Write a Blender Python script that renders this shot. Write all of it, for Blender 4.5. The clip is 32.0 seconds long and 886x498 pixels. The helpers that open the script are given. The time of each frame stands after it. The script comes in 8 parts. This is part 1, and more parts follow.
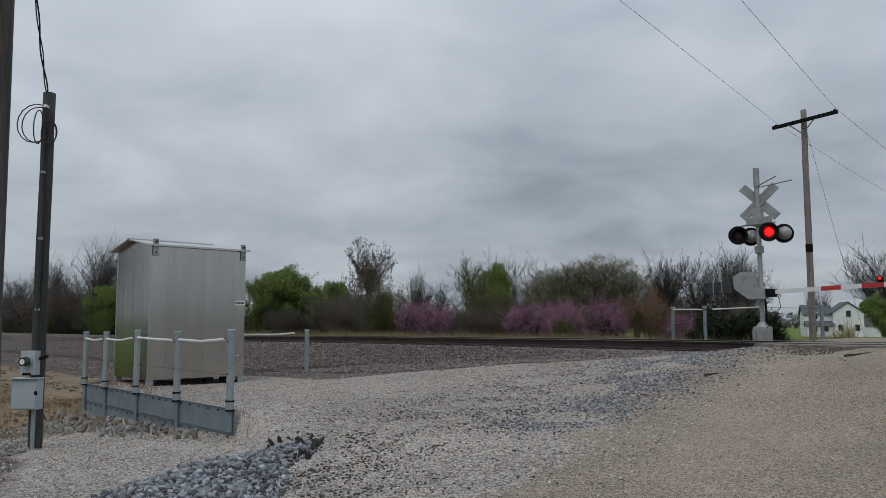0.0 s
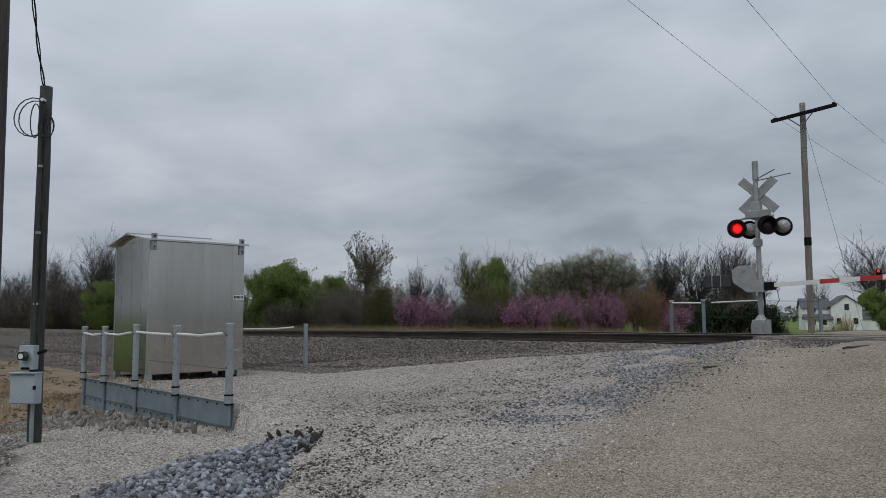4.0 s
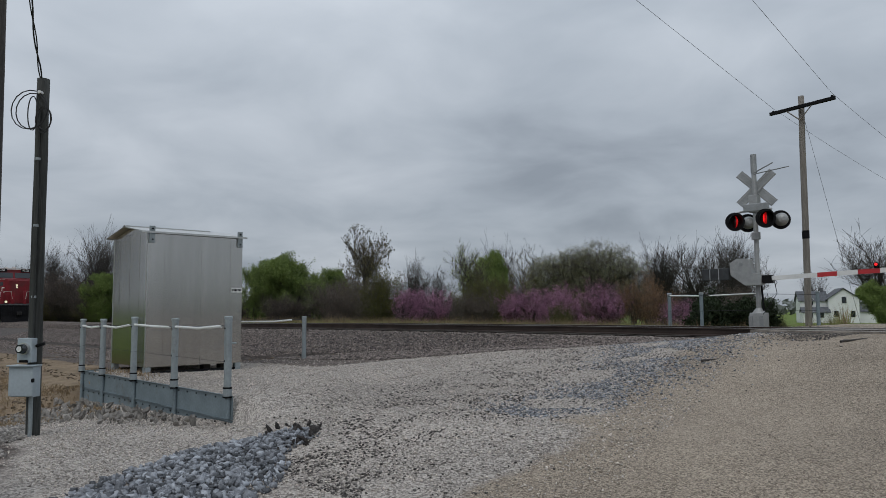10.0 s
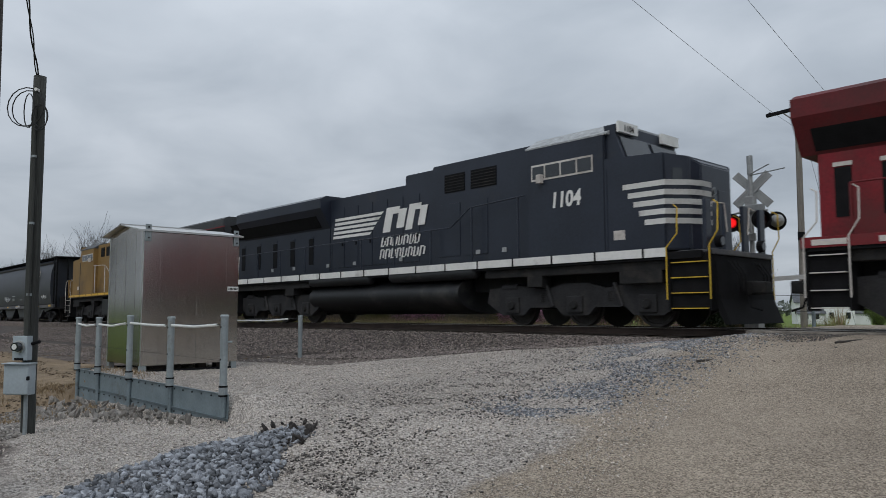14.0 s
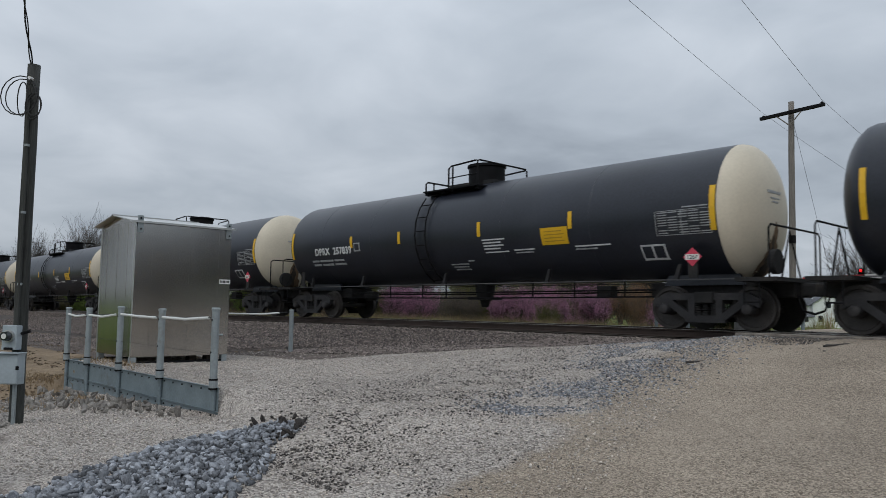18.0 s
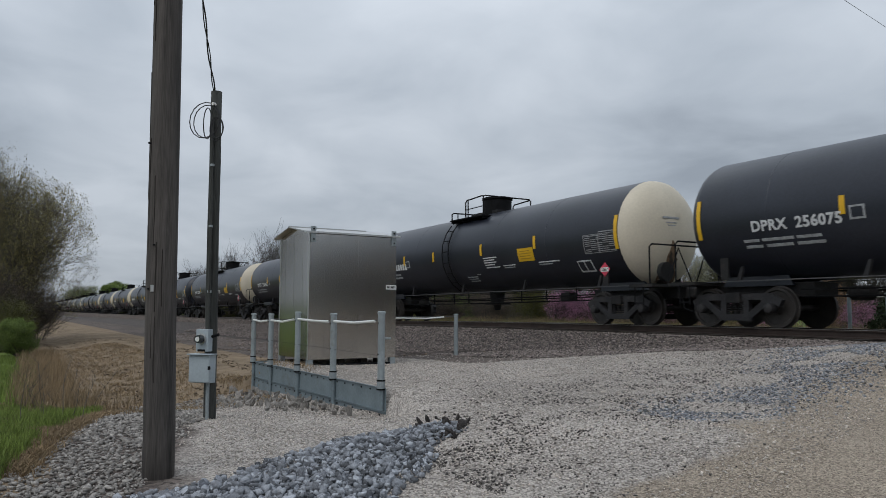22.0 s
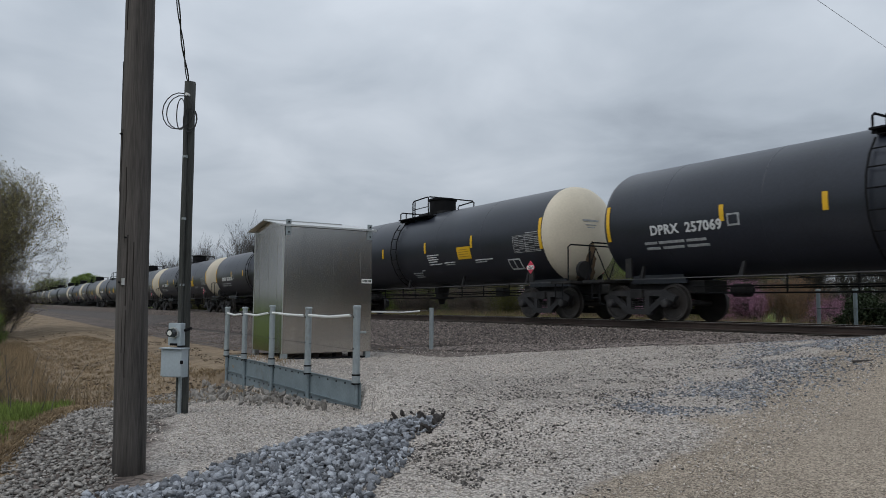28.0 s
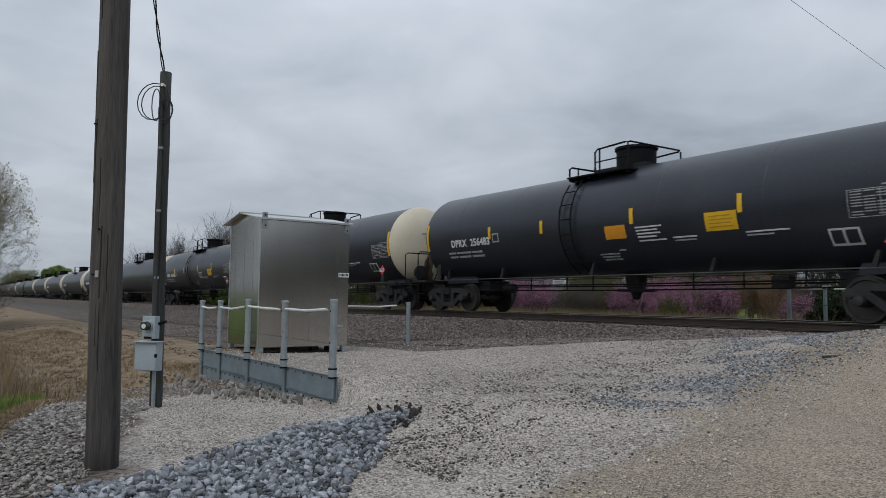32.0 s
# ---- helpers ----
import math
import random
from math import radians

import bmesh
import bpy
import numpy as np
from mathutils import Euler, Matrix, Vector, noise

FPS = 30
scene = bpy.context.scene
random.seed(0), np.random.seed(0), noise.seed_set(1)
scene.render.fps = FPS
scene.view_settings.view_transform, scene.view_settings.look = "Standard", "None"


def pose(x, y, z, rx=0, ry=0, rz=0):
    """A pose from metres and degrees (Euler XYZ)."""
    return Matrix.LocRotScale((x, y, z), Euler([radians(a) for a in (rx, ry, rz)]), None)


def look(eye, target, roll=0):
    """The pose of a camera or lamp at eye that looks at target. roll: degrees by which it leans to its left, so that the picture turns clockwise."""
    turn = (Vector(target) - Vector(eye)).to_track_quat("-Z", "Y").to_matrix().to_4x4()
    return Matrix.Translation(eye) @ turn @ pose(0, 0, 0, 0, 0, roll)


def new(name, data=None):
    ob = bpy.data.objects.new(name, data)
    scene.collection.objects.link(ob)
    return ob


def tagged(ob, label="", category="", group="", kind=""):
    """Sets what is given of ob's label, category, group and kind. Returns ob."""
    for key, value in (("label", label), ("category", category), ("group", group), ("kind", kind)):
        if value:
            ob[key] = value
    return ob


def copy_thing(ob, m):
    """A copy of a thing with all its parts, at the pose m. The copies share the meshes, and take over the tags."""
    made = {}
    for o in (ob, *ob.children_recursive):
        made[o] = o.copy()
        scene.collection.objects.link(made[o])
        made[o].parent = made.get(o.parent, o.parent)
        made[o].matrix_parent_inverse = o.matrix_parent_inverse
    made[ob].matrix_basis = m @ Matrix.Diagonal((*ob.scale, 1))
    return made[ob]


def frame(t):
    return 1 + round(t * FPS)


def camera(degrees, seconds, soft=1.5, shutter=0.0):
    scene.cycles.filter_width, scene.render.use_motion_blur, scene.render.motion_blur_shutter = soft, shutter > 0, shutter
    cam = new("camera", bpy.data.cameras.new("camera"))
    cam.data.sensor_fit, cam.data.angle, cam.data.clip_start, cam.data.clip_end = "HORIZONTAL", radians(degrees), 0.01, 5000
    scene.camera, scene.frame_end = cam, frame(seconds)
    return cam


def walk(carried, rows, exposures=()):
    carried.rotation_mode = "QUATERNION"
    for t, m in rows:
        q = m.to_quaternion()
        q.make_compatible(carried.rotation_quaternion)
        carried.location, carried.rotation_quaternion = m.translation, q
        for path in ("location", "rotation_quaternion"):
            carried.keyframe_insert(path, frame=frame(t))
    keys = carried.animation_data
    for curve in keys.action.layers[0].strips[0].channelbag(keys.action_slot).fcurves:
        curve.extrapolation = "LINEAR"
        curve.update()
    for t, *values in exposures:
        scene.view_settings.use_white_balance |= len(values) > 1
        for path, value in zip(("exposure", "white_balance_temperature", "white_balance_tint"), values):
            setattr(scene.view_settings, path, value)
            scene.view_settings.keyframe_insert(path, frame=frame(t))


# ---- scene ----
cam = camera(62.0, 32.0, soft=0.4, shutter=0.06)
PATH = [
    (0, 0.009, -16.006, 0.408, 95.81, 0.28, 47.71),
    (0.5, 0.011, -16.001, 0.411, 95.61, 0.00, 47.78),
    (1, -0.001, -16.000, 0.405, 95.56, 0.09, 47.72),
    (1.5, 0.000, -16.006, 0.401, 95.43, 0.23, 47.71),
    (2, 0.006, -15.996, 0.405, 95.42, 0.26, 47.73),
    (2.5, 0.003, -16.002, 0.402, 95.33, 0.34, 47.68),
    (3, 0.006, -16.005, 0.406, 95.35, 0.27, 47.67),
    (3.5, -0.008, -15.994, 0.393, 95.40, 0.41, 47.63),
    (5.5, 0.017, -16.009, 0.404, 95.34, 0.45, 47.62),
    (6, 0.006, -16.004, 0.405, 95.52, 0.39, 47.59),
    (6.5, 0.003, -16.005, 0.411, 95.46, 0.35, 47.58),
    (7, 0.004, -16.000, 0.405, 95.32, 0.30, 47.44),
    (7.5, -0.001, -16.001, 0.408, 95.25, 0.39, 47.41),
    (8, 0.015, -16.007, 0.405, 94.99, 0.38, 47.47),
    (8.5, -0.007, -16.003, 0.404, 94.91, 0.34, 47.42),
    (9, 0.001, -16.003, 0.403, 94.87, 0.39, 47.44),
    (9.5, -0.005, -16.001, 0.402, 94.81, 0.39, 47.47),
    (10, -0.004, -15.999, 0.404, 94.80, 0.38, 47.48),
    (10.5, 0.010, -16.002, 0.401, 94.85, 0.31, 47.55),
    (11, 0.002, -16.000, 0.398, 94.75, 0.32, 47.56),
    (11.5, -0.003, -15.995, 0.392, 94.66, 0.34, 47.60),
    (12, -0.006, -15.999, 0.398, 94.60, 0.26, 47.62),
    (12.5, 0.005, -16.015, 0.398, 94.65, 0.23, 47.55),
    (13, -0.001, -15.975, 0.404, 94.87, 0.12, 47.52),
    (13.5, 0.006, -16.006, 0.399, 94.75, 0.25, 47.17),
    (14, -0.000, -16.003, 0.397, 94.80, 0.15, 47.19),
    (14.5, -0.003, -15.997, 0.402, 95.49, -0.33, 47.15),
    (16.5, 0.000, -15.998, 0.409, 94.70, -0.57, 46.91),
    (17, -0.004, -16.015, 0.396, 94.63, -0.52, 46.84),
    (17.5, 0.004, -16.009, 0.400, 94.49, -0.62, 46.73),
    (18, 0.007, -16.017, 0.406, 94.52, -0.88, 46.52),
    (18.5, 0.003, -16.002, 0.405, 94.28, -0.92, 46.65),
    (19, -0.007, -16.010, 0.402, 94.33, -0.87, 46.71),
    (19.5, -0.023, -16.022, 0.410, 94.19, -0.50, 48.15),
    (20, -0.007, -15.969, 0.370, 94.28, 0.03, 53.56),
    (20.5, 0.021, -15.924, 0.361, 94.64, 0.22, 59.91),
    (21, 0.036, -15.913, 0.371, 94.73, -0.08, 60.34),
    (21.5, 0.037, -15.912, 0.359, 94.83, -0.31, 59.78),
    (22, 0.024, -15.913, 0.359, 94.82, -0.23, 59.39),
    (22.5, 0.044, -15.918, 0.356, 94.75, -0.27, 58.83),
    (23, 0.018, -15.908, 0.361, 94.74, -0.28, 58.22),
    (23.5, 0.024, -15.920, 0.360, 94.69, -0.36, 57.67),
    (24, 0.010, -15.916, 0.366, 94.58, -0.49, 57.65),
    (24.5, 0.006, -15.907, 0.365, 94.46, -0.44, 57.68),
    (25, 0.020, -15.912, 0.366, 94.44, -0.52, 57.66),
    (25.5, 0.012, -15.919, 0.364, 94.41, -0.53, 57.57),
    (27.5, 0.000, -15.918, 0.361, 94.43, -0.58, 57.43),
    (28, 0.003, -15.905, 0.372, 94.33, -0.45, 57.49),
    (28.5, 0.004, -15.916, 0.365, 94.33, -0.51, 57.41),
    (29, 0.014, -15.922, 0.359, 94.26, -0.44, 57.35),
    (29.5, -0.011, -15.930, 0.360, 94.16, -0.53, 56.97),
    (30, -0.035, -15.902, 0.366, 93.60, -0.48, 56.59),
    (30.5, -0.010, -15.902, 0.370, 93.88, -0.43, 56.48),
    (31, -0.007, -15.916, 0.367, 93.93, -0.53, 56.25),
    (31.5, -0.017, -15.913, 0.360, 93.85, -0.66, 55.89),
    (32, 0.001, -15.919, 0.367, 93.94, -0.74, 55.66),
]
walk(cam, [(t, pose(x, y, z, rx, ry, rz)) for t, x, y, z, rx, ry, rz in PATH],
     exposures=[(0, 0.0), (12, 0.0), (14, 0.10), (18, 0.15), (32, 0.15)])

# ---- world and light: an overcast spring day ----
world = bpy.data.worlds.new("overcast")
scene.world = world
world.use_nodes = True
wn, wl = world.node_tree.nodes, world.node_tree.links
wn.clear()
SUN_EL, SUN_ROT = radians(48), radians(200)


def world_sky():
    out = wn.new("ShaderNodeOutputWorld")
    sky = wn.new("ShaderNodeTexSky")
    sky.sky_type, sky.sun_disc = "NISHITA", False
    sky.sun_elevation, sky.sun_rotation = SUN_EL, SUN_ROT
    b_sky = wn.new("ShaderNodeBackground")
    b_sky.inputs["Strength"].default_value = 0.05
    wl.new(sky.outputs[0], b_sky.inputs["Color"])
    # cloud deck: directions thrown on a flat layer above, two scales of noise
    co = wn.new("ShaderNodeTexCoord")
    sep = wn.new("ShaderNodeSeparateXYZ")
    wl.new(co.outputs["Generated"], sep.inputs[0])
    lift = wn.new("ShaderNodeMath")
    lift.operation = "ADD"
    lift.inputs[1].default_value = 0.22
    absz = wn.new("ShaderNodeMath")
    absz.operation = "ABSOLUTE"
    wl.new(sep.outputs["Z"], absz.inputs[0])
    wl.new(absz.outputs[0], lift.inputs[0])
    comb = wn.new("ShaderNodeCombineXYZ")
    for axis in ("X", "Y"):
        div = wn.new("ShaderNodeMath")
        div.operation = "DIVIDE"
        wl.new(sep.outputs[axis], div.inputs[0])
        wl.new(lift.outputs[0], div.inputs[1])
        wl.new(div.outputs[0], comb.inputs[axis])
    total = None
    for scale, detail, weight in ((0.75, 3.0, 0.62), (2.2, 5.0, 0.38)):
        n = wn.new("ShaderNodeTexNoise")
        n.inputs["Scale"].default_value = scale
        n.inputs["Detail"].default_value = detail
        n.inputs["Roughness"].default_value = 0.5
        n.inputs["Distortion"].default_value = 0.35
        wl.new(comb.outputs[0], n.inputs["Vector"])
        m = wn.new("ShaderNodeMath")
        m.operation = "MULTIPLY"
        m.inputs[1].default_value = weight
        wl.new(n.outputs["Fac"], m.inputs[0])
        if total is None:
            total = m
        else:
            add = wn.new("ShaderNodeMath")
            wl.new(total.outputs[0], add.inputs[0])
            wl.new(m.outputs[0], add.inputs[1])
            total = add
    ramp = wn.new("ShaderNodeValToRGB")
    ramp.color_ramp.elements[0].position, ramp.color_ramp.elements[0].color = 0.36, (0.29, 0.330, 0.385, 1)
    ramp.color_ramp.elements[1].position, ramp.color_ramp.elements[1].color = 0.62, (0.55, 0.60, 0.665, 1)
    mid = ramp.color_ramp.elements.new(0.47)
    mid.color = (0.405, 0.455, 0.518, 1)
    wl.new(total.outputs[0], ramp.inputs[0])
    b_cloud = wn.new("ShaderNodeBackground")
    deck = wn.new("ShaderNodeMapRange")
    deck.interpolation_type = "LINEAR"
    deck.inputs["From Min"].default_value, deck.inputs["From Max"].default_value = 0.0, 1.0
    deck.inputs["To Min"].default_value, deck.inputs["To Max"].default_value = 0.80, 1.72
    wl.new(absz.outputs[0], deck.inputs[0])
    wl.new(deck.outputs[0], b_cloud.inputs["Strength"])
    wl.new(ramp.outputs[0], b_cloud.inputs["Color"])
    mix = wn.new("ShaderNodeMixShader")
    mix.inputs[0].default_value = 0.92
    wl.new(b_sky.outputs[0], mix.inputs[1])
    wl.new(b_cloud.outputs[0], mix.inputs[2])
    wl.new(mix.outputs[0], out.inputs["Surface"])


world_sky()
sun_data = bpy.data.lights.new("sun", "SUN")
sun_data.energy, sun_data.angle, sun_data.color = 0.7, radians(40), (1.0, 0.97, 0.93)
sun = new("sun", sun_data)
sun.matrix_world = look((30, -60, 80), (0, 0, 0))


# ---- materials ----
def mat(name, color, rough=0.8, metal=0.0, vary=0.15, scale=4.0, fine=40.0, bump=0.15, dirt=None, dirt_amount=0.0, coat=0.0, space="Object", stretch=(1, 1, 1), rand=0.0, island=0.0, spec=0.5):
    """Two scales of tone, fine relief, and patches of a second colour."""
    m = bpy.data.materials.new(name)
    m.use_nodes = True
    n, l = m.node_tree.nodes, m.node_tree.links
    b = n["Principled BSDF"]
    b.inputs["Roughness"].default_value, b.inputs["Metallic"].default_value = rough, metal
    b.inputs["Coat Weight"].default_value = coat
    b.inputs["Specular IOR Level"].default_value = spec
    co = n.new("ShaderNodeTexCoord")
    mp = n.new("ShaderNodeMapping")
    mp.inputs["Scale"].default_value = stretch
    l.new(co.outputs[space], mp.inputs[0])
    big, small = n.new("ShaderNodeTexNoise"), n.new("ShaderNodeTexNoise")
    big.inputs["Scale"].default_value, small.inputs["Scale"].default_value = scale, fine
    big.inputs["Detail"].default_value, small.inputs["Detail"].default_value = 4, 3
    l.new(mp.outputs[0], big.inputs["Vector"])
    l.new(mp.outputs[0], small.inputs["Vector"])
    mixn = n.new("ShaderNodeMath")
    mixn.operation = "MULTIPLY_ADD"
    l.new(big.outputs["Fac"], mixn.inputs[0])
    mixn.inputs[1].default_value = 0.6
    half = n.new("ShaderNodeMath")
    half.operation = "MULTIPLY"
    half.inputs[1].default_value = 0.4
    l.new(small.outputs["Fac"], half.inputs[0])
    l.new(half.outputs[0], mixn.inputs[2])
    ramp = n.new("ShaderNodeValToRGB")
    lo = tuple(max(0, c * (1 - 1.6 * vary)) for c in color)
    hi = tuple(min(1, c * (1 + 1.6 * vary)) for c in color)
    ramp.color_ramp.elements[0].position, ramp.color_ramp.elements[0].color = 0.32, (*lo, 1)
    ramp.color_ramp.elements[1].position, ramp.color_ramp.elements[1].color = 0.68, (*hi, 1)
    l.new(mixn.outputs[0], ramp.inputs[0])
    col = ramp.outputs[0]
    if dirt:
        dn = n.new("ShaderNodeTexNoise")
        dn.inputs["Scale"].default_value, dn.inputs["Detail"].default_value = scale * 0.55, 6
        dn.inputs["Roughness"].default_value = 0.65
        l.new(mp.outputs[0], dn.inputs["Vector"])
        dr = n.new("ShaderNodeValToRGB")
        dr.color_ramp.elements[0].position = 0.62 - 0.3 * dirt_amount
        dr.color_ramp.elements[1].position = 0.80 - 0.25 * dirt_amount
        l.new(dn.outputs["Fac"], dr.inputs[0])
        mx = n.new("ShaderNodeMix")
        mx.data_type = "RGBA"
        l.new(dr.outputs[0], mx.inputs["Factor"])
        l.new(col, mx.inputs["A"])
        mx.inputs["B"].default_value = (*dirt, 1)
        col = mx.outputs["Result"]
    if rand or island:
        info = n.new("ShaderNodeObjectInfo") if rand else n.new("ShaderNodeNewGeometry")
        src = info.outputs["Random"] if rand else info.outputs["Random Per Island"]
        amount = rand or island
        mr = n.new("ShaderNodeMapRange")
        mr.inputs["To Min"].default_value, mr.inputs["To Max"].default_value = 1 - amount, 1 + amount
        l.new(src, mr.inputs[0])
        mul = n.new("ShaderNodeVectorMath")
        mul.operation = "SCALE"
        l.new(col, mul.inputs[0])
        l.new(mr.outputs[0], mul.inputs["Scale"])
        col = mul.outputs[0]
    l.new(col, b.inputs["Base Color"])
    if bump:
        bp = n.new("ShaderNodeBump")
        bp.inputs["Strength"].default_value, bp.inputs["Distance"].default_value = min(1, bump * 2), 0.02
        l.new(mixn.outputs[0], bp.inputs["Height"])
        l.new(bp.outputs[0], b.inputs["Normal"])
    return m


def glow(name, color, strength):
    m = bpy.data.materials.new(name)
    m.use_nodes = True
    b = m.node_tree.nodes["Principled BSDF"]
    b.inputs["Base Color"].default_value = (*color, 1)
    b.inputs["Emission Color"].default_value = (*color, 1)
    b.inputs["Emission Strength"].default_value = strength
    return m


# ---- mesh helpers ----
def box(bm, x0, x1, y0, y1, z0, z1, bevel=0.0):
    m = Matrix.LocRotScale(((x0 + x1) / 2, (y0 + y1) / 2, (z0 + z1) / 2), None, (abs(x1 - x0), abs(y1 - y0), abs(z1 - z0)))
    r = bmesh.ops.create_cube(bm, size=1.0, matrix=m)
    if bevel:
        edges = list({e for v in r["verts"] for e in v.link_edges})
        bmesh.ops.bevel(bm, geom=edges, offset=bevel, segments=2, profile=0.6, affect="EDGES")
    return bm


def tube(bm, a, b, r, r2=None, n=10, caps=True):
    """A round bar from a to b, tapering from r to r2."""
    a, b = Vector(a), Vector(b)
    r2 = r if r2 is None else r2
    d = b - a
    m = Matrix.Translation((a + b) / 2) @ d.to_track_quat("Z", "Y").to_matrix().to_4x4()
    bmesh.ops.create_cone(bm, cap_ends=caps, segments=n, radius1=r, radius2=r2, depth=d.length, matrix=m)
    return bm


def bar(bm, pts, r, n=8):
    """A bent round bar through points."""
    pts = [Vector(p) for p in pts]
    rings, side = [], None
    for i, p in enumerate(pts):
        d = (pts[min(i + 1, len(pts) - 1)] - pts[max(i - 1, 0)]).normalized()
        if side is None or abs(side.dot(d)) > 0.95:
            side = d.orthogonal().normalized()
        side = (side - d * side.dot(d)).normalized()
        up = d.cross(side)
        rings.append([bm.verts.new(p + (side * math.cos(6.28319 * k / n) + up * math.sin(6.28319 * k / n)) * r) for k in range(n)])
    for u, v in zip(rings, rings[1:]):
        for k in range(n):
            bm.faces.new((u[k], u[(k + 1) % n], v[(k + 1) % n], v[k]))
    bm.faces.new(rings[0][::-1])
    bm.faces.new(rings[-1])
    return bm


def prism(bm, outline, axis, lo, hi):
    """A flat outline pushed along an axis. The outline runs over the other two axes in order."""
    def at(p, w):
        q = list(p)
        q.insert("xyz".index(axis), w)
        return q
    one = [bm.verts.new(at(p, lo)) for p in outline]
    two = [bm.verts.new(at(p, hi)) for p in outline]
    bm.faces.new(one)
    bm.faces.new(two[::-1])
    for i in range(len(one)):
        j = (i + 1) % len(one)
        bm.faces.new((one[i], two[i], two[j], one[j]))
    bmesh.ops.recalc_face_normals(bm, faces=bm.faces)
    return bm


def lathe(bm, profile, axis="x", n=32, center=(0, 0, 0)):
    """Turns a profile of (along, radius) about an axis."""
    rings = []
    for along, r in profile:
        ring = []
        for k in range(n):
            a = 2 * math.pi * k / n
            c, s = r * math.cos(a), r * math.sin(a)
            p = {"x": (along, c, s), "y": (c, along, s), "z": (c, s, along)}[axis]
            ring.append(bm.verts.new(Vector(p) + Vector(center)))
        rings.append(ring)
    for u, v in zip(rings, rings[1:]):
        for k in range(n):
            bm.faces.new((u[k], u[(k + 1) % n], v[(k + 1) % n], v[k]))
    bm.faces.new(rings[0][::-1])
    bm.faces.new(rings[-1])
    bmesh.ops.recalc_face_normals(bm, faces=bm.faces)
    return bm


def mesh_of(name, bm, material, smooth=None):
    me = bpy.data.meshes.new(name)
    if smooth is not None:
        for f in bm.faces:
            f.smooth = True
        lim = radians(smooth)
        for e in bm.edges:
            if len(e.link_faces) == 2 and e.calc_face_angle(0) > lim:
                e.smooth = False
    bm.to_mesh(me)
    bm.free()
    me.materials.append(material)
    return me


def part(name, bm, material, parent=None, label="", smooth=None):
    """One mesh object under a thing or a part."""
    ob = new(name, mesh_of(name, bm, material, smooth))
    ob.parent = parent
    if label:
        ob["label"] = label
    return ob


def thing(name, label, category, group="", kind="", m=None):
    ob = new(name)
    ob.empty_display_size = 0.2
    if m is not None:
        ob.matrix_basis = m
    return tagged(ob, label, category, group, kind)


def grid_mesh(name, xs, ys, fn, material):
    """A sheet over lines xs, ys with heights fn(x, y)."""
    verts = [(x, y, fn(x, y)) for y in ys for x in xs]
    w = len(xs)
    faces = [(j * w + i, j * w + i + 1, (j + 1) * w + i + 1, (j + 1) * w + i) for j in range(len(ys) - 1) for i in range(w - 1)]
    me = bpy.data.meshes.new(name)
    me.from_pydata(verts, [], faces)
    me.polygons.foreach_set("use_smooth", [True] * len(faces))
    me.materials.append(material)
    return me


def steps(a, b, d):
    n = max(1, round((b - a) / d))
    return [a + (b - a) * i / n for i in range(n + 1)]


def lerp(x, table):
    if x <= table[0][0]:
        return table[0][1]
    for (a, u), (b, v) in zip(table, table[1:]):
        if x <= b:
            return u + (v - u) * (x - a) / (b - a)
    return table[-1][1]


def smoothstep(a, b, x):
    t = min(1, max(0, (x - a) / (b - a)))
    return t * t * (3 - 2 * t)


# ---- materials of the place ----
M_TIE = mat("creosoted_tie", (0.035, 0.028, 0.022), 0.95, vary=0.4, scale=3, fine=30, stretch=(6, 0.6, 6), rand=0.3)
M_RAIL = mat("rusty_rail", (0.042, 0.029, 0.024), 0.75, 0.3, vary=0.3, scale=2, fine=60)
M_RAILHEAD = mat("polished_railhead", (0.38, 0.36, 0.34), 0.32, 0.9, vary=0.1, scale=1, fine=50, bump=0.03)
M_BALLAST = mat("ballast_stone", (0.185, 0.155, 0.14), 0.95, vary=0.3, scale=14, fine=60, island=0.8)
M_PALE_STONE = mat("pale_limestone_chips", (0.47, 0.42, 0.372), 0.95, vary=0.2, scale=20, fine=90, island=0.5)
M_BLUE_STONE = mat("blue_grey_limestone", (0.235, 0.247, 0.27), 0.9, vary=0.3, scale=9, fine=60, bump=0.3, rand=0.65)
M_BLUE_STUFF = mat("blue_grey_chips", (0.225, 0.236, 0.256), 0.9, vary=0.28, scale=9, fine=60, bump=0.25, island=0.7)
M_RIPRAP = mat("tan_riprap", (0.25, 0.232, 0.21), 0.92, vary=0.22, scale=7, fine=45, bump=0.35, rand=0.3)
M_DARK_STONE = mat("dark_asphalt_lump", (0.042, 0.036, 0.033), 0.95, vary=0.4, scale=10, fine=60, bump=0.4, rand=0.3)
M_ALU = mat("weathered_aluminium", (0.50, 0.485, 0.46), 0.17, 1.0, vary=0.07, scale=1.3, fine=5, bump=0.008, stretch=(1, 1, 0.12))
M_ALU_TRIM = mat("bright_aluminium_trim", (0.56, 0.56, 0.545), 0.35, 0.85, vary=0.06, bump=0.02)
M_GALV = mat("galvanised_steel", (0.30, 0.335, 0.345), 0.6, 0.35, vary=0.12, scale=5, fine=35, bump=0.04, dirt=(0.16, 0.13, 0.09), dirt_amount=0.05)
M_GALV_BLUE = mat("blue_grey_sheet_steel", (0.19, 0.235, 0.255), 0.6, 0.25, vary=0.14, scale=3, fine=28, bump=0.05, dirt=(0.11, 0.10, 0.085), dirt_amount=0.15)
M_WHITE_PIPE = mat("white_plastic_pipe", (0.72, 0.73, 0.70), 0.45, vary=0.05, scale=4, bump=0.02)
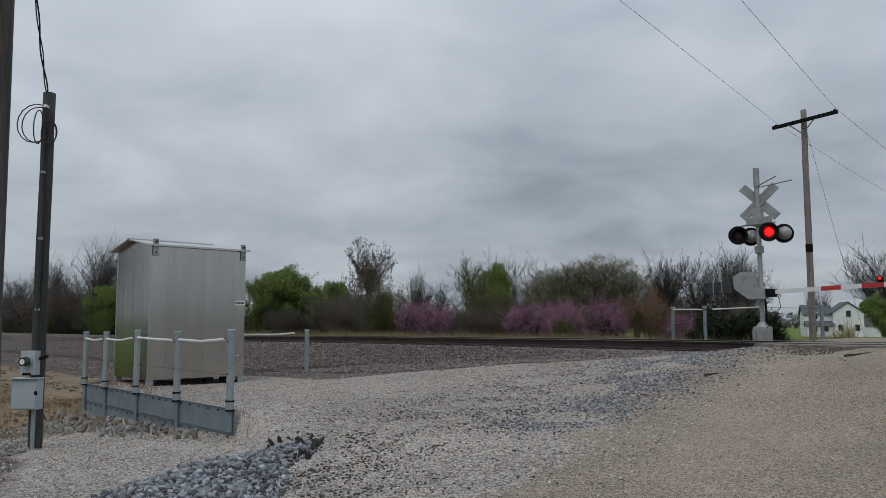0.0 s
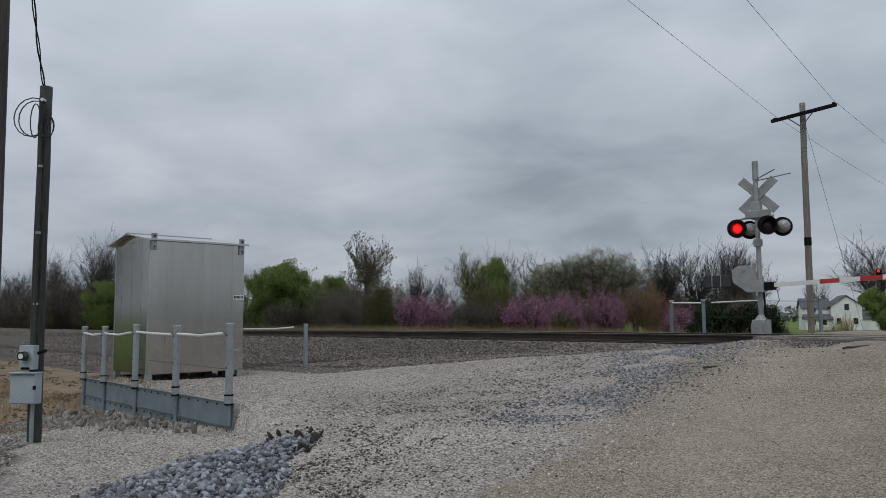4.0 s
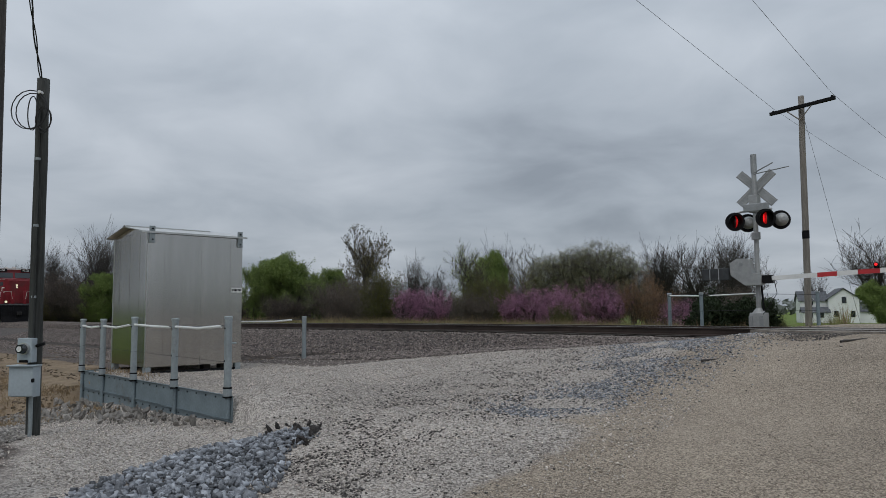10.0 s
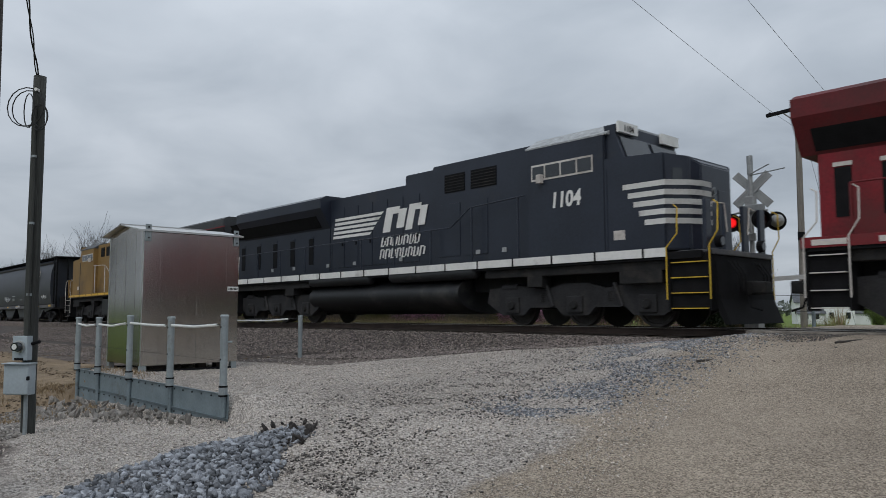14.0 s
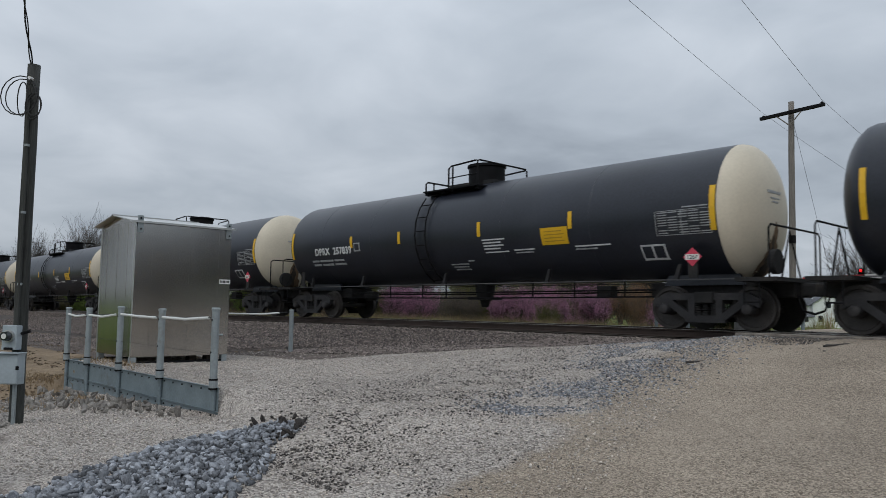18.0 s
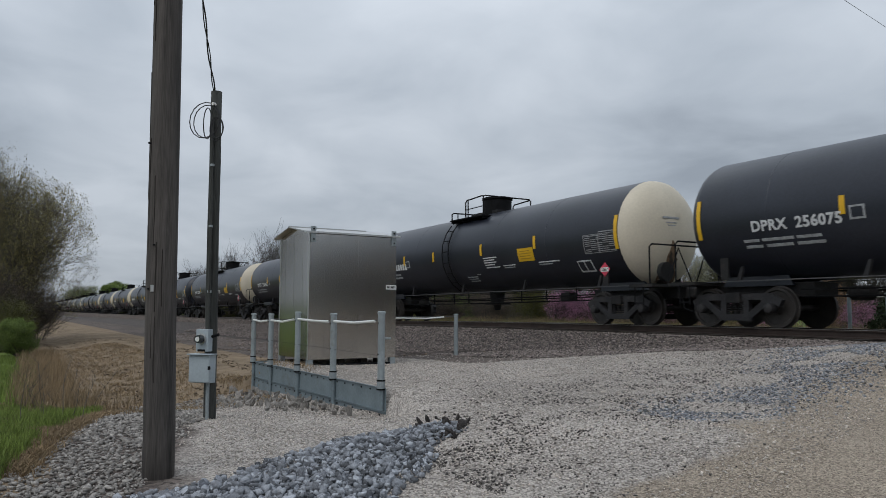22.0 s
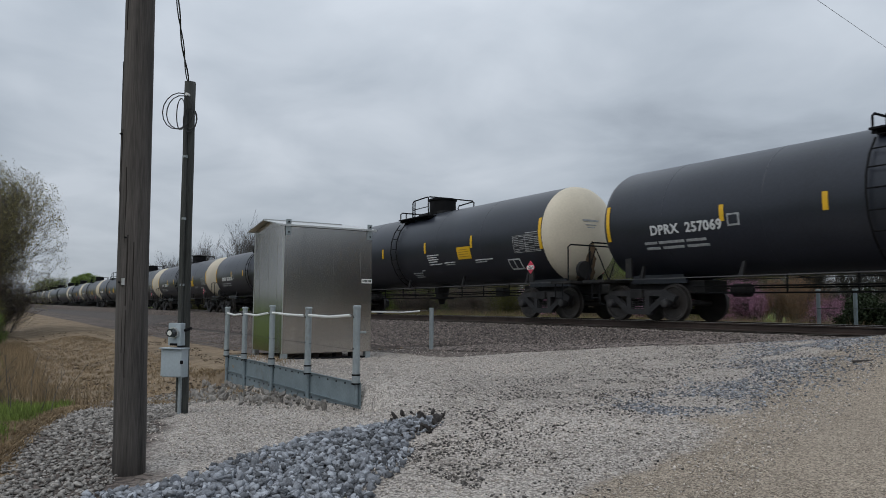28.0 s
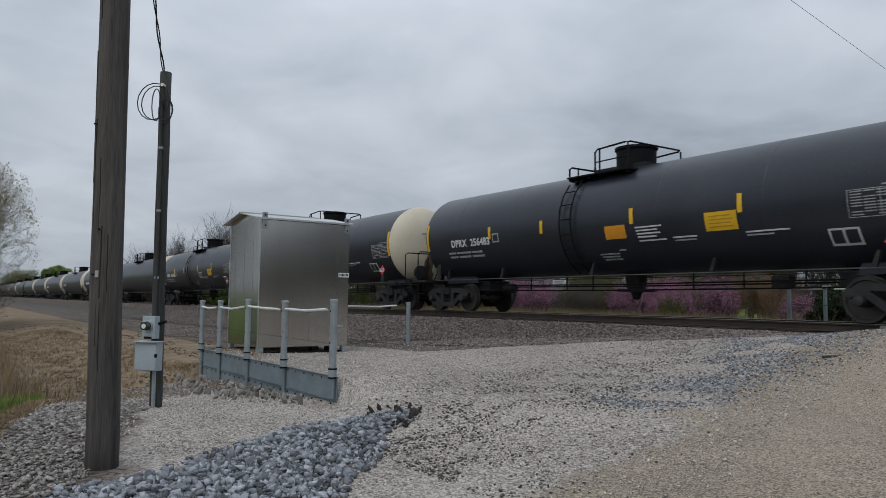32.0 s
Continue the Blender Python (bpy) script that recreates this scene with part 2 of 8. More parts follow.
M_GREY_BOX = mat("grey_enamel_box", (0.36, 0.41, 0.44), 0.5, 0.1, vary=0.08, scale=4, fine=30, bump=0.03)
M_POLE = mat("weathered_pole", (0.072, 0.064, 0.058), 0.92, vary=0.4, scale=2.5, fine=22, bump=0.5, stretch=(5, 5, 0.22))
M_POLE_GREEN = mat("treated_pole", (0.044, 0.046, 0.042), 0.9, vary=0.35, scale=2.5, fine=22, bump=0.4, stretch=(5, 5, 0.25))
M_POLE_PALE = mat("pale_pole", (0.205, 0.186, 0.165), 0.92, vary=0.25, scale=2.5, fine=22, bump=0.4, stretch=(5, 5, 0.25))
M_CRACK = mat("pole_crack", (0.02, 0.016, 0.013), 0.95, vary=0.2)
M_WIRE = mat("black_cable", (0.012, 0.012, 0.013), 0.6, vary=0.1, bump=0.0)
M_SIGNAL = mat("aluminium_paint", (0.34, 0.345, 0.34), 0.5, 0.4, vary=0.1, scale=6, fine=30, bump=0.04)
M_SIGNAL_BACK = mat("sign_back", (0.29, 0.30, 0.30), 0.55, 0.4, vary=0.12, scale=5, bump=0.04)
M_BLACK = mat("flat_black", (0.010, 0.010, 0.011), 0.7, vary=0.2, bump=0.03, spec=0.1)
M_GATE_WHITE = mat("gate_white", (0.72, 0.72, 0.70), 0.55, vary=0.08, bump=0.02)
M_GATE_RED = mat("gate_red", (0.46, 0.03, 0.035), 0.5, vary=0.1, bump=0.02)
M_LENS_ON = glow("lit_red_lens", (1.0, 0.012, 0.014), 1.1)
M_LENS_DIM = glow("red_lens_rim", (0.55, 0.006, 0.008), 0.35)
M_LENS_OFF = mat("unlit_red_lens", (0.016, 0.0015, 0.002), 0.5, vary=0.1, bump=0.0)
M_GALV_DARK = mat("dark_weathered_steel", (0.035, 0.038, 0.04), 0.7, vary=0.3, scale=5, fine=30, bump=0.05)
M_GLASS = mat("dark_glass", (0.02, 0.024, 0.028), 0.08, 0.0, vary=0.1, scale=2, bump=0.0, spec=0.7)
M_BARK = mat("grey_bark", (0.095, 0.084, 0.073), 0.95, vary=0.3, scale=3, fine=20, bump=0.2, island=0.15)
M_BARK_DARK = mat("dark_bark", (0.052, 0.046, 0.042), 0.95, vary=0.3, scale=3, fine=20, bump=0.2)


def leaf_mat(name, color, spread=0.45):
    return mat(name, color, 0.75, vary=0.2, scale=0.6, fine=6, bump=0.0, island=spread, spec=0.25)


M_LEAF = leaf_mat("spring_green_leaves", (0.15, 0.205, 0.055))
M_FRESH = leaf_mat("fresh_yellow_green_leaves", (0.24, 0.28, 0.10))
M_BUDS = leaf_mat("olive_buds", (0.185, 0.165, 0.085))
M_OLIVE = leaf_mat("olive_shoots", (0.095, 0.095, 0.028))
M_BROWN = leaf_mat("brown_twig_haze", (0.135, 0.105, 0.085))
M_PINK = leaf_mat("pink_blossom", (0.43, 0.20, 0.32), 0.45)
M_TUFT = leaf_mat("bronze_leaf_tufts", (0.10, 0.085, 0.045), 0.4)
M_OAK_BUDS = leaf_mat("grey_green_oak_buds", (0.22, 0.215, 0.125), 0.35)
M_CATKIN = leaf_mat("yellow_green_catkins", (0.23, 0.20, 0.09))
M_ORANGE = leaf_mat("orange_shoots", (0.24, 0.14, 0.08))
M_CEDAR = leaf_mat("dark_cedar_sprays", (0.022, 0.034, 0.014))
M_GRASS = leaf_mat("green_grass", (0.16, 0.215, 0.05), 0.45)
M_STRAW = leaf_mat("dry_straw", (0.235, 0.17, 0.10), 0.45)
M_PALE_GRASS = leaf_mat("pale_spring_grass", (0.22, 0.22, 0.085), 0.4)


def ground_mat():
    """Soil, and over it by their weights: pale gravel, tan road, dark ballast, grass."""
    m = bpy.data.materials.new("ground_mix")
    m.use_nodes = True
    n, l = m.node_tree.nodes, m.node_tree.links
    b = n["Principled BSDF"]
    b.inputs["Roughness"].default_value = 0.95
    b.inputs["Specular IOR Level"].default_value = 0.2
    co = n.new("ShaderNodeTexCoord")

    def noise_tex(scale, detail=4.0, rough=0.6):
        t = n.new("ShaderNodeTexNoise")
        t.inputs["Scale"].default_value, t.inputs["Detail"].default_value, t.inputs["Roughness"].default_value = scale, detail, rough
        l.new(co.outputs["Object"], t.inputs["Vector"])
        return t.outputs["Fac"]

    def chips(scale, lo, hi):
        """Stone chips: cells with tones of their own over broad patches; lo also paints shade between stones."""
        v = n.new("ShaderNodeTexVoronoi")
        v.inputs["Scale"].default_value = scale
        l.new(co.outputs["Object"], v.inputs["Vector"])
        s = n.new("ShaderNodeSeparateColor")
        l.new(v.outputs["Color"], s.inputs[0])
        mix = n.new("ShaderNodeMath")
        mix.operation = "MULTIPLY_ADD"
        mix.inputs[1].default_value = 0.55
        l.new(s.outputs[0], mix.inputs[0])
        big = n.new("ShaderNodeMath")
        big.operation = "MULTIPLY"
        big.inputs[1].default_value = 0.5
        l.new(noise_tex(0.55, 5), big.inputs[0])
        l.new(big.outputs[0], mix.inputs[2])
        r = n.new("ShaderNodeValToRGB")
        r.color_ramp.elements[0].position, r.color_ramp.elements[0].color = 0.22, (*lo, 1)
        r.color_ramp.elements[1].position, r.color_ramp.elements[1].color = 0.80, (*hi, 1)
        l.new(mix.outputs[0], r.inputs[0])
        return r.outputs[0], v.outputs["Distance"]

    def ramp2(fac, lo, hi, a=0.3, c=0.7):
        r = n.new("ShaderNodeValToRGB")
        r.color_ramp.elements[0].position, r.color_ramp.elements[0].color = a, (*lo, 1)
        r.color_ramp.elements[1].position, r.color_ramp.elements[1].color = c, (*hi, 1)
        l.new(fac, r.inputs[0])
        return r.outputs[0]

    soil = ramp2(noise_tex(1.1, 7, 0.7), (0.12, 0.088, 0.06), (0.33, 0.25, 0.165))
    # dark ends of pale and road stand for shadows between the stones
    pale, dist = chips(52, (0.13, 0.113, 0.10), (0.60, 0.545, 0.49))
    road, _ = chips(75, (0.135, 0.11, 0.086), (0.49, 0.412, 0.325))
    dark, _ = chips(22, (0.035, 0.029, 0.026), (0.20, 0.165, 0.145))
    grass = ramp2(noise_tex(0.9, 6, 0.7), (0.075, 0.125, 0.02), (0.19, 0.235, 0.06))
    at = n.new("ShaderNodeAttribute")
    at.attribute_name = "zone"
    sep = n.new("ShaderNodeSeparateColor")
    l.new(at.outputs["Color"], sep.inputs[0])
    col = soil
    ragged = noise_tex(2.6, 6, 0.7)
    for weight, tone in ((sep.outputs[2], grass), (sep.outputs[1], dark), (sep.outputs[0], pale), (at.outputs["Alpha"], road)):
        w = n.new("ShaderNodeMath")
        w.operation = "ADD"
        l.new(weight, w.inputs[0])
        l.new(ragged, w.inputs[1])
        r = n.new("ShaderNodeMapRange")
        r.inputs["From Min"].default_value, r.inputs["From Max"].default_value = 0.85, 1.15
        l.new(w.outputs[0], r.inputs[0])
        mx = n.new("ShaderNodeMix")
        mx.data_type = "RGBA"
        l.new(r.outputs[0], mx.inputs["Factor"])
        l.new(col, mx.inputs["A"])
        l.new(tone, mx.inputs["B"])
        col = mx.outputs["Result"]
    l.new(col, b.inputs["Base Color"])
    bp = n.new("ShaderNodeBump")
    bp.inputs["Strength"].default_value, bp.inputs["Distance"].default_value = 0.8, 0.02
    l.new(dist, bp.inputs["Height"])
    l.new(bp.outputs[0], b.inputs["Normal"])
    return m


M_GROUND = ground_mat()
M_CROSSING = mat("gravelly_crossing_panel", (0.20, 0.178, 0.155), 0.95, vary=0.35, scale=5, fine=45, bump=0.2)

# ---- the ground: one sheet to the horizon ----
EDGE = [(-400, -1.25), (-60, -1.2), (-30, -1.1), (-20, -0.92), (-16.8, -0.70), (-11.8, -0.48), (-9.4, -0.35), (-7.5, -0.20), (-6.3, -0.05), (8, -0.05), (20, -0.8), (400, -1.2)]
NEAR = [(-60, -1.5), (-20, -1.42), (-14, -1.3), (-9.5, -1.1), (-5, -1.15), (0, -1.2), (20, -1.3)]
MIDDLE = [(-60, -1.4), (-19, -1.3), (-16.2, -0.95), (-15.6, -0.72), (-9, -0.70), (-6, -0.80), (0, -0.82), (20, -1.1)]
ROAD_L = [(-40, -1.5), (-16, -3.4), (-11.8, -4.2), (-5.7, -6.2), (-1.5, -7.0), (3, -7.6), (12, -9.0), (60, -19.0), (400, -120.0)]
ROAD_R = [(-40, 9.0), (-16, 5.5), (-1.5, 1.0), (3, 0.6), (12, -2.0), (60, -12.0), (400, -112.0)]
STONE_EDGE = [(-16.4, -13.15), (-15.4, -13.5), (-13.8, -14.05), (-11.07, -14.83), (-7.14, -15.72), (-5.5, -16.4)]
WALL_Y = -11.325


def wob(x, y, s, k=0.0):
    return noise.noise(Vector((x * s, y * s, k)))


def ground_z(x, y):
    if y > 0:
        bank = smoothstep(2.0, 4.6, y)
        road = smoothstep(1.2, 0, abs(x - (lerp(y, ROAD_L) + lerp(y, ROAD_R)) / 2) - (lerp(y, ROAD_R) - lerp(y, ROAD_L)) / 2)
        field = -0.85 - 0.6 * smoothstep(8, 40, y) - 1.1 * smoothstep(40, 150, y) + 0.25 * wob(x, y, 0.05)
        flat = -0.05 - 0.35 * smoothstep(4, 30, y) - 2.0 * smoothstep(40, 150, y)
        return (-0.26 + (field + 0.26) * bank) * (1 - road) + flat * road
    near = lerp(x, NEAR)
    mid = lerp(x, MIDDLE)
    # the retaining wall holds the pad up behind it; past its end the pad slopes off
    behind = smoothstep(WALL_Y - 0.02, WALL_Y + 0.10, y)
    slope = smoothstep(-12.9, -9.4, y)
    held = smoothstep(-8.4, -9.1, x) * smoothstep(-16.1, -15.5, x)
    k = slope * (1 - held) + behind * held
    z = near + (mid - near) * k
    z += (lerp(x, EDGE) - mid) * smoothstep(-9.0, -2.3, y) * (k if k < 1 else 1)
    z += 0.035 * wob(x, y, 0.5) + 0.012 * wob(x, y, 2.2, 4.0)
    # heap of blue stone by the road
    z += 0.03 * heap(x, y)
    # shallow ditch and verge
    z -= 0.22 * smoothstep(-11, -16, x) * smoothstep(-11.6, -13.0, y) * smoothstep(-17.5, -15.0, y)
    if y < -16.5:
        z += 0.25 * smoothstep(-16.5, -22, y) * smoothstep(-4, -9, x)
    # under the ballast and the crossing
    if y > -2.3:
        z = z + (lerp(x, [(-7.4, -0.32), (-6.4, -0.055), (0.8, -0.055), (1.8, -0.32)]) - z) * smoothstep(-2.5, -1.7, y)
    return z


def heap(x, y):
    """1 on the ridge of the stone heap, 0 off it."""
    ax, ay, bx, by = -5.1, -14.9, -7.4, -12.0
    t = min(1, max(0, ((x - ax) * (bx - ax) + (y - ay) * (by - ay)) / ((bx - ax) ** 2 + (by - ay) ** 2)))
    d = math.hypot(x - ax - t * (bx - ax), y - ay - t * (by - ay))
    return smoothstep(1.2 - 0.6 * t, 0.3 - 0.2 * t, d + 0.3 * wob(x, y, 1.3))


def far_lines(fine_a, fine_b, step, lo, hi):
    mid = steps(fine_a, fine_b, step)
    left, right, d = [], [], step
    v = fine_a
    while v > lo:
        d *= 1.25
        v -= d
        left.append(max(v, lo))
    v, d = fine_b, step
    while v < hi:
        d *= 1.25
        v += d
        right.append(min(v, hi))
    return left[::-1] + mid + right


def zone_at(x, y):
    """Weights of pale gravel, ballast, grass and road."""
    j = 0.5 * wob(x, y, 0.8, 7.0)
    road = smoothstep(-0.55, 0.55, min(x - lerp(y, ROAD_L), lerp(y, ROAD_R) - x) + j)
    road *= 1 - 0.45 * smoothstep(-3.2, -1.6, y) * (1 - smoothstep(1.6, 3.0, y))
    if y > 1.2:
        return (0.1 * smoothstep(3, 1.2, y), smoothstep(3.4, 2.4, y) * 1.0, smoothstep(3.2, 5.0, y) * 0.8, road)
    pale = smoothstep(-14.6, -13.4, y + 0.6 * j + 0.2 * (x + 9)) * smoothstep(-16.2, -14.9, x + j) * smoothstep(-1.6, -2.2, y)
    pale = max(pale, smoothstep(-3.5, -1.5, x))
    stones = smoothstep(-0.3, 0.3, y + 0.5 * j - lerp(x, [(-17, -8.0), (-15, -8.2), (-12.9, -7.6), (-12, -5.5), (-11, -4.0), (-9, -2.9), (-7.5, -2.2)])) * smoothstep(-6.6, -7.6, x) + smoothstep(-11.4, -12.6, y) * smoothstep(-0.25, 0.25, y - lerp(x, STONE_EDGE) + 0.5 * j) * smoothstep(-17, -14, x) * smoothstep(-3.5, -5.5, x)
    pale *= 1 - 0.9 * min(1, stones) if y > -9 else 1
    stones += smoothstep(-2.6, -1.9, y) * (1 - smoothstep(-7.0, -6.2, x) * smoothstep(1.6, 0.8, x))
    green = smoothstep(0.1, -0.45, y + 0.8 * j - (lerp(x, STONE_EDGE) - 0.3 if x > -13.8 else lerp(x, [(-60, -14.6), (-28, -14.9), (-17, -15.3), (-13.8, -14.9)]))) * smoothstep(-6.5, -8.5, x) * 0.9
    return (min(1, pale), min(1, stones), green, road * (1 - 0.8 * min(1, stones) if y > -9 and x < -7 else 1))


def build_ground():
    xs = far_lines(-22, 7, 0.14, -1600, 1600)
    ys = far_lines(-17, -1.4, 0.14, -1200, 2400)
    me = grid_mesh("ground", xs, ys, ground_z, M_GROUND)
    att = me.color_attributes.new("zone", "FLOAT_COLOR", "POINT")
    flat = []
    for v in me.vertices:
        flat.extend(zone_at(v.co.x, v.co.y))
    att.data.foreach_set("color", flat)
    tagged(new("ground", me), "pale gravel, tan chip road, dry soil and spring grass", "ground", kind="structure")


build_ground()


# ---- loose stones ----
HULLS = {}


def hull(seed, points=11):
    """Corners and facets of one broken stone, about one unit across."""
    key = (seed, points)
    if key not in HULLS:
        rng = np.random.default_rng(900 + seed)
        p = rng.normal(size=(points, 3))
        p /= np.linalg.norm(p, axis=1)[:, None]
        p *= rng.uniform(0.72, 1.0, (points, 1)) * np.array([1.0, rng.uniform(0.7, 0.95), rng.uniform(0.55, 0.8)])
        bm = bmesh.new()
        for q in p:
            bm.verts.new(q)
        bmesh.ops.convex_hull(bm, input=bm.verts[:])
        bmesh.ops.delete(bm, geom=[q for q in bm.verts if not q.link_faces], context="VERTS")
        bm.verts.index_update()
        HULLS[key] = (np.array([q.co[:] for q in bm.verts]), np.array([[q.index for q in f.verts] for f in bm.faces]))
        bm.free()
    return HULLS[key]


def stone_mesh(name, material, seed, rough=0.28):
    """One broken stone about one unit across."""
    v, f = hull(seed, 13 if rough < 0.35 else 16)
    me = bpy.data.meshes.new(name)
    me.from_pydata((v * 0.5).tolist(), [], f.tolist())
    me.materials.append(material)
    return me


def scatter(name, label, spots, sizes, material, seed, parent=None, flat=0.65, sink=0.25, category="gravel"):
    """Many stones as one mesh: spots of (x, y, z)."""
    rng = np.random.default_rng(seed)
    spots, sizes = np.asarray(spots, float), np.asarray(sizes, float)
    kinds = 12
    turn = rng.integers(0, kinds, len(spots))
    all_p, all_f, base = [], [], 0
    for k in range(kinds):
        pick = turn == k
        at, size, n = spots[pick], sizes[pick], int(pick.sum())
        if not n:
            continue
        v, f = hull(k, 10)
        q = rng.normal(size=(n, 4))
        q /= np.linalg.norm(q, axis=1)[:, None]
        w, x, y, z = q.T
        rot = np.stack([1 - 2 * (y * y + z * z), 2 * (x * y - z * w), 2 * (x * z + y * w), 2 * (x * y + z * w), 1 - 2 * (x * x + z * z), 2 * (y * z - x * w), 2 * (x * z - y * w), 2 * (y * z + x * w), 1 - 2 * (x * x + y * y)], 1).reshape(n, 3, 3)
        raw = v[None] * rng.uniform(0.7, 1.15, (n, 1, 3))
        p = np.einsum("nij,nkj->nki", rot, raw) * (size[:, None, None] * 0.55)
        p[:, :, 2] *= flat
        p += at[:, None, :]
        p[:, :, 2] += (size * (0.5 - sink) * flat)[:, None]
        all_p.append(p.reshape(-1, 3))
        all_f.append((f[None] + (base + np.arange(n) * len(v))[:, None, None]).reshape(-1, 3))
        base += n * len(v)
    p, faces = np.concatenate(all_p), np.concatenate(all_f)
    me = bpy.data.meshes.new(name)
    me.vertices.add(len(p))
    me.vertices.foreach_set("co", p.reshape(-1).astype(np.float32))
    me.loops.add(len(faces) * 3)
    me.loops.foreach_set("vertex_index", faces.reshape(-1).astype(np.int32))
    me.polygons.add(len(faces))
    me.polygons.foreach_set("loop_start", np.arange(0, len(faces) * 3, 3, dtype=np.int32))
    me.polygons.foreach_set("loop_total", np.full(len(faces), 3, dtype=np.int32))
    me.update()
    me.materials.append(material)
    ob = new(name, me)
    ob.parent = parent
    return tagged(ob, label, "" if parent else category, kind="stuff")


# ---- railway track ----
RAIL_Z = [(-1300, -3.8), (-700, -2.3), (-300, -1.25), (-150, -0.72), (-90, -0.50), (-72, -0.44), (-60, -0.37), (-52, -0.31), (-45, -0.235), (-37, -0.155), (-30, -0.085), (-25, -0.045), (-20, -0.018), (-12, 0.0), (160, 0.0)]


def rail_z(x):
    """Height of the running surface: level at the crossing, falling gently down the line."""
    return lerp(x, RAIL_Z)


RUN = [(-22, 3.6), (-16, 1.7), (-10, 0.9), (-7.2, 0.35)]  # width of the shoulder down the line


def bed_z(x, y):
    """The ballast: level on top, with shoulders down to the made ground."""
    top = -0.235 + rail_z(x) + 0.012 * wob(x, y, 3.0)
    foot = ground_z(x, -2.6 if y < 0 else 3.4)
    run = lerp(x, RUN)
    return top + (min(foot, top) - top) * min(1.0, max(0.0, (abs(y) - 1.75) / run))


def rail_outline(y):
    w, h = 0.036, 0.0
    return [(y - 0.070, -0.172), (y + 0.070, -0.172), (y + 0.070, -0.162), (y + 0.010, -0.145), (y + 0.010, -0.045), (y + w, -0.036), (y + w, h - 0.006), (y - w, h - 0.006), (y - w, -0.036), (y - 0.010, -0.045), (y - 0.010, -0.145), (y - 0.070, -0.162)]


def along(bm, outline):
    """An outline carried down the line at the rails' height."""
    rings = [[bm.verts.new((x, y, z + dz)) for y, z in outline] for x, dz in RAIL_Z]
    for u, v in zip(rings, rings[1:]):
        for i in range(len(outline)):
            j = (i + 1) % len(outline)
            bm.faces.new((u[i], u[j], v[j], v[i]))
    bm.faces.new(rings[0])
    bm.faces.new(rings[-1][::-1])
    bmesh.ops.recalc_face_normals(bm, faces=bm.faces)
    return bm


def track():
    t = thing("railway_track", "rusty steel rails with polished heads on dark ties", "track", kind="structure")
    for y in (-0.7525, 0.7525):
        bm = along(bmesh.new(), rail_outline(y))
        r = part("rail", bm, M_RAIL, t)
        bm = along(bmesh.new(), [(y - 0.030, -0.006), (y + 0.030, -0.006), (y + 0.030, 0.0), (y - 0.030, 0.0)])
        part("running_surface", bm, M_RAILHEAD, r, "polished steel running surface")
    bm = bmesh.new()
    box(bm, -0.11, 0.11, -1.29, 1.29, -0.35, -0.175, 0.012)
    me = mesh_of("tie", bm, M_TIE)
    rng = random.Random(5)
    for k in range(110):
        x = -48 + 0.5 * k
        if -7.0 < x < 1.4:
            continue
        ob = new("tie", me)
        ob.parent = t
        ob.matrix_basis = pose(x + rng.uniform(-0.03, 0.03), rng.uniform(-0.04, 0.04), rail_z(x) + rng.uniform(-0.012, 0.006), 0, 0, rng.uniform(-1.5, 1.5))
    # crossing: timber planks beside and between the rails
    bm = bmesh.new()
    box(bm, -4.0, 4.0, -0.12, 0.12, -0.2, -0.012, 0.01)
    plank = mesh_of("crossing_plank", bm, M_CROSSING)
    for y in (-1.30, -1.04, -0.50, -0.25, 0.0, 0.25, 0.50, 1.04, 1.30):
        ob = new("crossing_plank", plank)
        ob.parent = t
        ob.matrix_basis = pose(-2.8, y, -0.004 * (y % 0.5), 0, 0, 0)


def ballast_bed():
    xs = far_lines(-40, 6, 0.5, -1300, 160)
    ys = [-5.6, -5.2, -4.8, -4.4, -4.0, -3.7, -3.4, -3.1, -2.8, -2.6, -2.4, -2.2, -2.0, -1.75, -1.3, 0.0, 1.3, 1.75, 2.4, 3.0, 3.6]

    def z(x, y):
        inside = smoothstep(-7.6, -6.6, x) * smoothstep(1.8, 0.9, x)
        if y < -1.8 - lerp(x, RUN):
            return ground_z(x, y) - 0.3
        return (bed_z(x, y) if abs(y) < 1.76 or y > 0 else min(bed_z(x, y), bed_z(x, -1.76))) - 0.30 * inside - (0.25 if y < -5 or y > 3.5 else 0)
    bed = new("ballast_bed", grid_mesh("ballast_bed", xs, ys, z, M_BALLAST_SHEET))
    tagged(bed, "grey-brown crushed stone ballast under the track", "ballast", kind="structure")
    rng = np.random.default_rng(11)
    spots, sizes = [], []
    while len(spots) < 72000:
        x = -6.9 - 48 * rng.random() ** 1.25
        run = lerp(x, RUN)
        y = -1.15 - rng.random() * max(run + 0.85, lerp(x, [(-15, 6.0), (-12.5, 5.0), (-11, 2.9), (-9, 1.9), (-7, 1.0)]))
        if z(x, y) < ground_z(x, y) - 0.02 and (x > -7.5 or zone_at(x, y)[1] < 0.45):
            continue
        spots.append((x, y, max(z(x, y), ground_z(x, y))))
        sizes.append(rng.uniform(0.04, 0.10))
    scatter("ballast_stones", "loose grey-brown ballast stones on the shoulder", spots, sizes, M_BALLAST, 12)
    spots, sizes = [], []
    for _ in range(7000):
        x, y = -6.9 - 30 * rng.random(), rng.uniform(-0.6, 3.0)
        spots.append((x, y, max(z(x, y), ground_z(x, y))))
        sizes.append(rng.uniform(0.04, 0.085))
    scatter("ballast_stones", "loose ballast stones between and behind the rails", spots, sizes, M_BALLAST, 13)


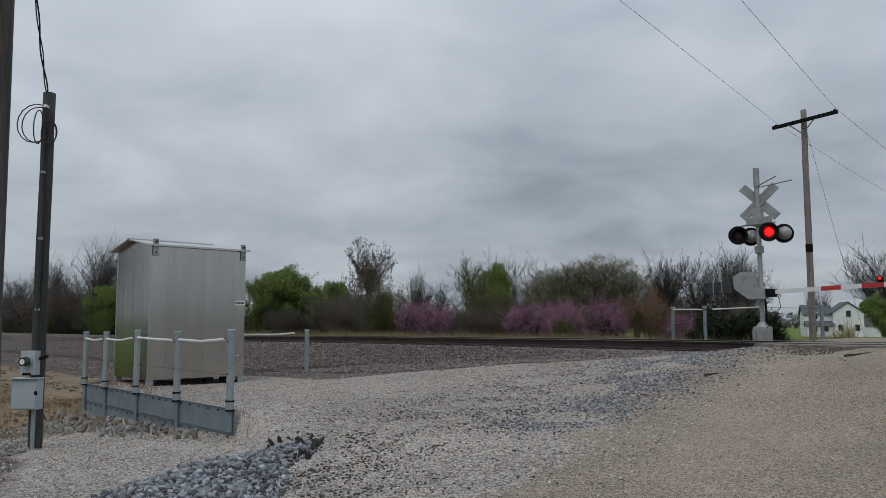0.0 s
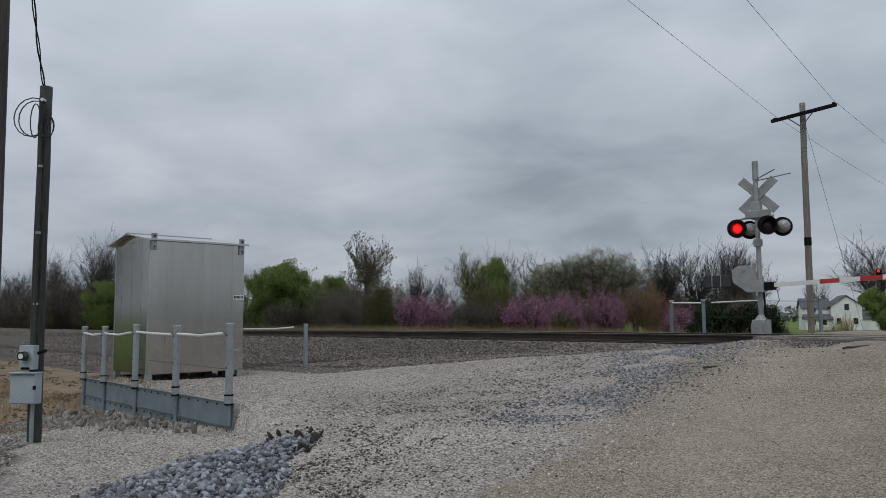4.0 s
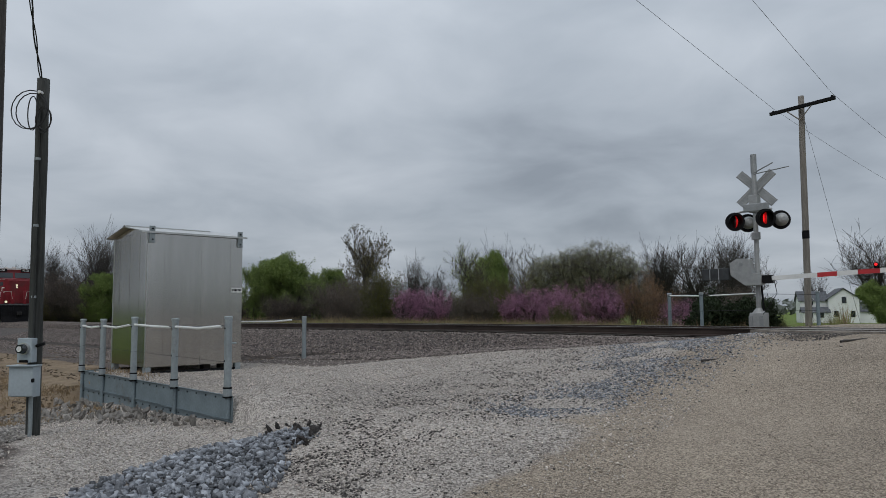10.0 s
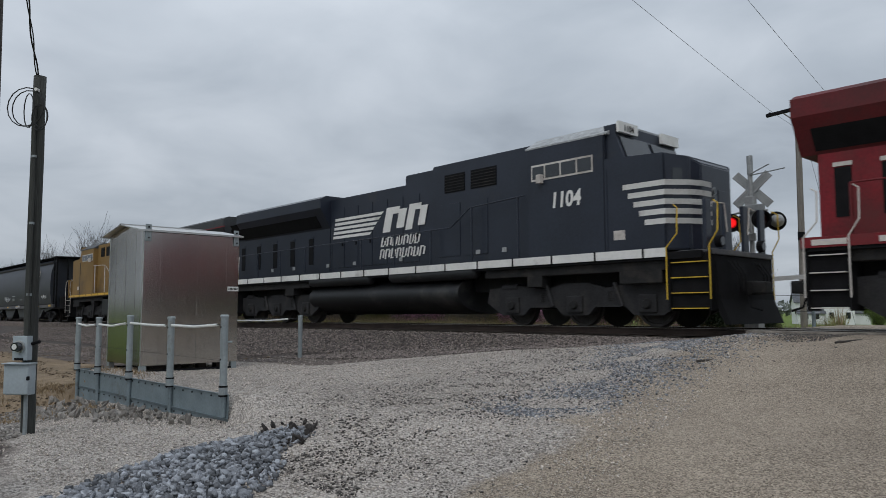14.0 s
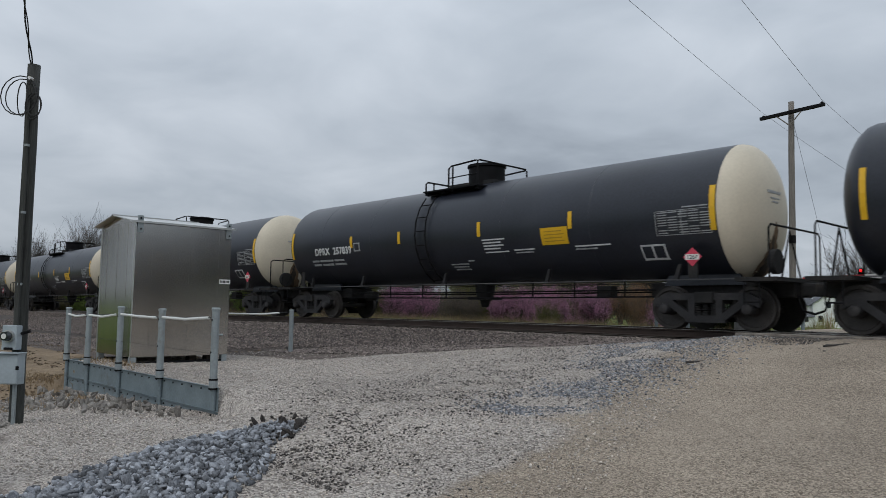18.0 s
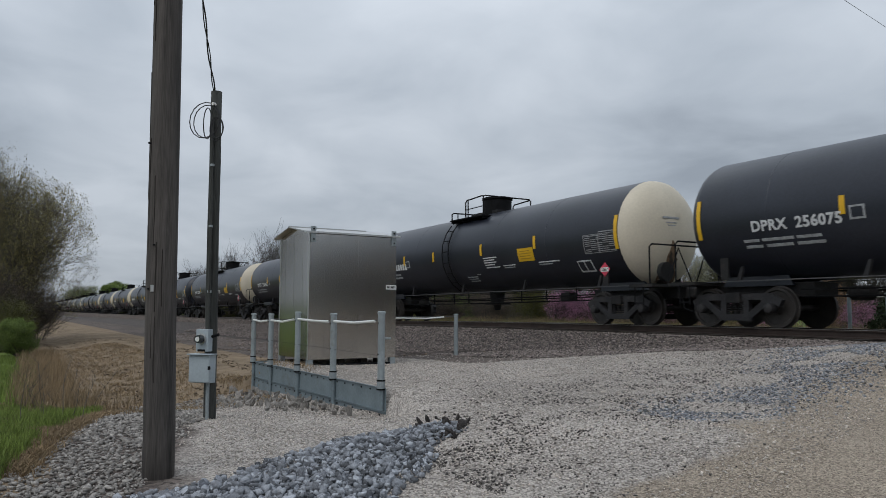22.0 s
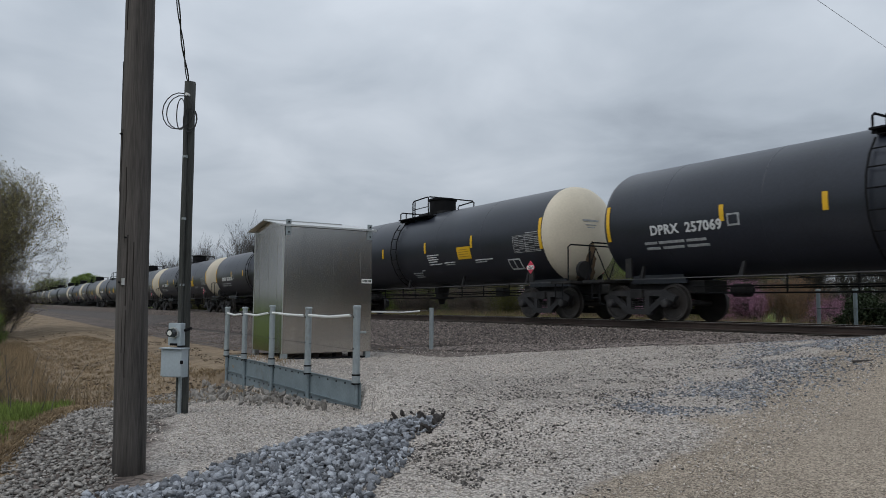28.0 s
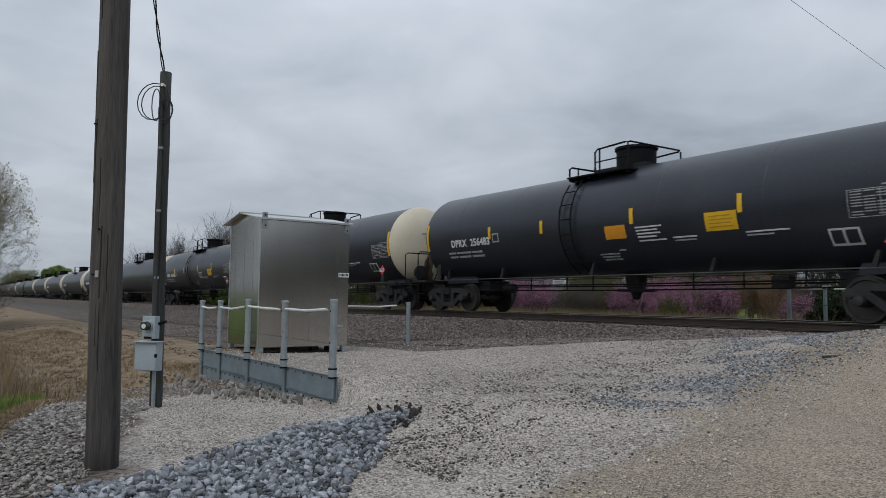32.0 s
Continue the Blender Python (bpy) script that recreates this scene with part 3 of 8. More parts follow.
M_BALLAST_SHEET = mat("ballast_sheet", (0.075, 0.062, 0.055), 0.95, vary=0.6, scale=9, fine=26, bump=0.5)
track()
ballast_bed()


def pad_gravel():
    rng = np.random.default_rng(21)
    spots, sizes = [], []
    while len(spots) < 60000:
        y = -14.2 + 11.9 * rng.random()
        x = lerp(y, ROAD_L) + 1.0 - 11.5 * rng.random()
        if rng.random() > zone_at(x, y)[0] + 0.1 or (y < -10.9 and x > -5.0 and rng.random() < 0.5):
            continue
        spots.append((x, y, ground_z(x, y)))
        sizes.append(0.013 + 0.036 * rng.random() ** 2.5)
    scatter("pale_gravel_chips", "loose pale limestone chips on the pad", spots, sizes, M_PALE_STONE, 22)
    # greyer, coarser streaks along the road edge and down the pad
    spots, sizes = [], []
    while len(spots) < 9000:
        y = -9.6 + 7.7 * rng.random() ** 0.85
        c = lerp(y, [(-9.6, -5.9), (-8.6, -6.0), (-6.2, -6.35), (-4.0, -6.9), (-2.15, -7.7)])
        x = c + rng.normal() * lerp(y, [(-9.6, 0.3), (-7, 0.5), (-2, 0.9)])
        if wob(x, y, 1.1, 3.0) < -0.2:
            continue
        spots.append((x, y, ground_z(x, y)))
        sizes.append(0.018 + 0.05 * rng.random() ** 2)
    scatter("grey_stone_chips", "coarser blue-grey stone chips scattered beside the road", spots, sizes, M_BLUE_STUFF, 23)
    spots, sizes = [], []
    while len(spots) < 6500:
        y = -12.4 + 8.6 * rng.random() ** 1.3
        x = lerp(y, [(-12.4, -5.7), (-10.5, -6.7), (-7, -7.7), (-4, -8.2)]) + rng.normal() * lerp(y, [(-12.4, 0.75), (-8, 1.0), (-4, 1.6)])
        if wob(x, y, 1.5, 9.0) + 0.5 * wob(x, y, 4.1, 2.0) < rng.uniform(-0.35, 0.25):
            continue
        spots.append((x, y, ground_z(x, y)))
        sizes.append(0.015 + 0.04 * rng.random() ** 2)
    scatter("dark_stone_chips", "dark stained stones scattered over pale gravel", spots, sizes, M_STAINED, 24)
    spots, sizes = [], []
    while len(spots) < 3500:
        x, y = -7.9 + 3.2 * rng.random(), -4.8 + 3.2 * rng.random()
        if wob(x, y, 0.9, 31.0) + 0.35 * (y + 3.2) - 0.25 * abs(x + 6.3) < rng.uniform(-0.4, 0.15):
            continue
        spots.append((x, y, ground_z(x, y)))
        sizes.append(0.012 + 0.04 * rng.random() ** 2)
    scatter("crossing_gravel", "dark stained gravel at the edge of the crossing", spots, sizes, M_STAINED, 27)
    # road surface: fine tan chips
    spots, sizes = [], []
    for _ in range(26000):
        y = -13.4 + 10.8 * rng.random()
        x = lerp(y, ROAD_L) + 0.1 + 4.4 * rng.random()
        spots.append((x, y, ground_z(x, y)))
        sizes.append(0.009 + 0.018 * rng.random() ** 2)
    scatter("road_chips", "fine tan stone chips worn into the road", spots, sizes, M_ROAD_CHIP, 25)
    # verge by the tall pole: dirty grey stones
    spots, sizes = [], []
    while len(spots) < 11000:
        x, y = -6.3 - 9.5 * rng.random(), -17.0 + 4.8 * rng.random()
        if y < lerp(x, STONE_EDGE) - 0.55 + 0.45 * wob(x, y, 0.9, 7) + 0.5 * rng.random() or y > lerp(x, STONE_EDGE) + lerp(x, [(-15, 2.2), (-12, 1.7), (-9.5, 1.2), (-6.3, 0.9)]) + 0.4 * wob(x, y, 1.1, 5):
            continue
        spots.append((x, y, ground_z(x, y)))
        sizes.append(0.03 + 0.07 * rng.random() ** 2)
    scatter("verge_stones", "dirty grey stones on the verge below the pole", spots, sizes, M_VERGE_STONE, 26)


def soil_clods():
    """Clods, stray ballast and straw-brown lumps over the bare soil between ditch and track."""
    rng = np.random.default_rng(71)
    spots, sizes = [], []
    while len(spots) < 5200:
        x = -15.5 - 34 * rng.random() ** 1.3
        y = -14.4 + 9.4 * rng.random()
        if wob(x * 0.4, y * 1.6, 0.8, 21.0) < -0.02:
            continue
        spots.append((x, y, ground_z(x, y)))
        sizes.append(0.03 + 0.12 * rng.random() ** 2)
    scatter("soil_clods", "brown clods and stray stones on bare soil", spots, sizes, M_CLOD, 72, flat=0.5, category="soil")


M_STAINED = mat("stained_stone", (0.10, 0.09, 0.083), 0.95, vary=0.3, scale=10, fine=60, island=0.7)
M_CLOD = mat("brown_clod", (0.14, 0.102, 0.068), 0.95, vary=0.3, scale=8, fine=40, island=0.6)
M_ROAD_CHIP = mat("tan_road_chips", (0.36, 0.30, 0.245), 0.95, vary=0.15, scale=20, fine=90, island=0.5)
M_VERGE_STONE = mat("verge_stone", (0.27, 0.25, 0.228), 0.95, vary=0.2, scale=12, fine=60, island=0.45)


def stone_heap():
    """Blue-grey stone heaped by the road: the nearest are stones of their own, the rest one mesh."""
    rng = np.random.default_rng(31)
    h = thing("stone_heap", "heap of blue-grey broken limestone beside the road", "stone heap")
    shapes = [stone_mesh("stone", M_BLUE_STONE, 40 + k) for k in range(9)]
    spots, sizes, singles = [], [], 0
    while len(spots) < 9000:
        x, y = rng.uniform(-9.0, -3.4), rng.uniform(-16.2, -11.0)
        w = heap(x, y)
        if w < 0.02 or rng.random() > 0.25 + w:
            continue
        big = 0.04 + 0.088 * rng.random() ** 1.8
        z = ground_z(x, y) + 0.06 * w * rng.random()
        if singles < 300 and w > 0.15 and math.hypot(x, y + 16) < 7.2 and rng.random() < 0.35:
            singles += 1
            ob = new("stone", shapes[singles % 9])
            ob.parent = h
            ob.matrix_basis = pose(x, y, z + big * 0.25, *rng.uniform(0, 360, 3)) @ Matrix.Diagonal((big * 1.35, big * 1.1, big * 0.95, 1))
            continue
        spots.append((x, y, z))
        sizes.append(big)
    scatter("stone_fill", "smaller blue-grey stones of the heap", spots, sizes, M_BLUE_STUFF, 32, parent=h, flat=0.8)
    # dark broken lumps at the head of the heap
    dark = [stone_mesh("asphalt_lump", M_DARK_STONE, 60 + k, 0.4) for k in range(4)]
    lumps = thing("asphalt_rubble", "dark crumbled asphalt lumps on the gravel", "rubble")
    for k in range(44):
        a = rng.random()
        x, y = -7.05 - 0.55 * a + rng.normal() * 0.22, -11.85 + 0.6 * a + rng.normal() * 0.16
        s = 0.045 + 0.12 * rng.random() ** 1.6
        ob = new("asphalt_lump", dark[k % 4])
        ob.parent = lumps
        ob.matrix_basis = pose(x, y, ground_z(x, y) + 0.01 + 0.1 * s, *rng.uniform(0, 360, 3)) @ Matrix.Diagonal((s * 1.4, s, s * 0.8, 1))


def riprap():
    rng = np.random.default_rng(41)
    h = thing("riprap_bank", "bank of tan riprap rocks below the retaining wall", "riprap")
    shapes = [stone_mesh("rock", M_RIPRAP, 80 + k, 0.3) for k in range(10)]
    n = 0
    while n < 300:
        x = rng.uniform(-15.4, -9.2)
        y = rng.uniform(-13.2, -11.45)
        if y < lerp(x, [(-15.4, -12.7), (-12.3, -12.75), (-10.4, -12.1), (-9.2, -11.65)]):
            continue
        s = 0.045 + 0.12 * rng.random() ** 1.6
        up = 0.10 * smoothstep(-13.1, -11.5, y) * rng.random()
        ob = new("rock", shapes[n % 10])
        ob.parent = h
        ob.matrix_basis = pose(x, y, ground_z(x, y) + up + 0.2 * s, *rng.uniform(0, 360, 3)) @ Matrix.Diagonal((s * 1.3, s, s * 0.85, 1))
        n += 1


pad_gravel()
soil_clods()
stone_heap()
riprap()


def stick(x, y, length, turn, seed):
    rng = random.Random(seed)
    bm = bmesh.new()
    pts = [Vector((0, 0, 0.02))]
    for k in range(6):
        pts.append(pts[-1] + Vector((length / 6, rng.uniform(-0.03, 0.03), rng.uniform(-0.006, 0.012))))
    bar(bm, pts, 0.019, 7)
    ob = part("stick", bm, M_BARK_DARK)
    ob.matrix_basis = pose(x, y, ground_z(x, y), 0, 0, turn)
    tagged(ob, "dark dead stick lying on the gravel", "stick")


stick(-5.7, -5.45, 0.72, 54, 1)
stick(-4.35, -3.6, 0.8, 78, 2)


# ---- equipment hut and its guard rail ----
def hut():
    """Brushed aluminium equipment case with a shallow gable roof, on skids."""
    h = thing("equipment_hut", "brushed aluminium trackside equipment hut with gable roof", "equipment hut")
    X0, X1, Y0, Y1, Z0, Z1 = -15.44, -13.665, -10.85, -8.95, -0.59, 1.90
    xm = (X0 + X1) / 2
    bm = bmesh.new()
    box(bm, X0, X1, Y0, Y1, Z0, Z1, 0.006)
    body = part("body", bm, M_ALU, h)
    # gable ends
    for y, d in ((Y0, -0.003), (Y1, 0.003)):
        bm = bmesh.new()
        prism(bm, [(X0, Z1), (X1, Z1), (xm, Z1 + 0.135)], "y", y + d, y - d * 10)
        part("gable", bm, M_ALU, h)
    # roof: two sheets with a lip
    for s in (-1, 1):
        bm = bmesh.new()
        e = X1 + 0.06 if s > 0 else X0 - 0.10
        prism(bm, [(xm, Z1 + 0.172), (e, Z1 + 0.012), (e, Z1 - 0.022), (e - 0.012 * s, Z1 - 0.022), (e - 0.012 * s, Z1 - 0.004), (xm, Z1 + 0.154)], "y", Y0 - 0.13, Y1 + 0.07)
        part("roof_sheet", bm, M_ALU_TRIM, h)
    bm = bmesh.new()
    box(bm, xm - 0.035, xm + 0.035, Y0 - 0.13, Y1 - 0.30, Z1 + 0.158, Z1 + 0.188)
    part("ridge_cap", bm, M_ALU_TRIM, h)
    # folded seams on both visible walls
    for y in (-10.52, -9.80, -9.20):
        bm = bmesh.new()
        box(bm, X1, X1 + 0.005, y - 0.010, y + 0.010, Z0, Z1 - 0.04)
        part("seam", bm, M_ALU, h)
    for x in (-15.08, -14.55, -14.05):
        bm = bmesh.new()
        box(bm, x - 0.010, x + 0.010, Y0 - 0.005, Y0, Z0 + 1.05, Z1 - 0.03)
        part("seam", bm, M_ALU, h)
    for x in (X0 - 0.004, X1 - 0.036):
        bm = bmesh.new()
        box(bm, x, x + 0.04, Y0 - 0.006, Y0 - 0.001, Z0, Z1)
        part("corner_trim", bm, M_ALU_TRIM, h)
    # lifting lugs
    for y in (Y0 + 0.07, Y1 - 0.07):
        bm = bmesh.new()
        box(bm, X1 + 0.01, X1 + 0.028, y - 0.055, y + 0.055, Z1 - 0.20, Z1 + 0.115, 0.008)
        tube(bm, (X1 + 0.028, y, Z1 - 0.14), (X1 + 0.042, y, Z1 - 0.14), 0.032, n=12)
        tube(bm, (X1 + 0.028, y, Z1 + 0.06), (X1 + 0.034, y, Z1 + 0.06), 0.034, n=12)
        lug = part("lifting_lug", bm, M_GALV, h, "galvanised lifting lug")
        for z in (Z1 - 0.14, Z1 + 0.06):
            bm = bmesh.new()
            tube(bm, (X1 + 0.030, y, z), (X1 + 0.046, y, z), 0.018, n=10)
            part("lug_hole", bm, M_BLACK, lug)
    # number plate with bars for its characters
    bm = bmesh.new()
    box(bm, X1 + 0.002, X1 + 0.012, -9.18, -8.95, 0.80, 0.89)
    plate = part("name_plate", bm, M_GATE_WHITE, h, "small white plate with black characters")
    for k in range(7):
        bm = bmesh.new()
        y = -9.165 + 0.029 * k
        box(bm, X1 + 0.012, X1 + 0.014, y, y + 0.02, 0.822, 0.868)
        part("character_bar", bm, M_BLACK, plate)
    # conduit nipple low on the wall, skids and feet
    bm = bmesh.new()
    tube(bm, (X1, -9.25, -0.20), (X1 + 0.10, -9.25, -0.20), 0.03)
    tube(bm, (X1 + 0.08, -9.25, -0.20), (X1 + 0.08, -9.10, -0.20), 0.02)
    part("conduit_fitting", bm, M_GALV, h)
    for x in (X0 + 0.06, X1 - 0.06):
        bm = bmesh.new()
        box(bm, x - 0.05, x + 0.05, Y0 + 0.10, Y1 - 0.10, Z0 - 0.15, Z0 - 0.09, 0.008)
        part("skid", bm, M_BLACK, h)
        for y in (Y0 + 0.06, Y1 - 0.06):
            bm = bmesh.new()
            box(bm, x - 0.055, x + 0.055, y - 0.055, y + 0.055, -0.98, Z0 + 0.002, 0.006)
            part("foot", bm, M_GALV, h)
    for y in (-10.1, -9.6, -9.25):
        bm = bmesh.new()
        box(bm, X1 - 0.3, X1 - 0.12, y - 0.07, y + 0.07, -0.95, Z0 - 0.005)
        part("support_block", bm, M_TIE, h)


def guard_rail():
    """Sheet steel retaining wall with posts, and white pipe between the posts."""
    w = thing("retaining_wall", "blue-grey sheet steel retaining wall with upright posts", "retaining wall")
    posts = (-15.41, -14.24, -12.69, -11.02, -9.28)
    tops = dict(zip(posts, (-0.07, -0.065, -0.025, -0.042, -0.01)))
    y = WALL_Y
    bounds = (-15.43, -14.29, -12.69, -11.02, -9.20)
    for a, b in zip(bounds, bounds[1:]):
        for z0, z1 in ((-1.02, -0.70), (-1.38, -1.03)):
            bm = bmesh.new()
            box(bm, a + 0.004, b - 0.004, y - 0.035, y - 0.029, z0, z1)
            box(bm, a + 0.004, b - 0.004, y - 0.060, y - 0.029, z1 - 0.006, z1)
            box(bm, a + 0.004, b - 0.004, y - 0.060, y - 0.029, z0, z0 + 0.006)
            p = part("panel", bm, M_GALV_BLUE, w)
            n = max(3, round((b - a) / 0.28))
            for k in range(n):
                bm = bmesh.new()
                x = a + (k + 0.5) * (b - a) / n
                bmesh.ops.create_cone(bm, cap_ends=True, segments=6, radius1=0.013, radius2=0.011, depth=0.014, matrix=pose(x, y - 0.064, z1 - 0.045, 90))
                part("bolt", bm, M_BLACK, p)
    for e in (-15.43,):
        bm = bmesh.new()
        box(bm, e - 0.006, e + 0.006, y - 0.06, y + 0.45, -1.36, -0.70)
        part("return_panel", bm, M_GALV_BLUE, w)
    for x in posts:
        top = 0.33 + tops[x]
        bm = bmesh.new()
        tube(bm, (x, y - 0.062, -1.0 if x == posts[-1] else -1.36), (x, y - 0.062, -0.72), 0.034, n=14)
        part("lower_post", bm, M_GALV_BLUE, w)
        bm = bmesh.new()
        tube(bm, (x, y - 0.075, -0.72), (x, y - 0.075, -0.60), 0.058, n=14)
        part("collar", bm, M_GALV, w)
        bm = bmesh.new()
        tube(bm, (x, y - 0.075, -0.60), (x, y - 0.075, top), 0.050, n=14)
        post = part("post", bm, M_GALV, w)
        bm = bmesh.new()
        lathe(bm, [(top, 0.060), (top + 0.022, 0.060), (top + 0.036, 0.046)], "z", 14, (x, y - 0.075, 0))
        part("cap", bm, M_GALV, post)
        for z in (-0.73, -0.61):
            bm = bmesh.new()
            tube(bm, (x, y - 0.075, z), (x, y - 0.075, z + 0.022), 0.061, n=14)
            part("band", bm, M_BLACK, post)
        for z in (0.20 + tops[x], -0.24):
            bm = bmesh.new()
            tube(bm, (x, y - 0.13, z), (x, y - 0.12, z), 0.014, n=8)
            part("bolt", bm, M_BLACK, post)
    f = thing("guard_fence", "white plastic pipe rail strung between steel posts", "fence")
    for (a, b) in zip(posts, posts[1:]):
        bm = bmesh.new()
        sag = random.Random(int(-a * 10)).uniform(-0.03, 0.02)
        bar(bm, [(a + 0.08, y - 0.10, 0.235 + tops[a]), ((a + b) / 2, y - 0.11, 0.215 + tops[a] + 0.5 * sag), (b - 0.16, y - 0.10, 0.225 + tops[b])], 0.019)
        part("pipe", bm, M_WHITE_PIPE, f, "white plastic pipe")
        bm = bmesh.new()
        bar(bm, [(a + 0.04, y - 0.10, 0.235 + tops[a]), (b - 0.04, y - 0.10, 0.235 + tops[b])], 0.006, 6)
        part("cable", bm, M_WIRE, f)
    bm = bmesh.new()
    bar(bm, [(posts[0], y - 0.08, -0.22), (posts[-1], y - 0.08, -0.26)], 0.003, 5)
    part("cable", bm, M_WIRE, f)
    # run along the track side
    for x, yy in ((-15.9, -8.2), (-14.78, -6.80)):
        bm = bmesh.new()
        tube(bm, (x, yy, -0.95), (x, yy, 0.27), 0.05, n=12)
        p = part("post", bm, M_GALV, f)
        bm = bmesh.new()
        lathe(bm, [(0.27, 0.058), (0.29, 0.058), (0.30, 0.045)], "z", 12, (x, yy, 0))
        part("cap", bm, M_GALV, p)
    bm = bmesh.new()
    bar(bm, [(-15.85, -8.14, 0.19), (-15.2, -7.35, 0.185), (-14.95, -7.02, 0.22)], 0.019)
    part("pipe", bm, M_WHITE_PIPE, f, "white plastic pipe")
    bm = bmesh.new()
    bar(bm, [(-15.9, -8.2, 0.22), (-14.78, -6.8, 0.23)], 0.007, 6)
    part("cable", bm, M_WIRE, f)


hut()
guard_rail()


# ---- poles and wires ----
def tapered_pole(name, bm, base, top, r0, r1, n=20, rings=10, seed=1):
    """A round pole with slight waviness."""
    rng = random.Random(seed)
    a, b = Vector(base), Vector(top)
    loops = []
    for k in range(rings + 1):
        t = k / rings
        c = a.lerp(b, t) + Vector((rng.uniform(-0.006, 0.006), rng.uniform(-0.006, 0.006), 0))
        r = r0 + (r1 - r0) * t
        loops.append([bm.verts.new(c + Vector((r * math.cos(6.2832 * i / n) * rng.uniform(0.985, 1.01), r * math.sin(6.2832 * i / n) * rng.uniform(0.985, 1.01), 0))) for i in range(n)])
    for u, v in zip(loops, loops[1:]):
        for i in range(n):
            bm.faces.new((u[i], u[(i + 1) % n], v[(i + 1) % n], v[i]))
    bm.faces.new(loops[0][::-1])
    bm.faces.new(loops[-1])
    return bm


def wire(name, parent, a, b, sag, r, n=14, label=""):
    pts = []
    for k in range(n + 1):
        t = k / n
        p = Vector(a).lerp(Vector(b), t)
        p.z -= sag * 4 * t * (1 - t)
        pts.append(p)
    bm = bmesh.new()
    bar(bm, pts, r, 5)
    return part(name, bm, M_WIRE, parent, label)


def tall_pole():
    p = thing("utility_pole", "weathered brown timber utility pole with long cracks", "utility pole")
    base, top = Vector((-7.12, -14.66, -1.5)), Vector((-7.33, -14.76, 9.2))
    bm = tapered_pole("shaft", bmesh.new(), base, top, 0.142, 0.112, 24, 16, 3)
    part("shaft", bm, M_POLE, p, smooth=50)
    rng = random.Random(8)
    for k in range(9):
        ang = math.radians(rng.uniform(-110, 20))
        z0 = rng.uniform(-0.9, 3.4)
        z1 = z0 + rng.uniform(0.5, 1.9)
        bm = bmesh.new()
        pts = []
        for i in range(7):
            z = z0 + (z1 - z0) * i / 6
            t = (z - base.z) / (top.z - base.z)
            c = base.lerp(top, t)
            r = 0.142 - 0.03 * t - 0.001
            aa = ang + rng.uniform(-0.03, 0.03)
            pts.append(Vector((c.x + r * math.cos(aa), c.y + r * math.sin(aa), z)))
        bar(bm, pts, 0.0045 + 0.003 * rng.random(), 5)
        part("crack", bm, M_CRACK, p)
    for z, ang in ((0.55, -60), (0.95, -40), (1.9, -75), (2.4, -170), (3.1, -165), (0.3, -165), (1.2, -170)):
        t = (z - base.z) / (top.z - base.z)
        c = base.lerp(top, t)
        a = math.radians(ang)
        d = Vector((math.cos(a), math.sin(a), 0))
        bm = bmesh.new()
        tube(bm, c + d * 0.12, c + d * 0.158, 0.008, n=6)
        part("nail", bm, M_BLACK, p)
    bm = bmesh.new()
    c = base.lerp(top, 0.192)
    box(bm, c.x + 0.085, c.x + 0.115, c.y - 0.115, c.y - 0.09, c.z - 0.03, c.z + 0.03)
    part("tag", bm, M_ALU_TRIM, p)
    bm = bmesh.new()
    box(bm, -8.55, -6.2, -14.86, -14.76, 8.55, 8.68)
    part("crossarm", bm, M_POLE, p)
    return p


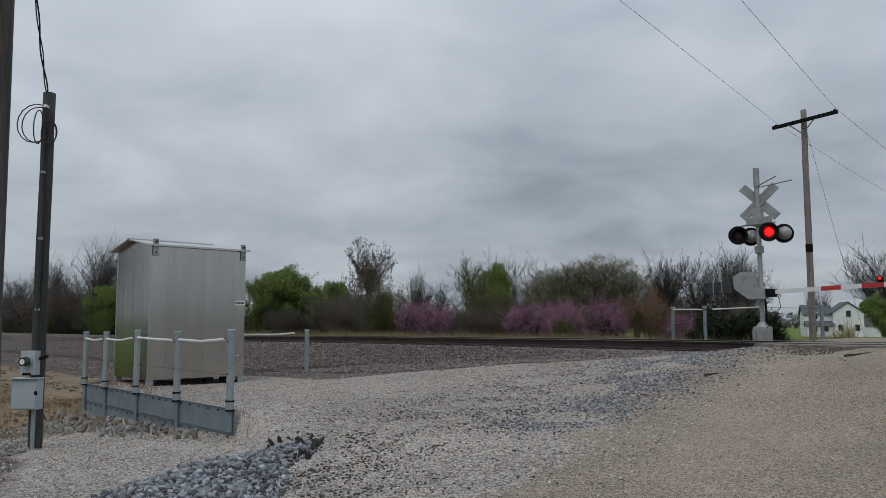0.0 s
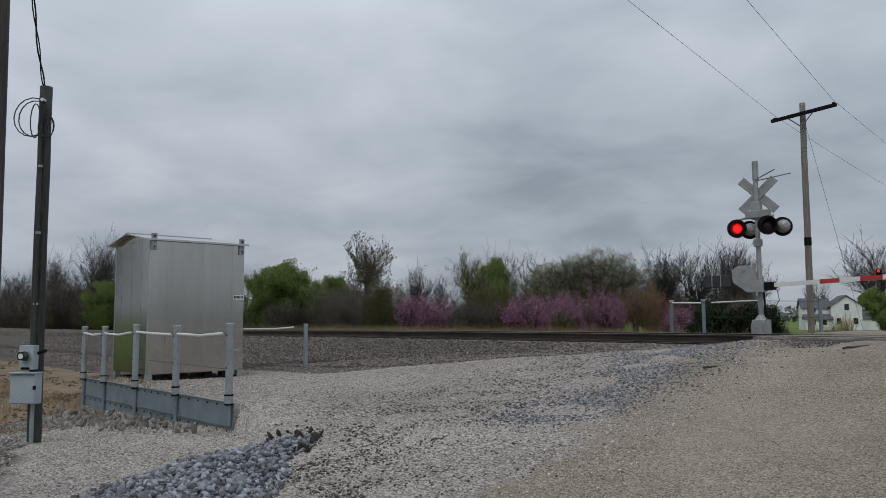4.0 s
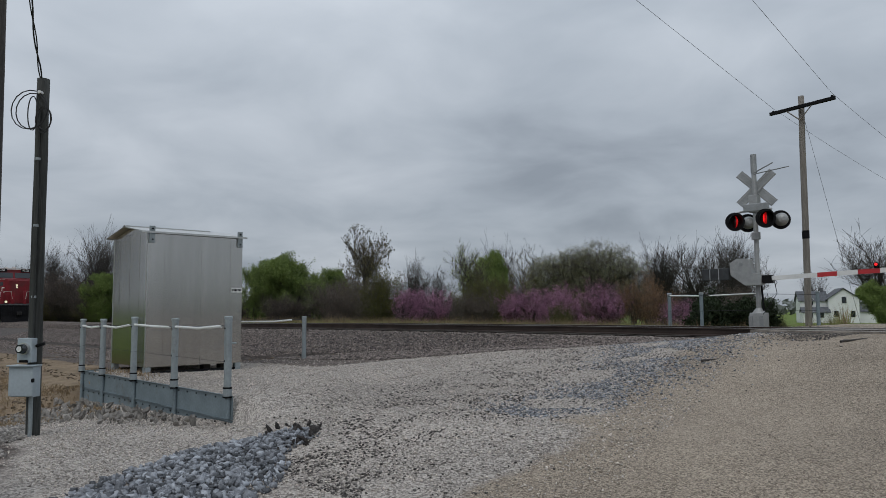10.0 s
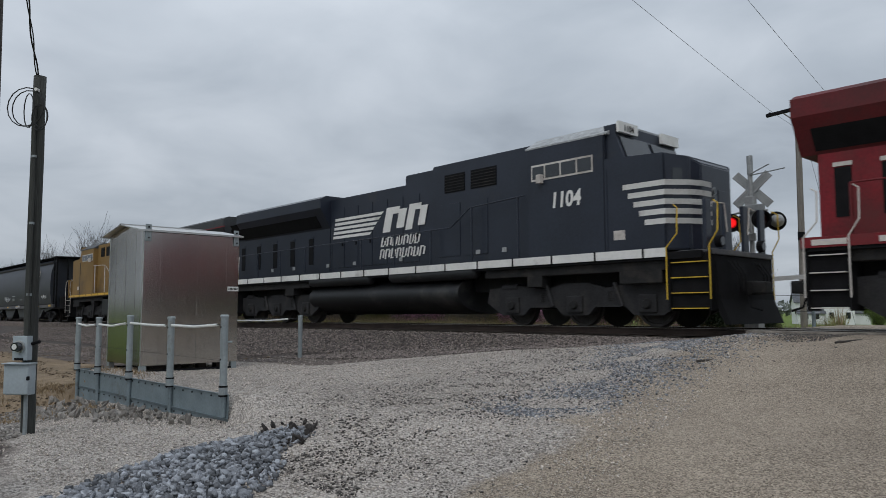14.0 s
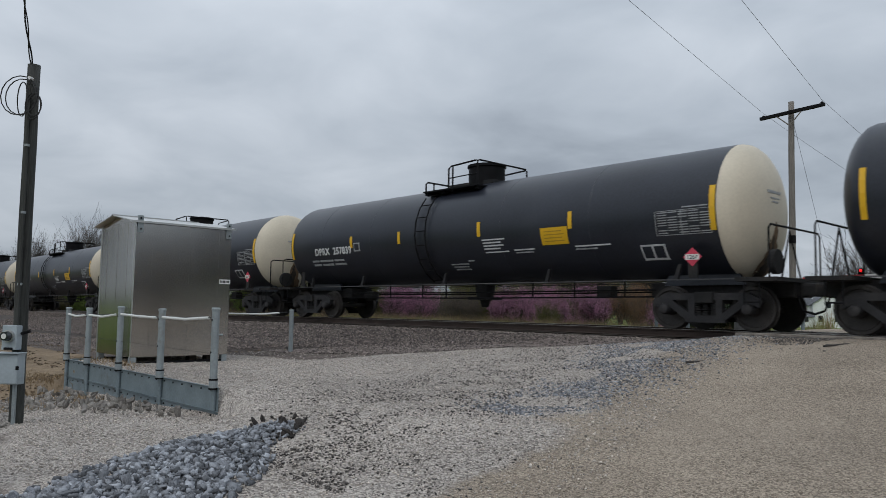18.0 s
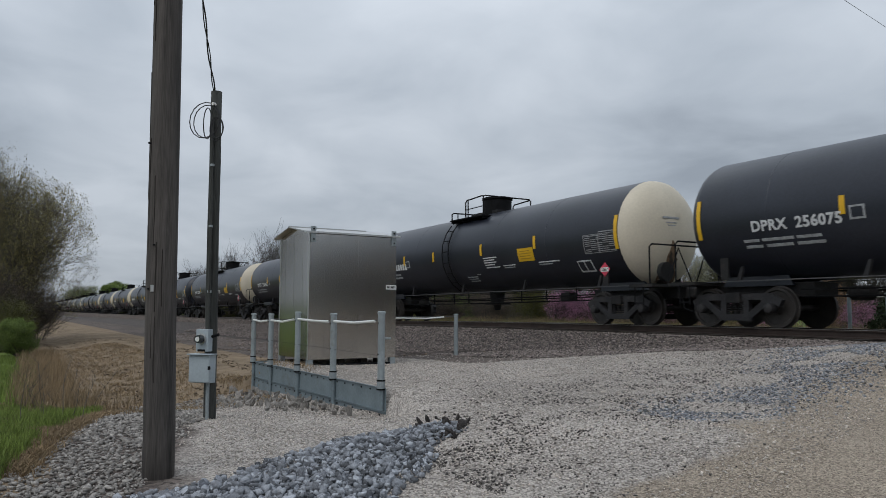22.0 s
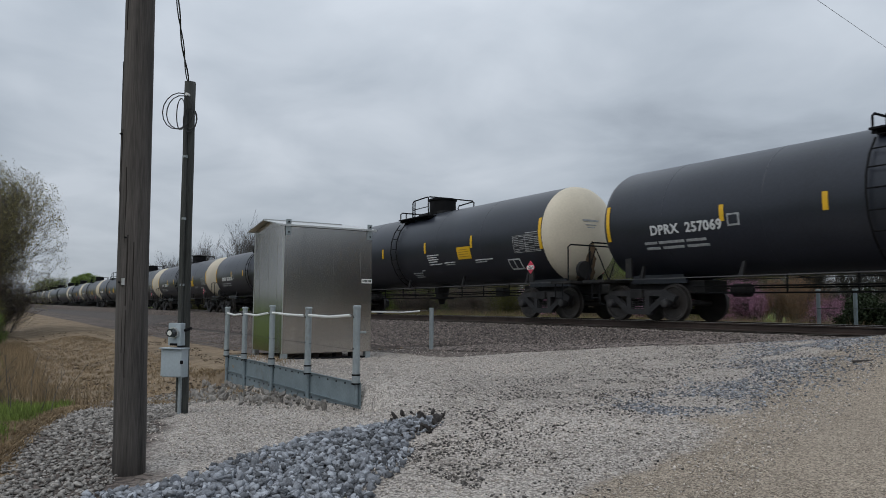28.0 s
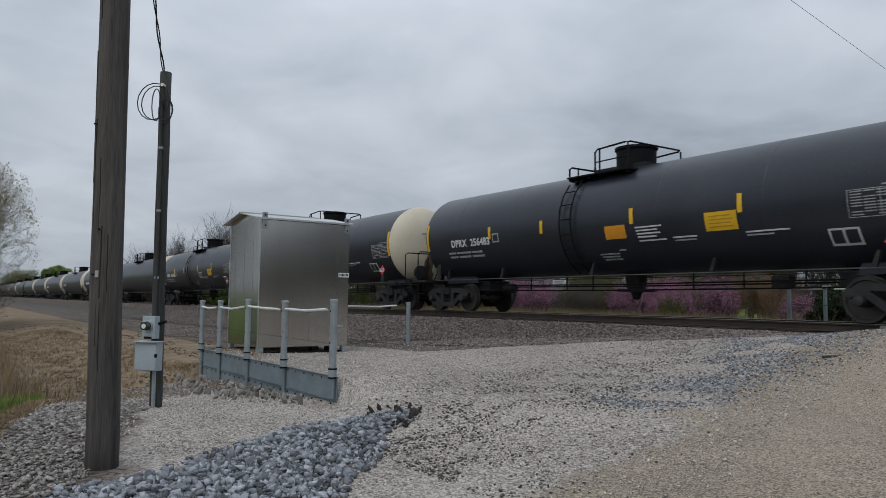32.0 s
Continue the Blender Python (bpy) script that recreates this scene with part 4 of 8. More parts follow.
def meter_pole():
    p = thing("meter_pole", "dark treated timber pole with electric meter and grey box", "meter pole")
    base, top = Vector((-10.48, -13.43, -1.5)), Vector((-10.34, -13.50, 3.42))
    bm = tapered_pole("shaft", bmesh.new(), base, top, 0.085, 0.075, 18, 10, 5)
    part("shaft", bm, M_POLE_GREEN, p, smooth=50)
    d = Vector((0.62, -0.78, 0))  # towards the road
    side = Vector((0.78, 0.62, 0))

    def at(z, out, across):
        c = base.lerp(top, (z - base.z) / (top.z - base.z))
        v = c + d * out + side * across
        return Vector((v.x, v.y, z))
    bm = bmesh.new()
    bar(bm, [at(-1.3, 0.10, 0.045), at(-0.62, 0.10, 0.045)], 0.026)
    part("conduit", bm, M_GALV, p, "grey conduit")
    bm = bmesh.new()
    bar(bm, [at(0.08, 0.10, 0.035), at(2.2, 0.095, 0.03), at(3.0, 0.09, 0.02)], 0.022)
    cd = part("conduit", bm, M_POLE_GREEN, p)
    for z in (0.6, 1.5, 2.35):
        bm = bmesh.new()
        tube(bm, at(z, 0.09, 0.03), at(z + 0.03, 0.09, 0.03), 0.03)
        part("strap", bm, M_GALV, cd)
    turn = math.degrees(math.atan2(side.y, side.x))

    def boxed(name, z0, z1, w, depth, out, across, material, parent, label=""):
        bm = bmesh.new()
        box(bm, -w / 2, w / 2, -depth, 0, 0, z1 - z0, 0.008)
        c = at((z0 + z1) / 2, out, across)
        bmesh.ops.transform(bm, matrix=pose(c.x, c.y, z0, 0, 0, turn), verts=bm.verts)
        return part(name, bm, material, parent, label)
    mb = boxed("meter_socket", -0.20, 0.10, 0.20, 0.10, 0.085, 0.0, M_GREY_BOX, p, "grey meter socket")
    c = at(-0.03, 0.185, 0.0)
    bm = bmesh.new()
    tube(bm, c, c + d * 0.03, 0.075, n=18)
    ring = part("meter_ring", bm, M_ALU_TRIM, mb)
    bm = bmesh.new()
    tube(bm, c + d * 0.03, c + d * 0.095, 0.062, 0.052, 18)
    part("meter_glass", bm, M_GLASS, mb)
    bm = bmesh.new()
    tube(bm, c + d * 0.096, c + d * 0.099, 0.034, n=14)
    part("meter_dial", bm, M_GATE_WHITE, mb)
    pb = boxed("breaker_box", -0.62, -0.24, 0.32, 0.13, 0.085, 0.0, M_GREY_BOX, p, "grey enamelled breaker box")
    boxed("box_lid", -0.61, -0.25, 0.335, 0.02, 0.215, 0.0, M_GREY_BOX, pb)
    boxed("rain_hood", -0.245, -0.23, 0.36, 0.19, 0.08, 0.0, M_GREY_BOX, pb)
    boxed("latch", -0.44, -0.39, 0.03, 0.03, 0.22, 0.168, M_BLACK, pb)
    boxed("base_label", -0.20, -0.17, 0.12, 0.01, 0.19, 0.0, M_BLACK, mb)
    bm = bmesh.new()
    tube(bm, at(0.0, 0.10, 0.10), at(0.03, 0.10, 0.21), 0.02)
    part("side_fitting", bm, M_BLACK, p)
    # insulator knob and slack loops of cable near the top
    bm = bmesh.new()
    tube(bm, at(3.22, 0.05, 0.03), at(3.22, 0.12, 0.04), 0.022)
    part("knob", bm, M_GATE_WHITE, p)
    for w0, h0, across, z0, ph in ((0.26, 0.25, -0.10, 3.0, 0.4), (0.22, 0.23, -0.07, 2.98, 0.9), (0.12, 0.17, 0.10, 2.86, 0.2), (0.11, 0.14, 0.12, 2.87, 0.0), (0.07, 0.22, -0.05, 2.95, 0.5)):
        bm = bmesh.new()
        pts = [at(z0 + h0 * math.sin(6.2832 * k / 16 + ph), 0.11, across + w0 * math.cos(6.2832 * k / 16 + ph) * (1 if across < 0 else 0.9)) for k in range(17)]
        bar(bm, pts, 0.0075, 5)
        part("cable_loop", bm, M_WIRE, p)
    # twisted service drop up to the tall pole
    bm = bmesh.new()
    a, b = Vector((-10.34, -13.52, 3.40)), Vector((-7.55, -14.78, 8.3))
    pts, pts2 = [], []
    for k in range(40):
        t = k / 39
        q = a.lerp(b, t)
        q.z -= 1.3 * 4 * t * (1 - t) * 0.5
        ang = 30 * t
        off = Vector((0.014 * math.cos(ang), 0.014 * math.sin(ang), 0))
        pts.append(q + off)
        pts2.append(q - off)
    bar(bm, pts, 0.010, 5)
    bar(bm, pts2, 0.008, 5)
    part("service_drop", bm, M_WIRE, p, "twisted black service cable")


def far_pole():
    p = thing("utility_pole", "pale grey timber pole with a dark crossarm and two wires", "utility pole")
    base, top = Vector((-10.95, 12.2, -1.0)), Vector((-10.60, 11.57, 8.15))
    bm = tapered_pole("shaft", bmesh.new(), base, top, 0.125, 0.10, 18, 10, 9)
    part("shaft", bm, M_POLE_PALE, p, smooth=50)
    bm = bmesh.new()
    box(bm, -11.66, -9.36, 11.30, 11.42, 7.66, 7.78, 0.01)
    bmesh.ops.transform(bm, matrix=pose(-10.5, 11.4, 7.7, 0, -3.5, 0) @ pose(10.5, -11.4, -7.7), verts=bm.verts)
    arm = part("crossarm", bm, M_BLACK, p, "dark timber crossarm")
    for s in (-1, 1):
        bm = bmesh.new()
        bar(bm, [(-10.62, 11.45, 7.25), (-10.62 + 0.45 * s, 11.32, 7.66)], 0.022)
        part("brace", bm, M_POLE_PALE, p)
        x = -11.53 if s < 0 else -9.46
        bm = bmesh.new()
        lathe(bm, [(0, 0.025), (0.05, 0.05), (0.10, 0.055), (0.13, 0.03)], "z", 10, (x, 11.36, 7.70 + 0.07 * s))
        part("insulator", bm, M_BLACK, arm)
    bm = bmesh.new()
    tube(bm, (-10.80, 11.93, 2.95), (-10.79, 11.91, 3.25), 0.125, n=18)
    part("band", bm, M_BLACK, p, "black band round the pole")
    wire("wire", p, (-11.53, 11.36, 7.84), (-7.45, -14.8, 8.1), 0.0, 0.0055)
    wire("wire", p, (-9.46, 11.36, 7.97), (-5.1, -14.8, 8.2), 0.0, 0.0055)
    wire("wire", p, (-11.53, 11.36, 7.84), (-15.0, 60, 7.4), 0.5, 0.006)
    wire("wire", p, (-9.46, 11.36, 7.97), (-13.0, 60, 7.5), 0.5, 0.006)
    bm = bmesh.new()
    bar(bm, [(-10.55, 11.6, 7.4), (-10.25, 13.4, 3.0), (-10.0, 15.0, -0.8)], 0.006, 6)
    part("guy_wire", bm, M_WIRE, p)


tall_pole()
meter_pole()
far_pole()


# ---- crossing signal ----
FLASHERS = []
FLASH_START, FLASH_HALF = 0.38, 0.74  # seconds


def crossing_signal():
    s = thing("crossing_signal", "aluminium railway crossing signal with red flashers and crossbuck", "crossing signal")
    x, y = -8.74, 3.3
    bm = bmesh.new()
    tube(bm, (x, y, 0.3), (x + 0.02, y, 4.5), 0.062, n=18)
    part("mast", bm, M_SIGNAL, s)
    bm = bmesh.new()
    tube(bm, (x + 0.02, y, 4.02), (x + 0.02, y, 4.52), 0.078, n=18)
    part("mast_cap", bm, M_SIGNAL_BACK, s)
    bm = bmesh.new()
    box(bm, x - 0.18, x + 0.18, y - 0.18, y + 0.18, -0.3, 0.30, 0.02)
    b = part("junction_base", bm, M_SIGNAL, s)
    for dx, dy in ((-0.14, -0.19), (0.14, -0.19)):
        bm = bmesh.new()
        box(bm, x + dx - 0.05, x + dx + 0.05, y + dy - 0.02, y + dy + 0.02, -0.1, 0.22, 0.008)
        part("hinge_lug", bm, M_SIGNAL_BACK, b)
    bm = bmesh.new()
    lathe(bm, [(0.30, 0.16), (0.36, 0.12), (0.42, 0.075)], "z", 14, (x, y, 0))
    part("base_collar", bm, M_SIGNAL, s)
    # crossbuck, seen from behind
    for ang in (45, -45):
        bm = bmesh.new()
        box(bm, -0.60, 0.60, -0.012, 0.012, -0.115, 0.115, 0.006)
        bmesh.ops.transform(bm, matrix=pose(x + 0.02, y + 0.10 + (0.03 if ang > 0 else 0), 3.62, 0, 0, 22) @ pose(0, 0, 0, 0, ang, 0), verts=bm.verts)
        blade = part("crossbuck_blade", bm, M_SIGNAL_BACK, s, "back of a white crossbuck blade")
        for off in (-0.075, 0.075):
            bm = bmesh.new()
            box(bm, -0.58, 0.58, -0.022, -0.013, off - 0.012, off + 0.012)
            bmesh.ops.transform(bm, matrix=pose(x + 0.02, y + 0.10 + (0.03 if ang > 0 else 0), 3.62, 0, 0, 22) @ pose(0, 0, 0, 0, ang, 0), verts=bm.verts)
            part("stiffener", bm, M_SIGNAL, blade)
    bm = bmesh.new()
    bar(bm, [(x, y - 0.05, 4.0), (x + 0.55, y - 0.05, 4.22)], 0.018)
    bar(bm, [(x, y - 0.05, 3.98), (x + 0.98, y - 0.1, 4.05)], 0.016)
    part("bell_bracket", bm, M_SIGNAL_BACK, s)
    # light housing: junction box, crossarm and four heads
    bm = bmesh.new()
    box(bm, x - 0.11, x + 0.13, y - 0.12, y + 0.10, 2.95, 3.42, 0.02)
    part("junction_box", bm, M_SIGNAL, s)
    bm = bmesh.new()
    box(bm, x - 0.24, x + 0.42, y - 0.16, y - 0.05, 2.98, 3.18, 0.02)
    part("cantilever_box", bm, M_SIGNAL_BACK, s)
    bm = bmesh.new()
    bar(bm, [(x - 0.42, y - 0.1, 2.98), (x - 0.3, y - 0.1, 3.0), (x + 0.5, y - 0.1, 3.0)], 0.03)
    part("light_arm", bm, M_SIGNAL, s)

    def head(cx, cy, cz, turn, lit, label):
        m = pose(cx, cy, cz, 0, 0, turn)
        bm = bmesh.new()
        lathe(bm, [(-0.02, 0.25), (0.0, 0.25), (0.012, 0.24)], "y", 28)
        bmesh.ops.transform(bm, matrix=m, verts=bm.verts)
        h = part("target", bm, M_BLACK, s, label)
        bm = bmesh.new()
        lathe(bm, [(0.0, 0.17), (0.10, 0.17), (0.26, 0.12), (0.30, 0.05)], "y", 20)
        bmesh.ops.transform(bm, matrix=m, verts=bm.verts)
        part("housing", bm, M_SIGNAL, h)
        if lit is None:
            bm = bmesh.new()
            lathe(bm, [(-0.045, 0.08), (-0.03, 0.145), (-0.02, 0.15)], "y", 24)
            bmesh.ops.transform(bm, matrix=m, verts=bm.verts)
            part("lens", bm, M_LENS_OFF, h, "round red lens")
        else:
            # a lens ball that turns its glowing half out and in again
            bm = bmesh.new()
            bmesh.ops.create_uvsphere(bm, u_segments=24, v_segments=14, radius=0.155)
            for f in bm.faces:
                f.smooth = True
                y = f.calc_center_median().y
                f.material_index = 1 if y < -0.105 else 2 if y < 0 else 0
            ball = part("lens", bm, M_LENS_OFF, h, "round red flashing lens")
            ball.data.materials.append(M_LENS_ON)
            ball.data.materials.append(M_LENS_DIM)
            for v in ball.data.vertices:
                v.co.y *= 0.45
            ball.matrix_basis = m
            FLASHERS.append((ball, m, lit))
        bm = bmesh.new()
        n = 18
        rows = []
        for k in range(n + 1):
            a = math.radians(-35 + 250 * k / n)
            c, q = math.cos(a), math.sin(a)
            ln = 0.26 * max(0.25, math.sin(math.radians(180 * k / n)))
            rows.append([bm.verts.new((r * c, yy, r * q)) for r, yy in ((0.172, -0.02), (0.172, -0.02 - ln), (0.166, -0.02 - ln), (0.166, -0.02))])
        for u, v in zip(rows, rows[1:]):
            for i in range(3):
                bm.faces.new((u[i], u[i + 1], v[i + 1], v[i]))
        bmesh.ops.transform(bm, matrix=m, verts=bm.verts)
        part("hood", bm, M_BLACK, h)
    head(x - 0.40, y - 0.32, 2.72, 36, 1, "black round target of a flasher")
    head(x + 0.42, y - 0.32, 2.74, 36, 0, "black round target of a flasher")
    head(x - 0.30, y + 0.22, 2.72, 216, None, "back of a flasher")
    head(x + 0.62, y + 0.12, 2.72, 216, None, "back of a flasher")
    bm = bmesh.new()
    box(bm, x - 0.06, x + 0.16, y - 0.14, y - 0.06, 2.22, 2.42, 0.015)
    part("bracket", bm, M_SIGNAL_BACK, s)
    # gate mechanism and counterweight
    bm = bmesh.new()
    prism(bm, [(x - 0.62, 1.62), (x - 0.60, 1.30), (x - 0.22, 1.02), (x + 0.22, 1.02), (x + 0.22, 1.30), (x - 0.02, 1.34), (x - 0.10, 1.72), (x - 0.42, 1.74)], "y", y - 0.28, y - 0.06)
    mech = part("gate_mechanism", bm, M_SIGNAL, s, "aluminium gate mechanism housing")
    bm = bmesh.new()
    tube(bm, (x - 0.30, y - 0.285, 1.58), (x - 0.30, y - 0.30, 1.58), 0.05, n=14)
    part("cover_bolt", bm, M_SIGNAL_BACK, mech)
    bm = bmesh.new()
    box(bm, x - 1.42, x - 0.66, y - 0.27, y - 0.11, 1.18, 1.50, 0.015)
    part("counterweight", bm, M_GALV_DARK, s, "dark steel counterweight")
    for dx in (-1.2, -0.95):
        bm = bmesh.new()
        box(bm, x + dx, x + dx + 0.02, y - 0.285, y - 0.27, 1.20, 1.48)
        part("clamp", bm, M_SIGNAL_BACK, s)
    bm = bmesh.new()
    box(bm, x + 0.12, x + 0.46, y - 0.24, y - 0.08, 1.06, 1.27, 0.012)
    part("arm_bracket", bm, M_BLACK, s)
    bm = bmesh.new()
    bar(bm, [(x + 0.52, y - 0.2, 1.14), (x + 0.60, y - 0.25, 0.8), (x + 0.35, y - 0.2, 0.45), (x + 0.12, y - 0.15, 0.2)], 0.010, 6)
    part("cable", bm, M_WIRE, s)
    bm = bmesh.new()
    bar(bm, [(x + 0.10, y - 0.02, 1.2), (x + 0.13, y, 0.35)], 0.028)
    part("conduit", bm, M_BLACK, s)
    arm = thing("gate_arm", "lowered crossing gate arm in red and white stripes", "gate arm")
    x0, slope = x + 0.46, 0.035
    edges = [0.0, 0.62, 1.12, 1.58, 2.04, 2.52, 3.0, 3.5, 4.0, 4.5, 5.0, 5.5, 6.0]
    names = ["w", "w", "r", "w", "r", "w", "r", "w", "r", "w", "r", "w"]
    for (a, b), c in zip(zip(edges, edges[1:]), names):
        bm = bmesh.new()
        za, zb = 1.19 + slope * a, 1.19 + slope * b
        k = 0.07 if c == "r" else 0.0
        prism(bm, [(x0 + a, za - 0.055), (x0 + b, zb - 0.055), (x0 + b, zb + 0.055), (x0 + a, za + 0.055)], "y", y - 0.20 - (0.001 if c == "r" else 0), y - 0.17)
        part("stripe", bm, M_GATE_RED if c == "r" else M_GATE_WHITE, arm, "red stripe" if c == "r" else "white stripe")
    for a, lit in ((2.45, M_LENS_ON), (4.2, M_LENS_ON), (5.9, M_LENS_ON)):
        bm = bmesh.new()
        z = 1.19 + slope * a + 0.055
        box(bm, x0 + a - 0.06, x0 + a + 0.06, y - 0.215, y - 0.155, z, z + 0.05)
        lathe(bm, [(-0.24, 0.055), (-0.13, 0.055)], "y", 14, (x0 + a, y, z + 0.09))
        lp = part("lamp", bm, M_BLACK, arm, "small gate lamp")
        bm = bmesh.new()
        lathe(bm, [(-0.262, 0.02), (-0.241, 0.034)], "y", 14, (x0 + a, y, z + 0.09))
        part("lens", bm, lit, lp, "lit red lens")
    bm = bmesh.new()
    bar(bm, [(x0 + 0.06, y - 0.21, 1.08), (x0 + 0.10, y - 0.21, 1.02), (x0 + 0.14, y - 0.21, 1.08), (x0 + 0.10, y - 0.21, 1.13), (x0 + 0.06, y - 0.21, 1.08)], 0.008, 6)
    part("hook", bm, M_WIRE, arm)


def far_fence():
    f = thing("far_guard_fence", "steel posts with white pipe beside the far track side", "fence")
    for x, y in ((-12.05, 4.5), (-11.0, 4.5), (-8.27, 6.0)):
        bm = bmesh.new()
        tube(bm, (x, y, -0.8), (x, y, 0.86), 0.052, n=12)
        p = part("post", bm, M_GALV_BLUE, f)
        bm = bmesh.new()
        lathe(bm, [(0.86, 0.072), (0.89, 0.072), (0.90, 0.05)], "z", 12, (x, y, 0))
        part("cap", bm, M_GALV, p)
    for a, b in (((-12.0, 4.45, 0.82), (-11.05, 4.45, 0.80)), ((-10.75, 4.5, 0.80), (-9.2, 4.6, 0.84))):
        bm = bmesh.new()
        bar(bm, [a, b], 0.02)
        part("pipe", bm, M_WHITE_PIPE, f, "white plastic pipe")
    for z in (0.80, 0.35):
        bm = bmesh.new()
        bar(bm, [(-12.05, 4.45, z), (-11.0, 4.45, z), (-9.2, 4.7, z + 0.02), (-8.27, 6.0, z)], 0.007, 5)
        part("cable", bm, M_WIRE, f)


crossing_signal()
far_fence()


# ---- trees, shrubs and grass ----
def raw_mesh(name, verts, faces, material, smooth=False):
    me = bpy.data.meshes.new(name)
    verts, faces = np.asarray(verts, np.float32), np.asarray(faces, np.int32)
    k = faces.shape[1]
    me.vertices.add(len(verts))
    me.vertices.foreach_set("co", verts.reshape(-1))
    me.loops.add(faces.size)
    me.loops.foreach_set("vertex_index", faces.reshape(-1))
    me.polygons.add(len(faces))
    me.polygons.foreach_set("loop_start", np.arange(0, faces.size, k, dtype=np.int32))
    me.polygons.foreach_set("loop_total", np.full(len(faces), k, dtype=np.int32))
    if smooth:
        me.polygons.foreach_set("use_smooth", np.ones(len(faces), dtype=bool))
    me.update()
    me.materials.append(material)
    return me


def limbs(seed, kids=(3, 2, 2, 1), trunk=0.5, reach=0.55, spread=0.9, start=0.35, stems=1, up=0.12):
    """Branch pieces (a, b, ra, rb, level) of a tree, and its twig ends. kids: side shoots for each piece, level by level."""
    rng = random.Random(seed)
    segs, tips = [], []
    last = len(kids)

    def unit(x, y, z):
        k = math.sqrt(x * x + y * y + z * z) or 1.0
        return x / k, y / k, z / k

    def grow(p, d, length, r, level):
        pieces = 5 if level == 0 else 3 if level < last else 2
        r_end = r * (0.5 if level == 0 else 0.3)
        bend = 0.07 if level == 0 else 0.2
        for k in range(pieces):
            d = unit(d[0] + rng.gauss(0, bend), d[1] + rng.gauss(0, bend), d[2] + rng.gauss(0, bend) + (up if level else 0.05))
            step = length / pieces
            q = (p[0] + d[0] * step, p[1] + d[1] * step, p[2] + d[2] * step)
            ra, rb = r + (r_end - r) * k / pieces, r + (r_end - r) * (k + 1) / pieces
            segs.append((p, q, ra, rb, level))
            t = (k + 1) / pieces
            if level < last and (level or t > start):
                for _ in range(kids[level] + (1 if rng.random() < 0.35 else 0) + (2 if level == 0 and k == pieces - 1 else 0)):
                    s = unit(rng.gauss(0, 1), rng.gauss(0, 1), rng.gauss(0, 0.6))
                    o = rng.uniform(0.45, 1.05) * spread
                    nd = unit(d[0] + s[0] * o, d[1] + s[1] * o, d[2] + s[2] * o)
                    if level == 0:
                        ln = reach * rng.uniform(0.75, 1.1)
                    else:
                        ln = length * rng.uniform(0.4, 0.72)
                    f = rng.random()
                    at = (p[0] + (q[0] - p[0]) * f, p[1] + (q[1] - p[1]) * f, p[2] + (q[2] - p[2]) * f)
                    grow(at, nd, ln, max(rb * rng.uniform(0.5, 0.72), 0.0012), level + 1)
            p = q
            if level >= last - 1 and (k == pieces - 1 or rng.random() < 0.5):
                tips.append(p)
    for _ in range(stems):
        lean = 0.06 if stems == 1 else 0.5
        d = unit(rng.gauss(0, lean), rng.gauss(0, lean), 1.0)
        w = 0.0 if stems == 1 else 0.12
        grow((rng.gauss(0, w), rng.gauss(0, w), -0.03), d, trunk * rng.uniform(0.85, 1.15), 0.024 if stems == 1 else 0.010, 0)
    return segs, np.array(tips)


def tube_net(segs, thick):
    """All branch pieces as one net of thin tapered tubes."""
    vs, fs, base = [], [], 0
    for n, levels in ((6, (0,)), (4, (1,)), (3, (2, 3, 4, 5))):
        some = [s for s in segs if s[4] in levels]
        if not some:
            continue
        a, b = np.array([s[0] for s in some]), np.array([s[1] for s in some])
        ra, rb = np.array([s[2] for s in some]), np.array([s[3] for s in some])
        d = b - a
        d /= np.linalg.norm(d, axis=1)[:, None] + 1e-9
        u = np.cross(d, (0.31, 0.79, 0.53))
        u /= np.linalg.norm(u, axis=1)[:, None] + 1e-9
        w = np.cross(d, u)
        ang = 2 * np.pi * np.arange(n) / n
        ring = u[:, None, :] * np.cos(ang)[None, :, None] + w[:, None, :] * np.sin(ang)[None, :, None]
        lo = a[:, None, :] + ring * np.maximum(ra * thick, 0.0012 * min(thick, 1.0))[:, None, None]
        hi = b[:, None, :] + ring * np.maximum(rb * thick, 0.0010 * min(thick, 1.0))[:, None, None]
        vs.append(np.concatenate([lo, hi], 1).reshape(-1, 3))
        k = np.arange(n)
        quad = np.stack([k, (k + 1) % n, n + (k + 1) % n, n + k], 1)
        fs.append((quad[None] + (base + np.arange(len(some)) * 2 * n)[:, None, None]).reshape(-1, 4))
        base += len(some) * 2 * n
    return np.concatenate(vs), np.concatenate(fs)


def leaf_net(tips, per, size, jitter, seed, flat=0.0):
    """Small pointed leaves or blossoms round the twig ends, each folded from two triangles."""
    rng = np.random.default_rng(seed)
    c = np.repeat(tips, per, axis=0) + rng.normal(size=(len(tips) * per, 3)) * jitter
    n = len(c)
    u = rng.normal(size=(n, 3))
    u /= np.linalg.norm(u, axis=1)[:, None]
    w = rng.normal(size=(n, 3))
    w -= u * (w * u).sum(1)[:, None]
    w /= np.linalg.norm(w, axis=1)[:, None]
    s = (size * rng.uniform(0.6, 1.4, n))[:, None]
    verts = np.stack([c - u * s, c + w * s * 0.45, c + u * s, c - w * s * 0.45], 1).reshape(-1, 3)
    faces = (np.arange(n)[:, None] * 4 + np.arange(4)[None]).astype(np.int32)
    return verts, faces


KINDS = {}


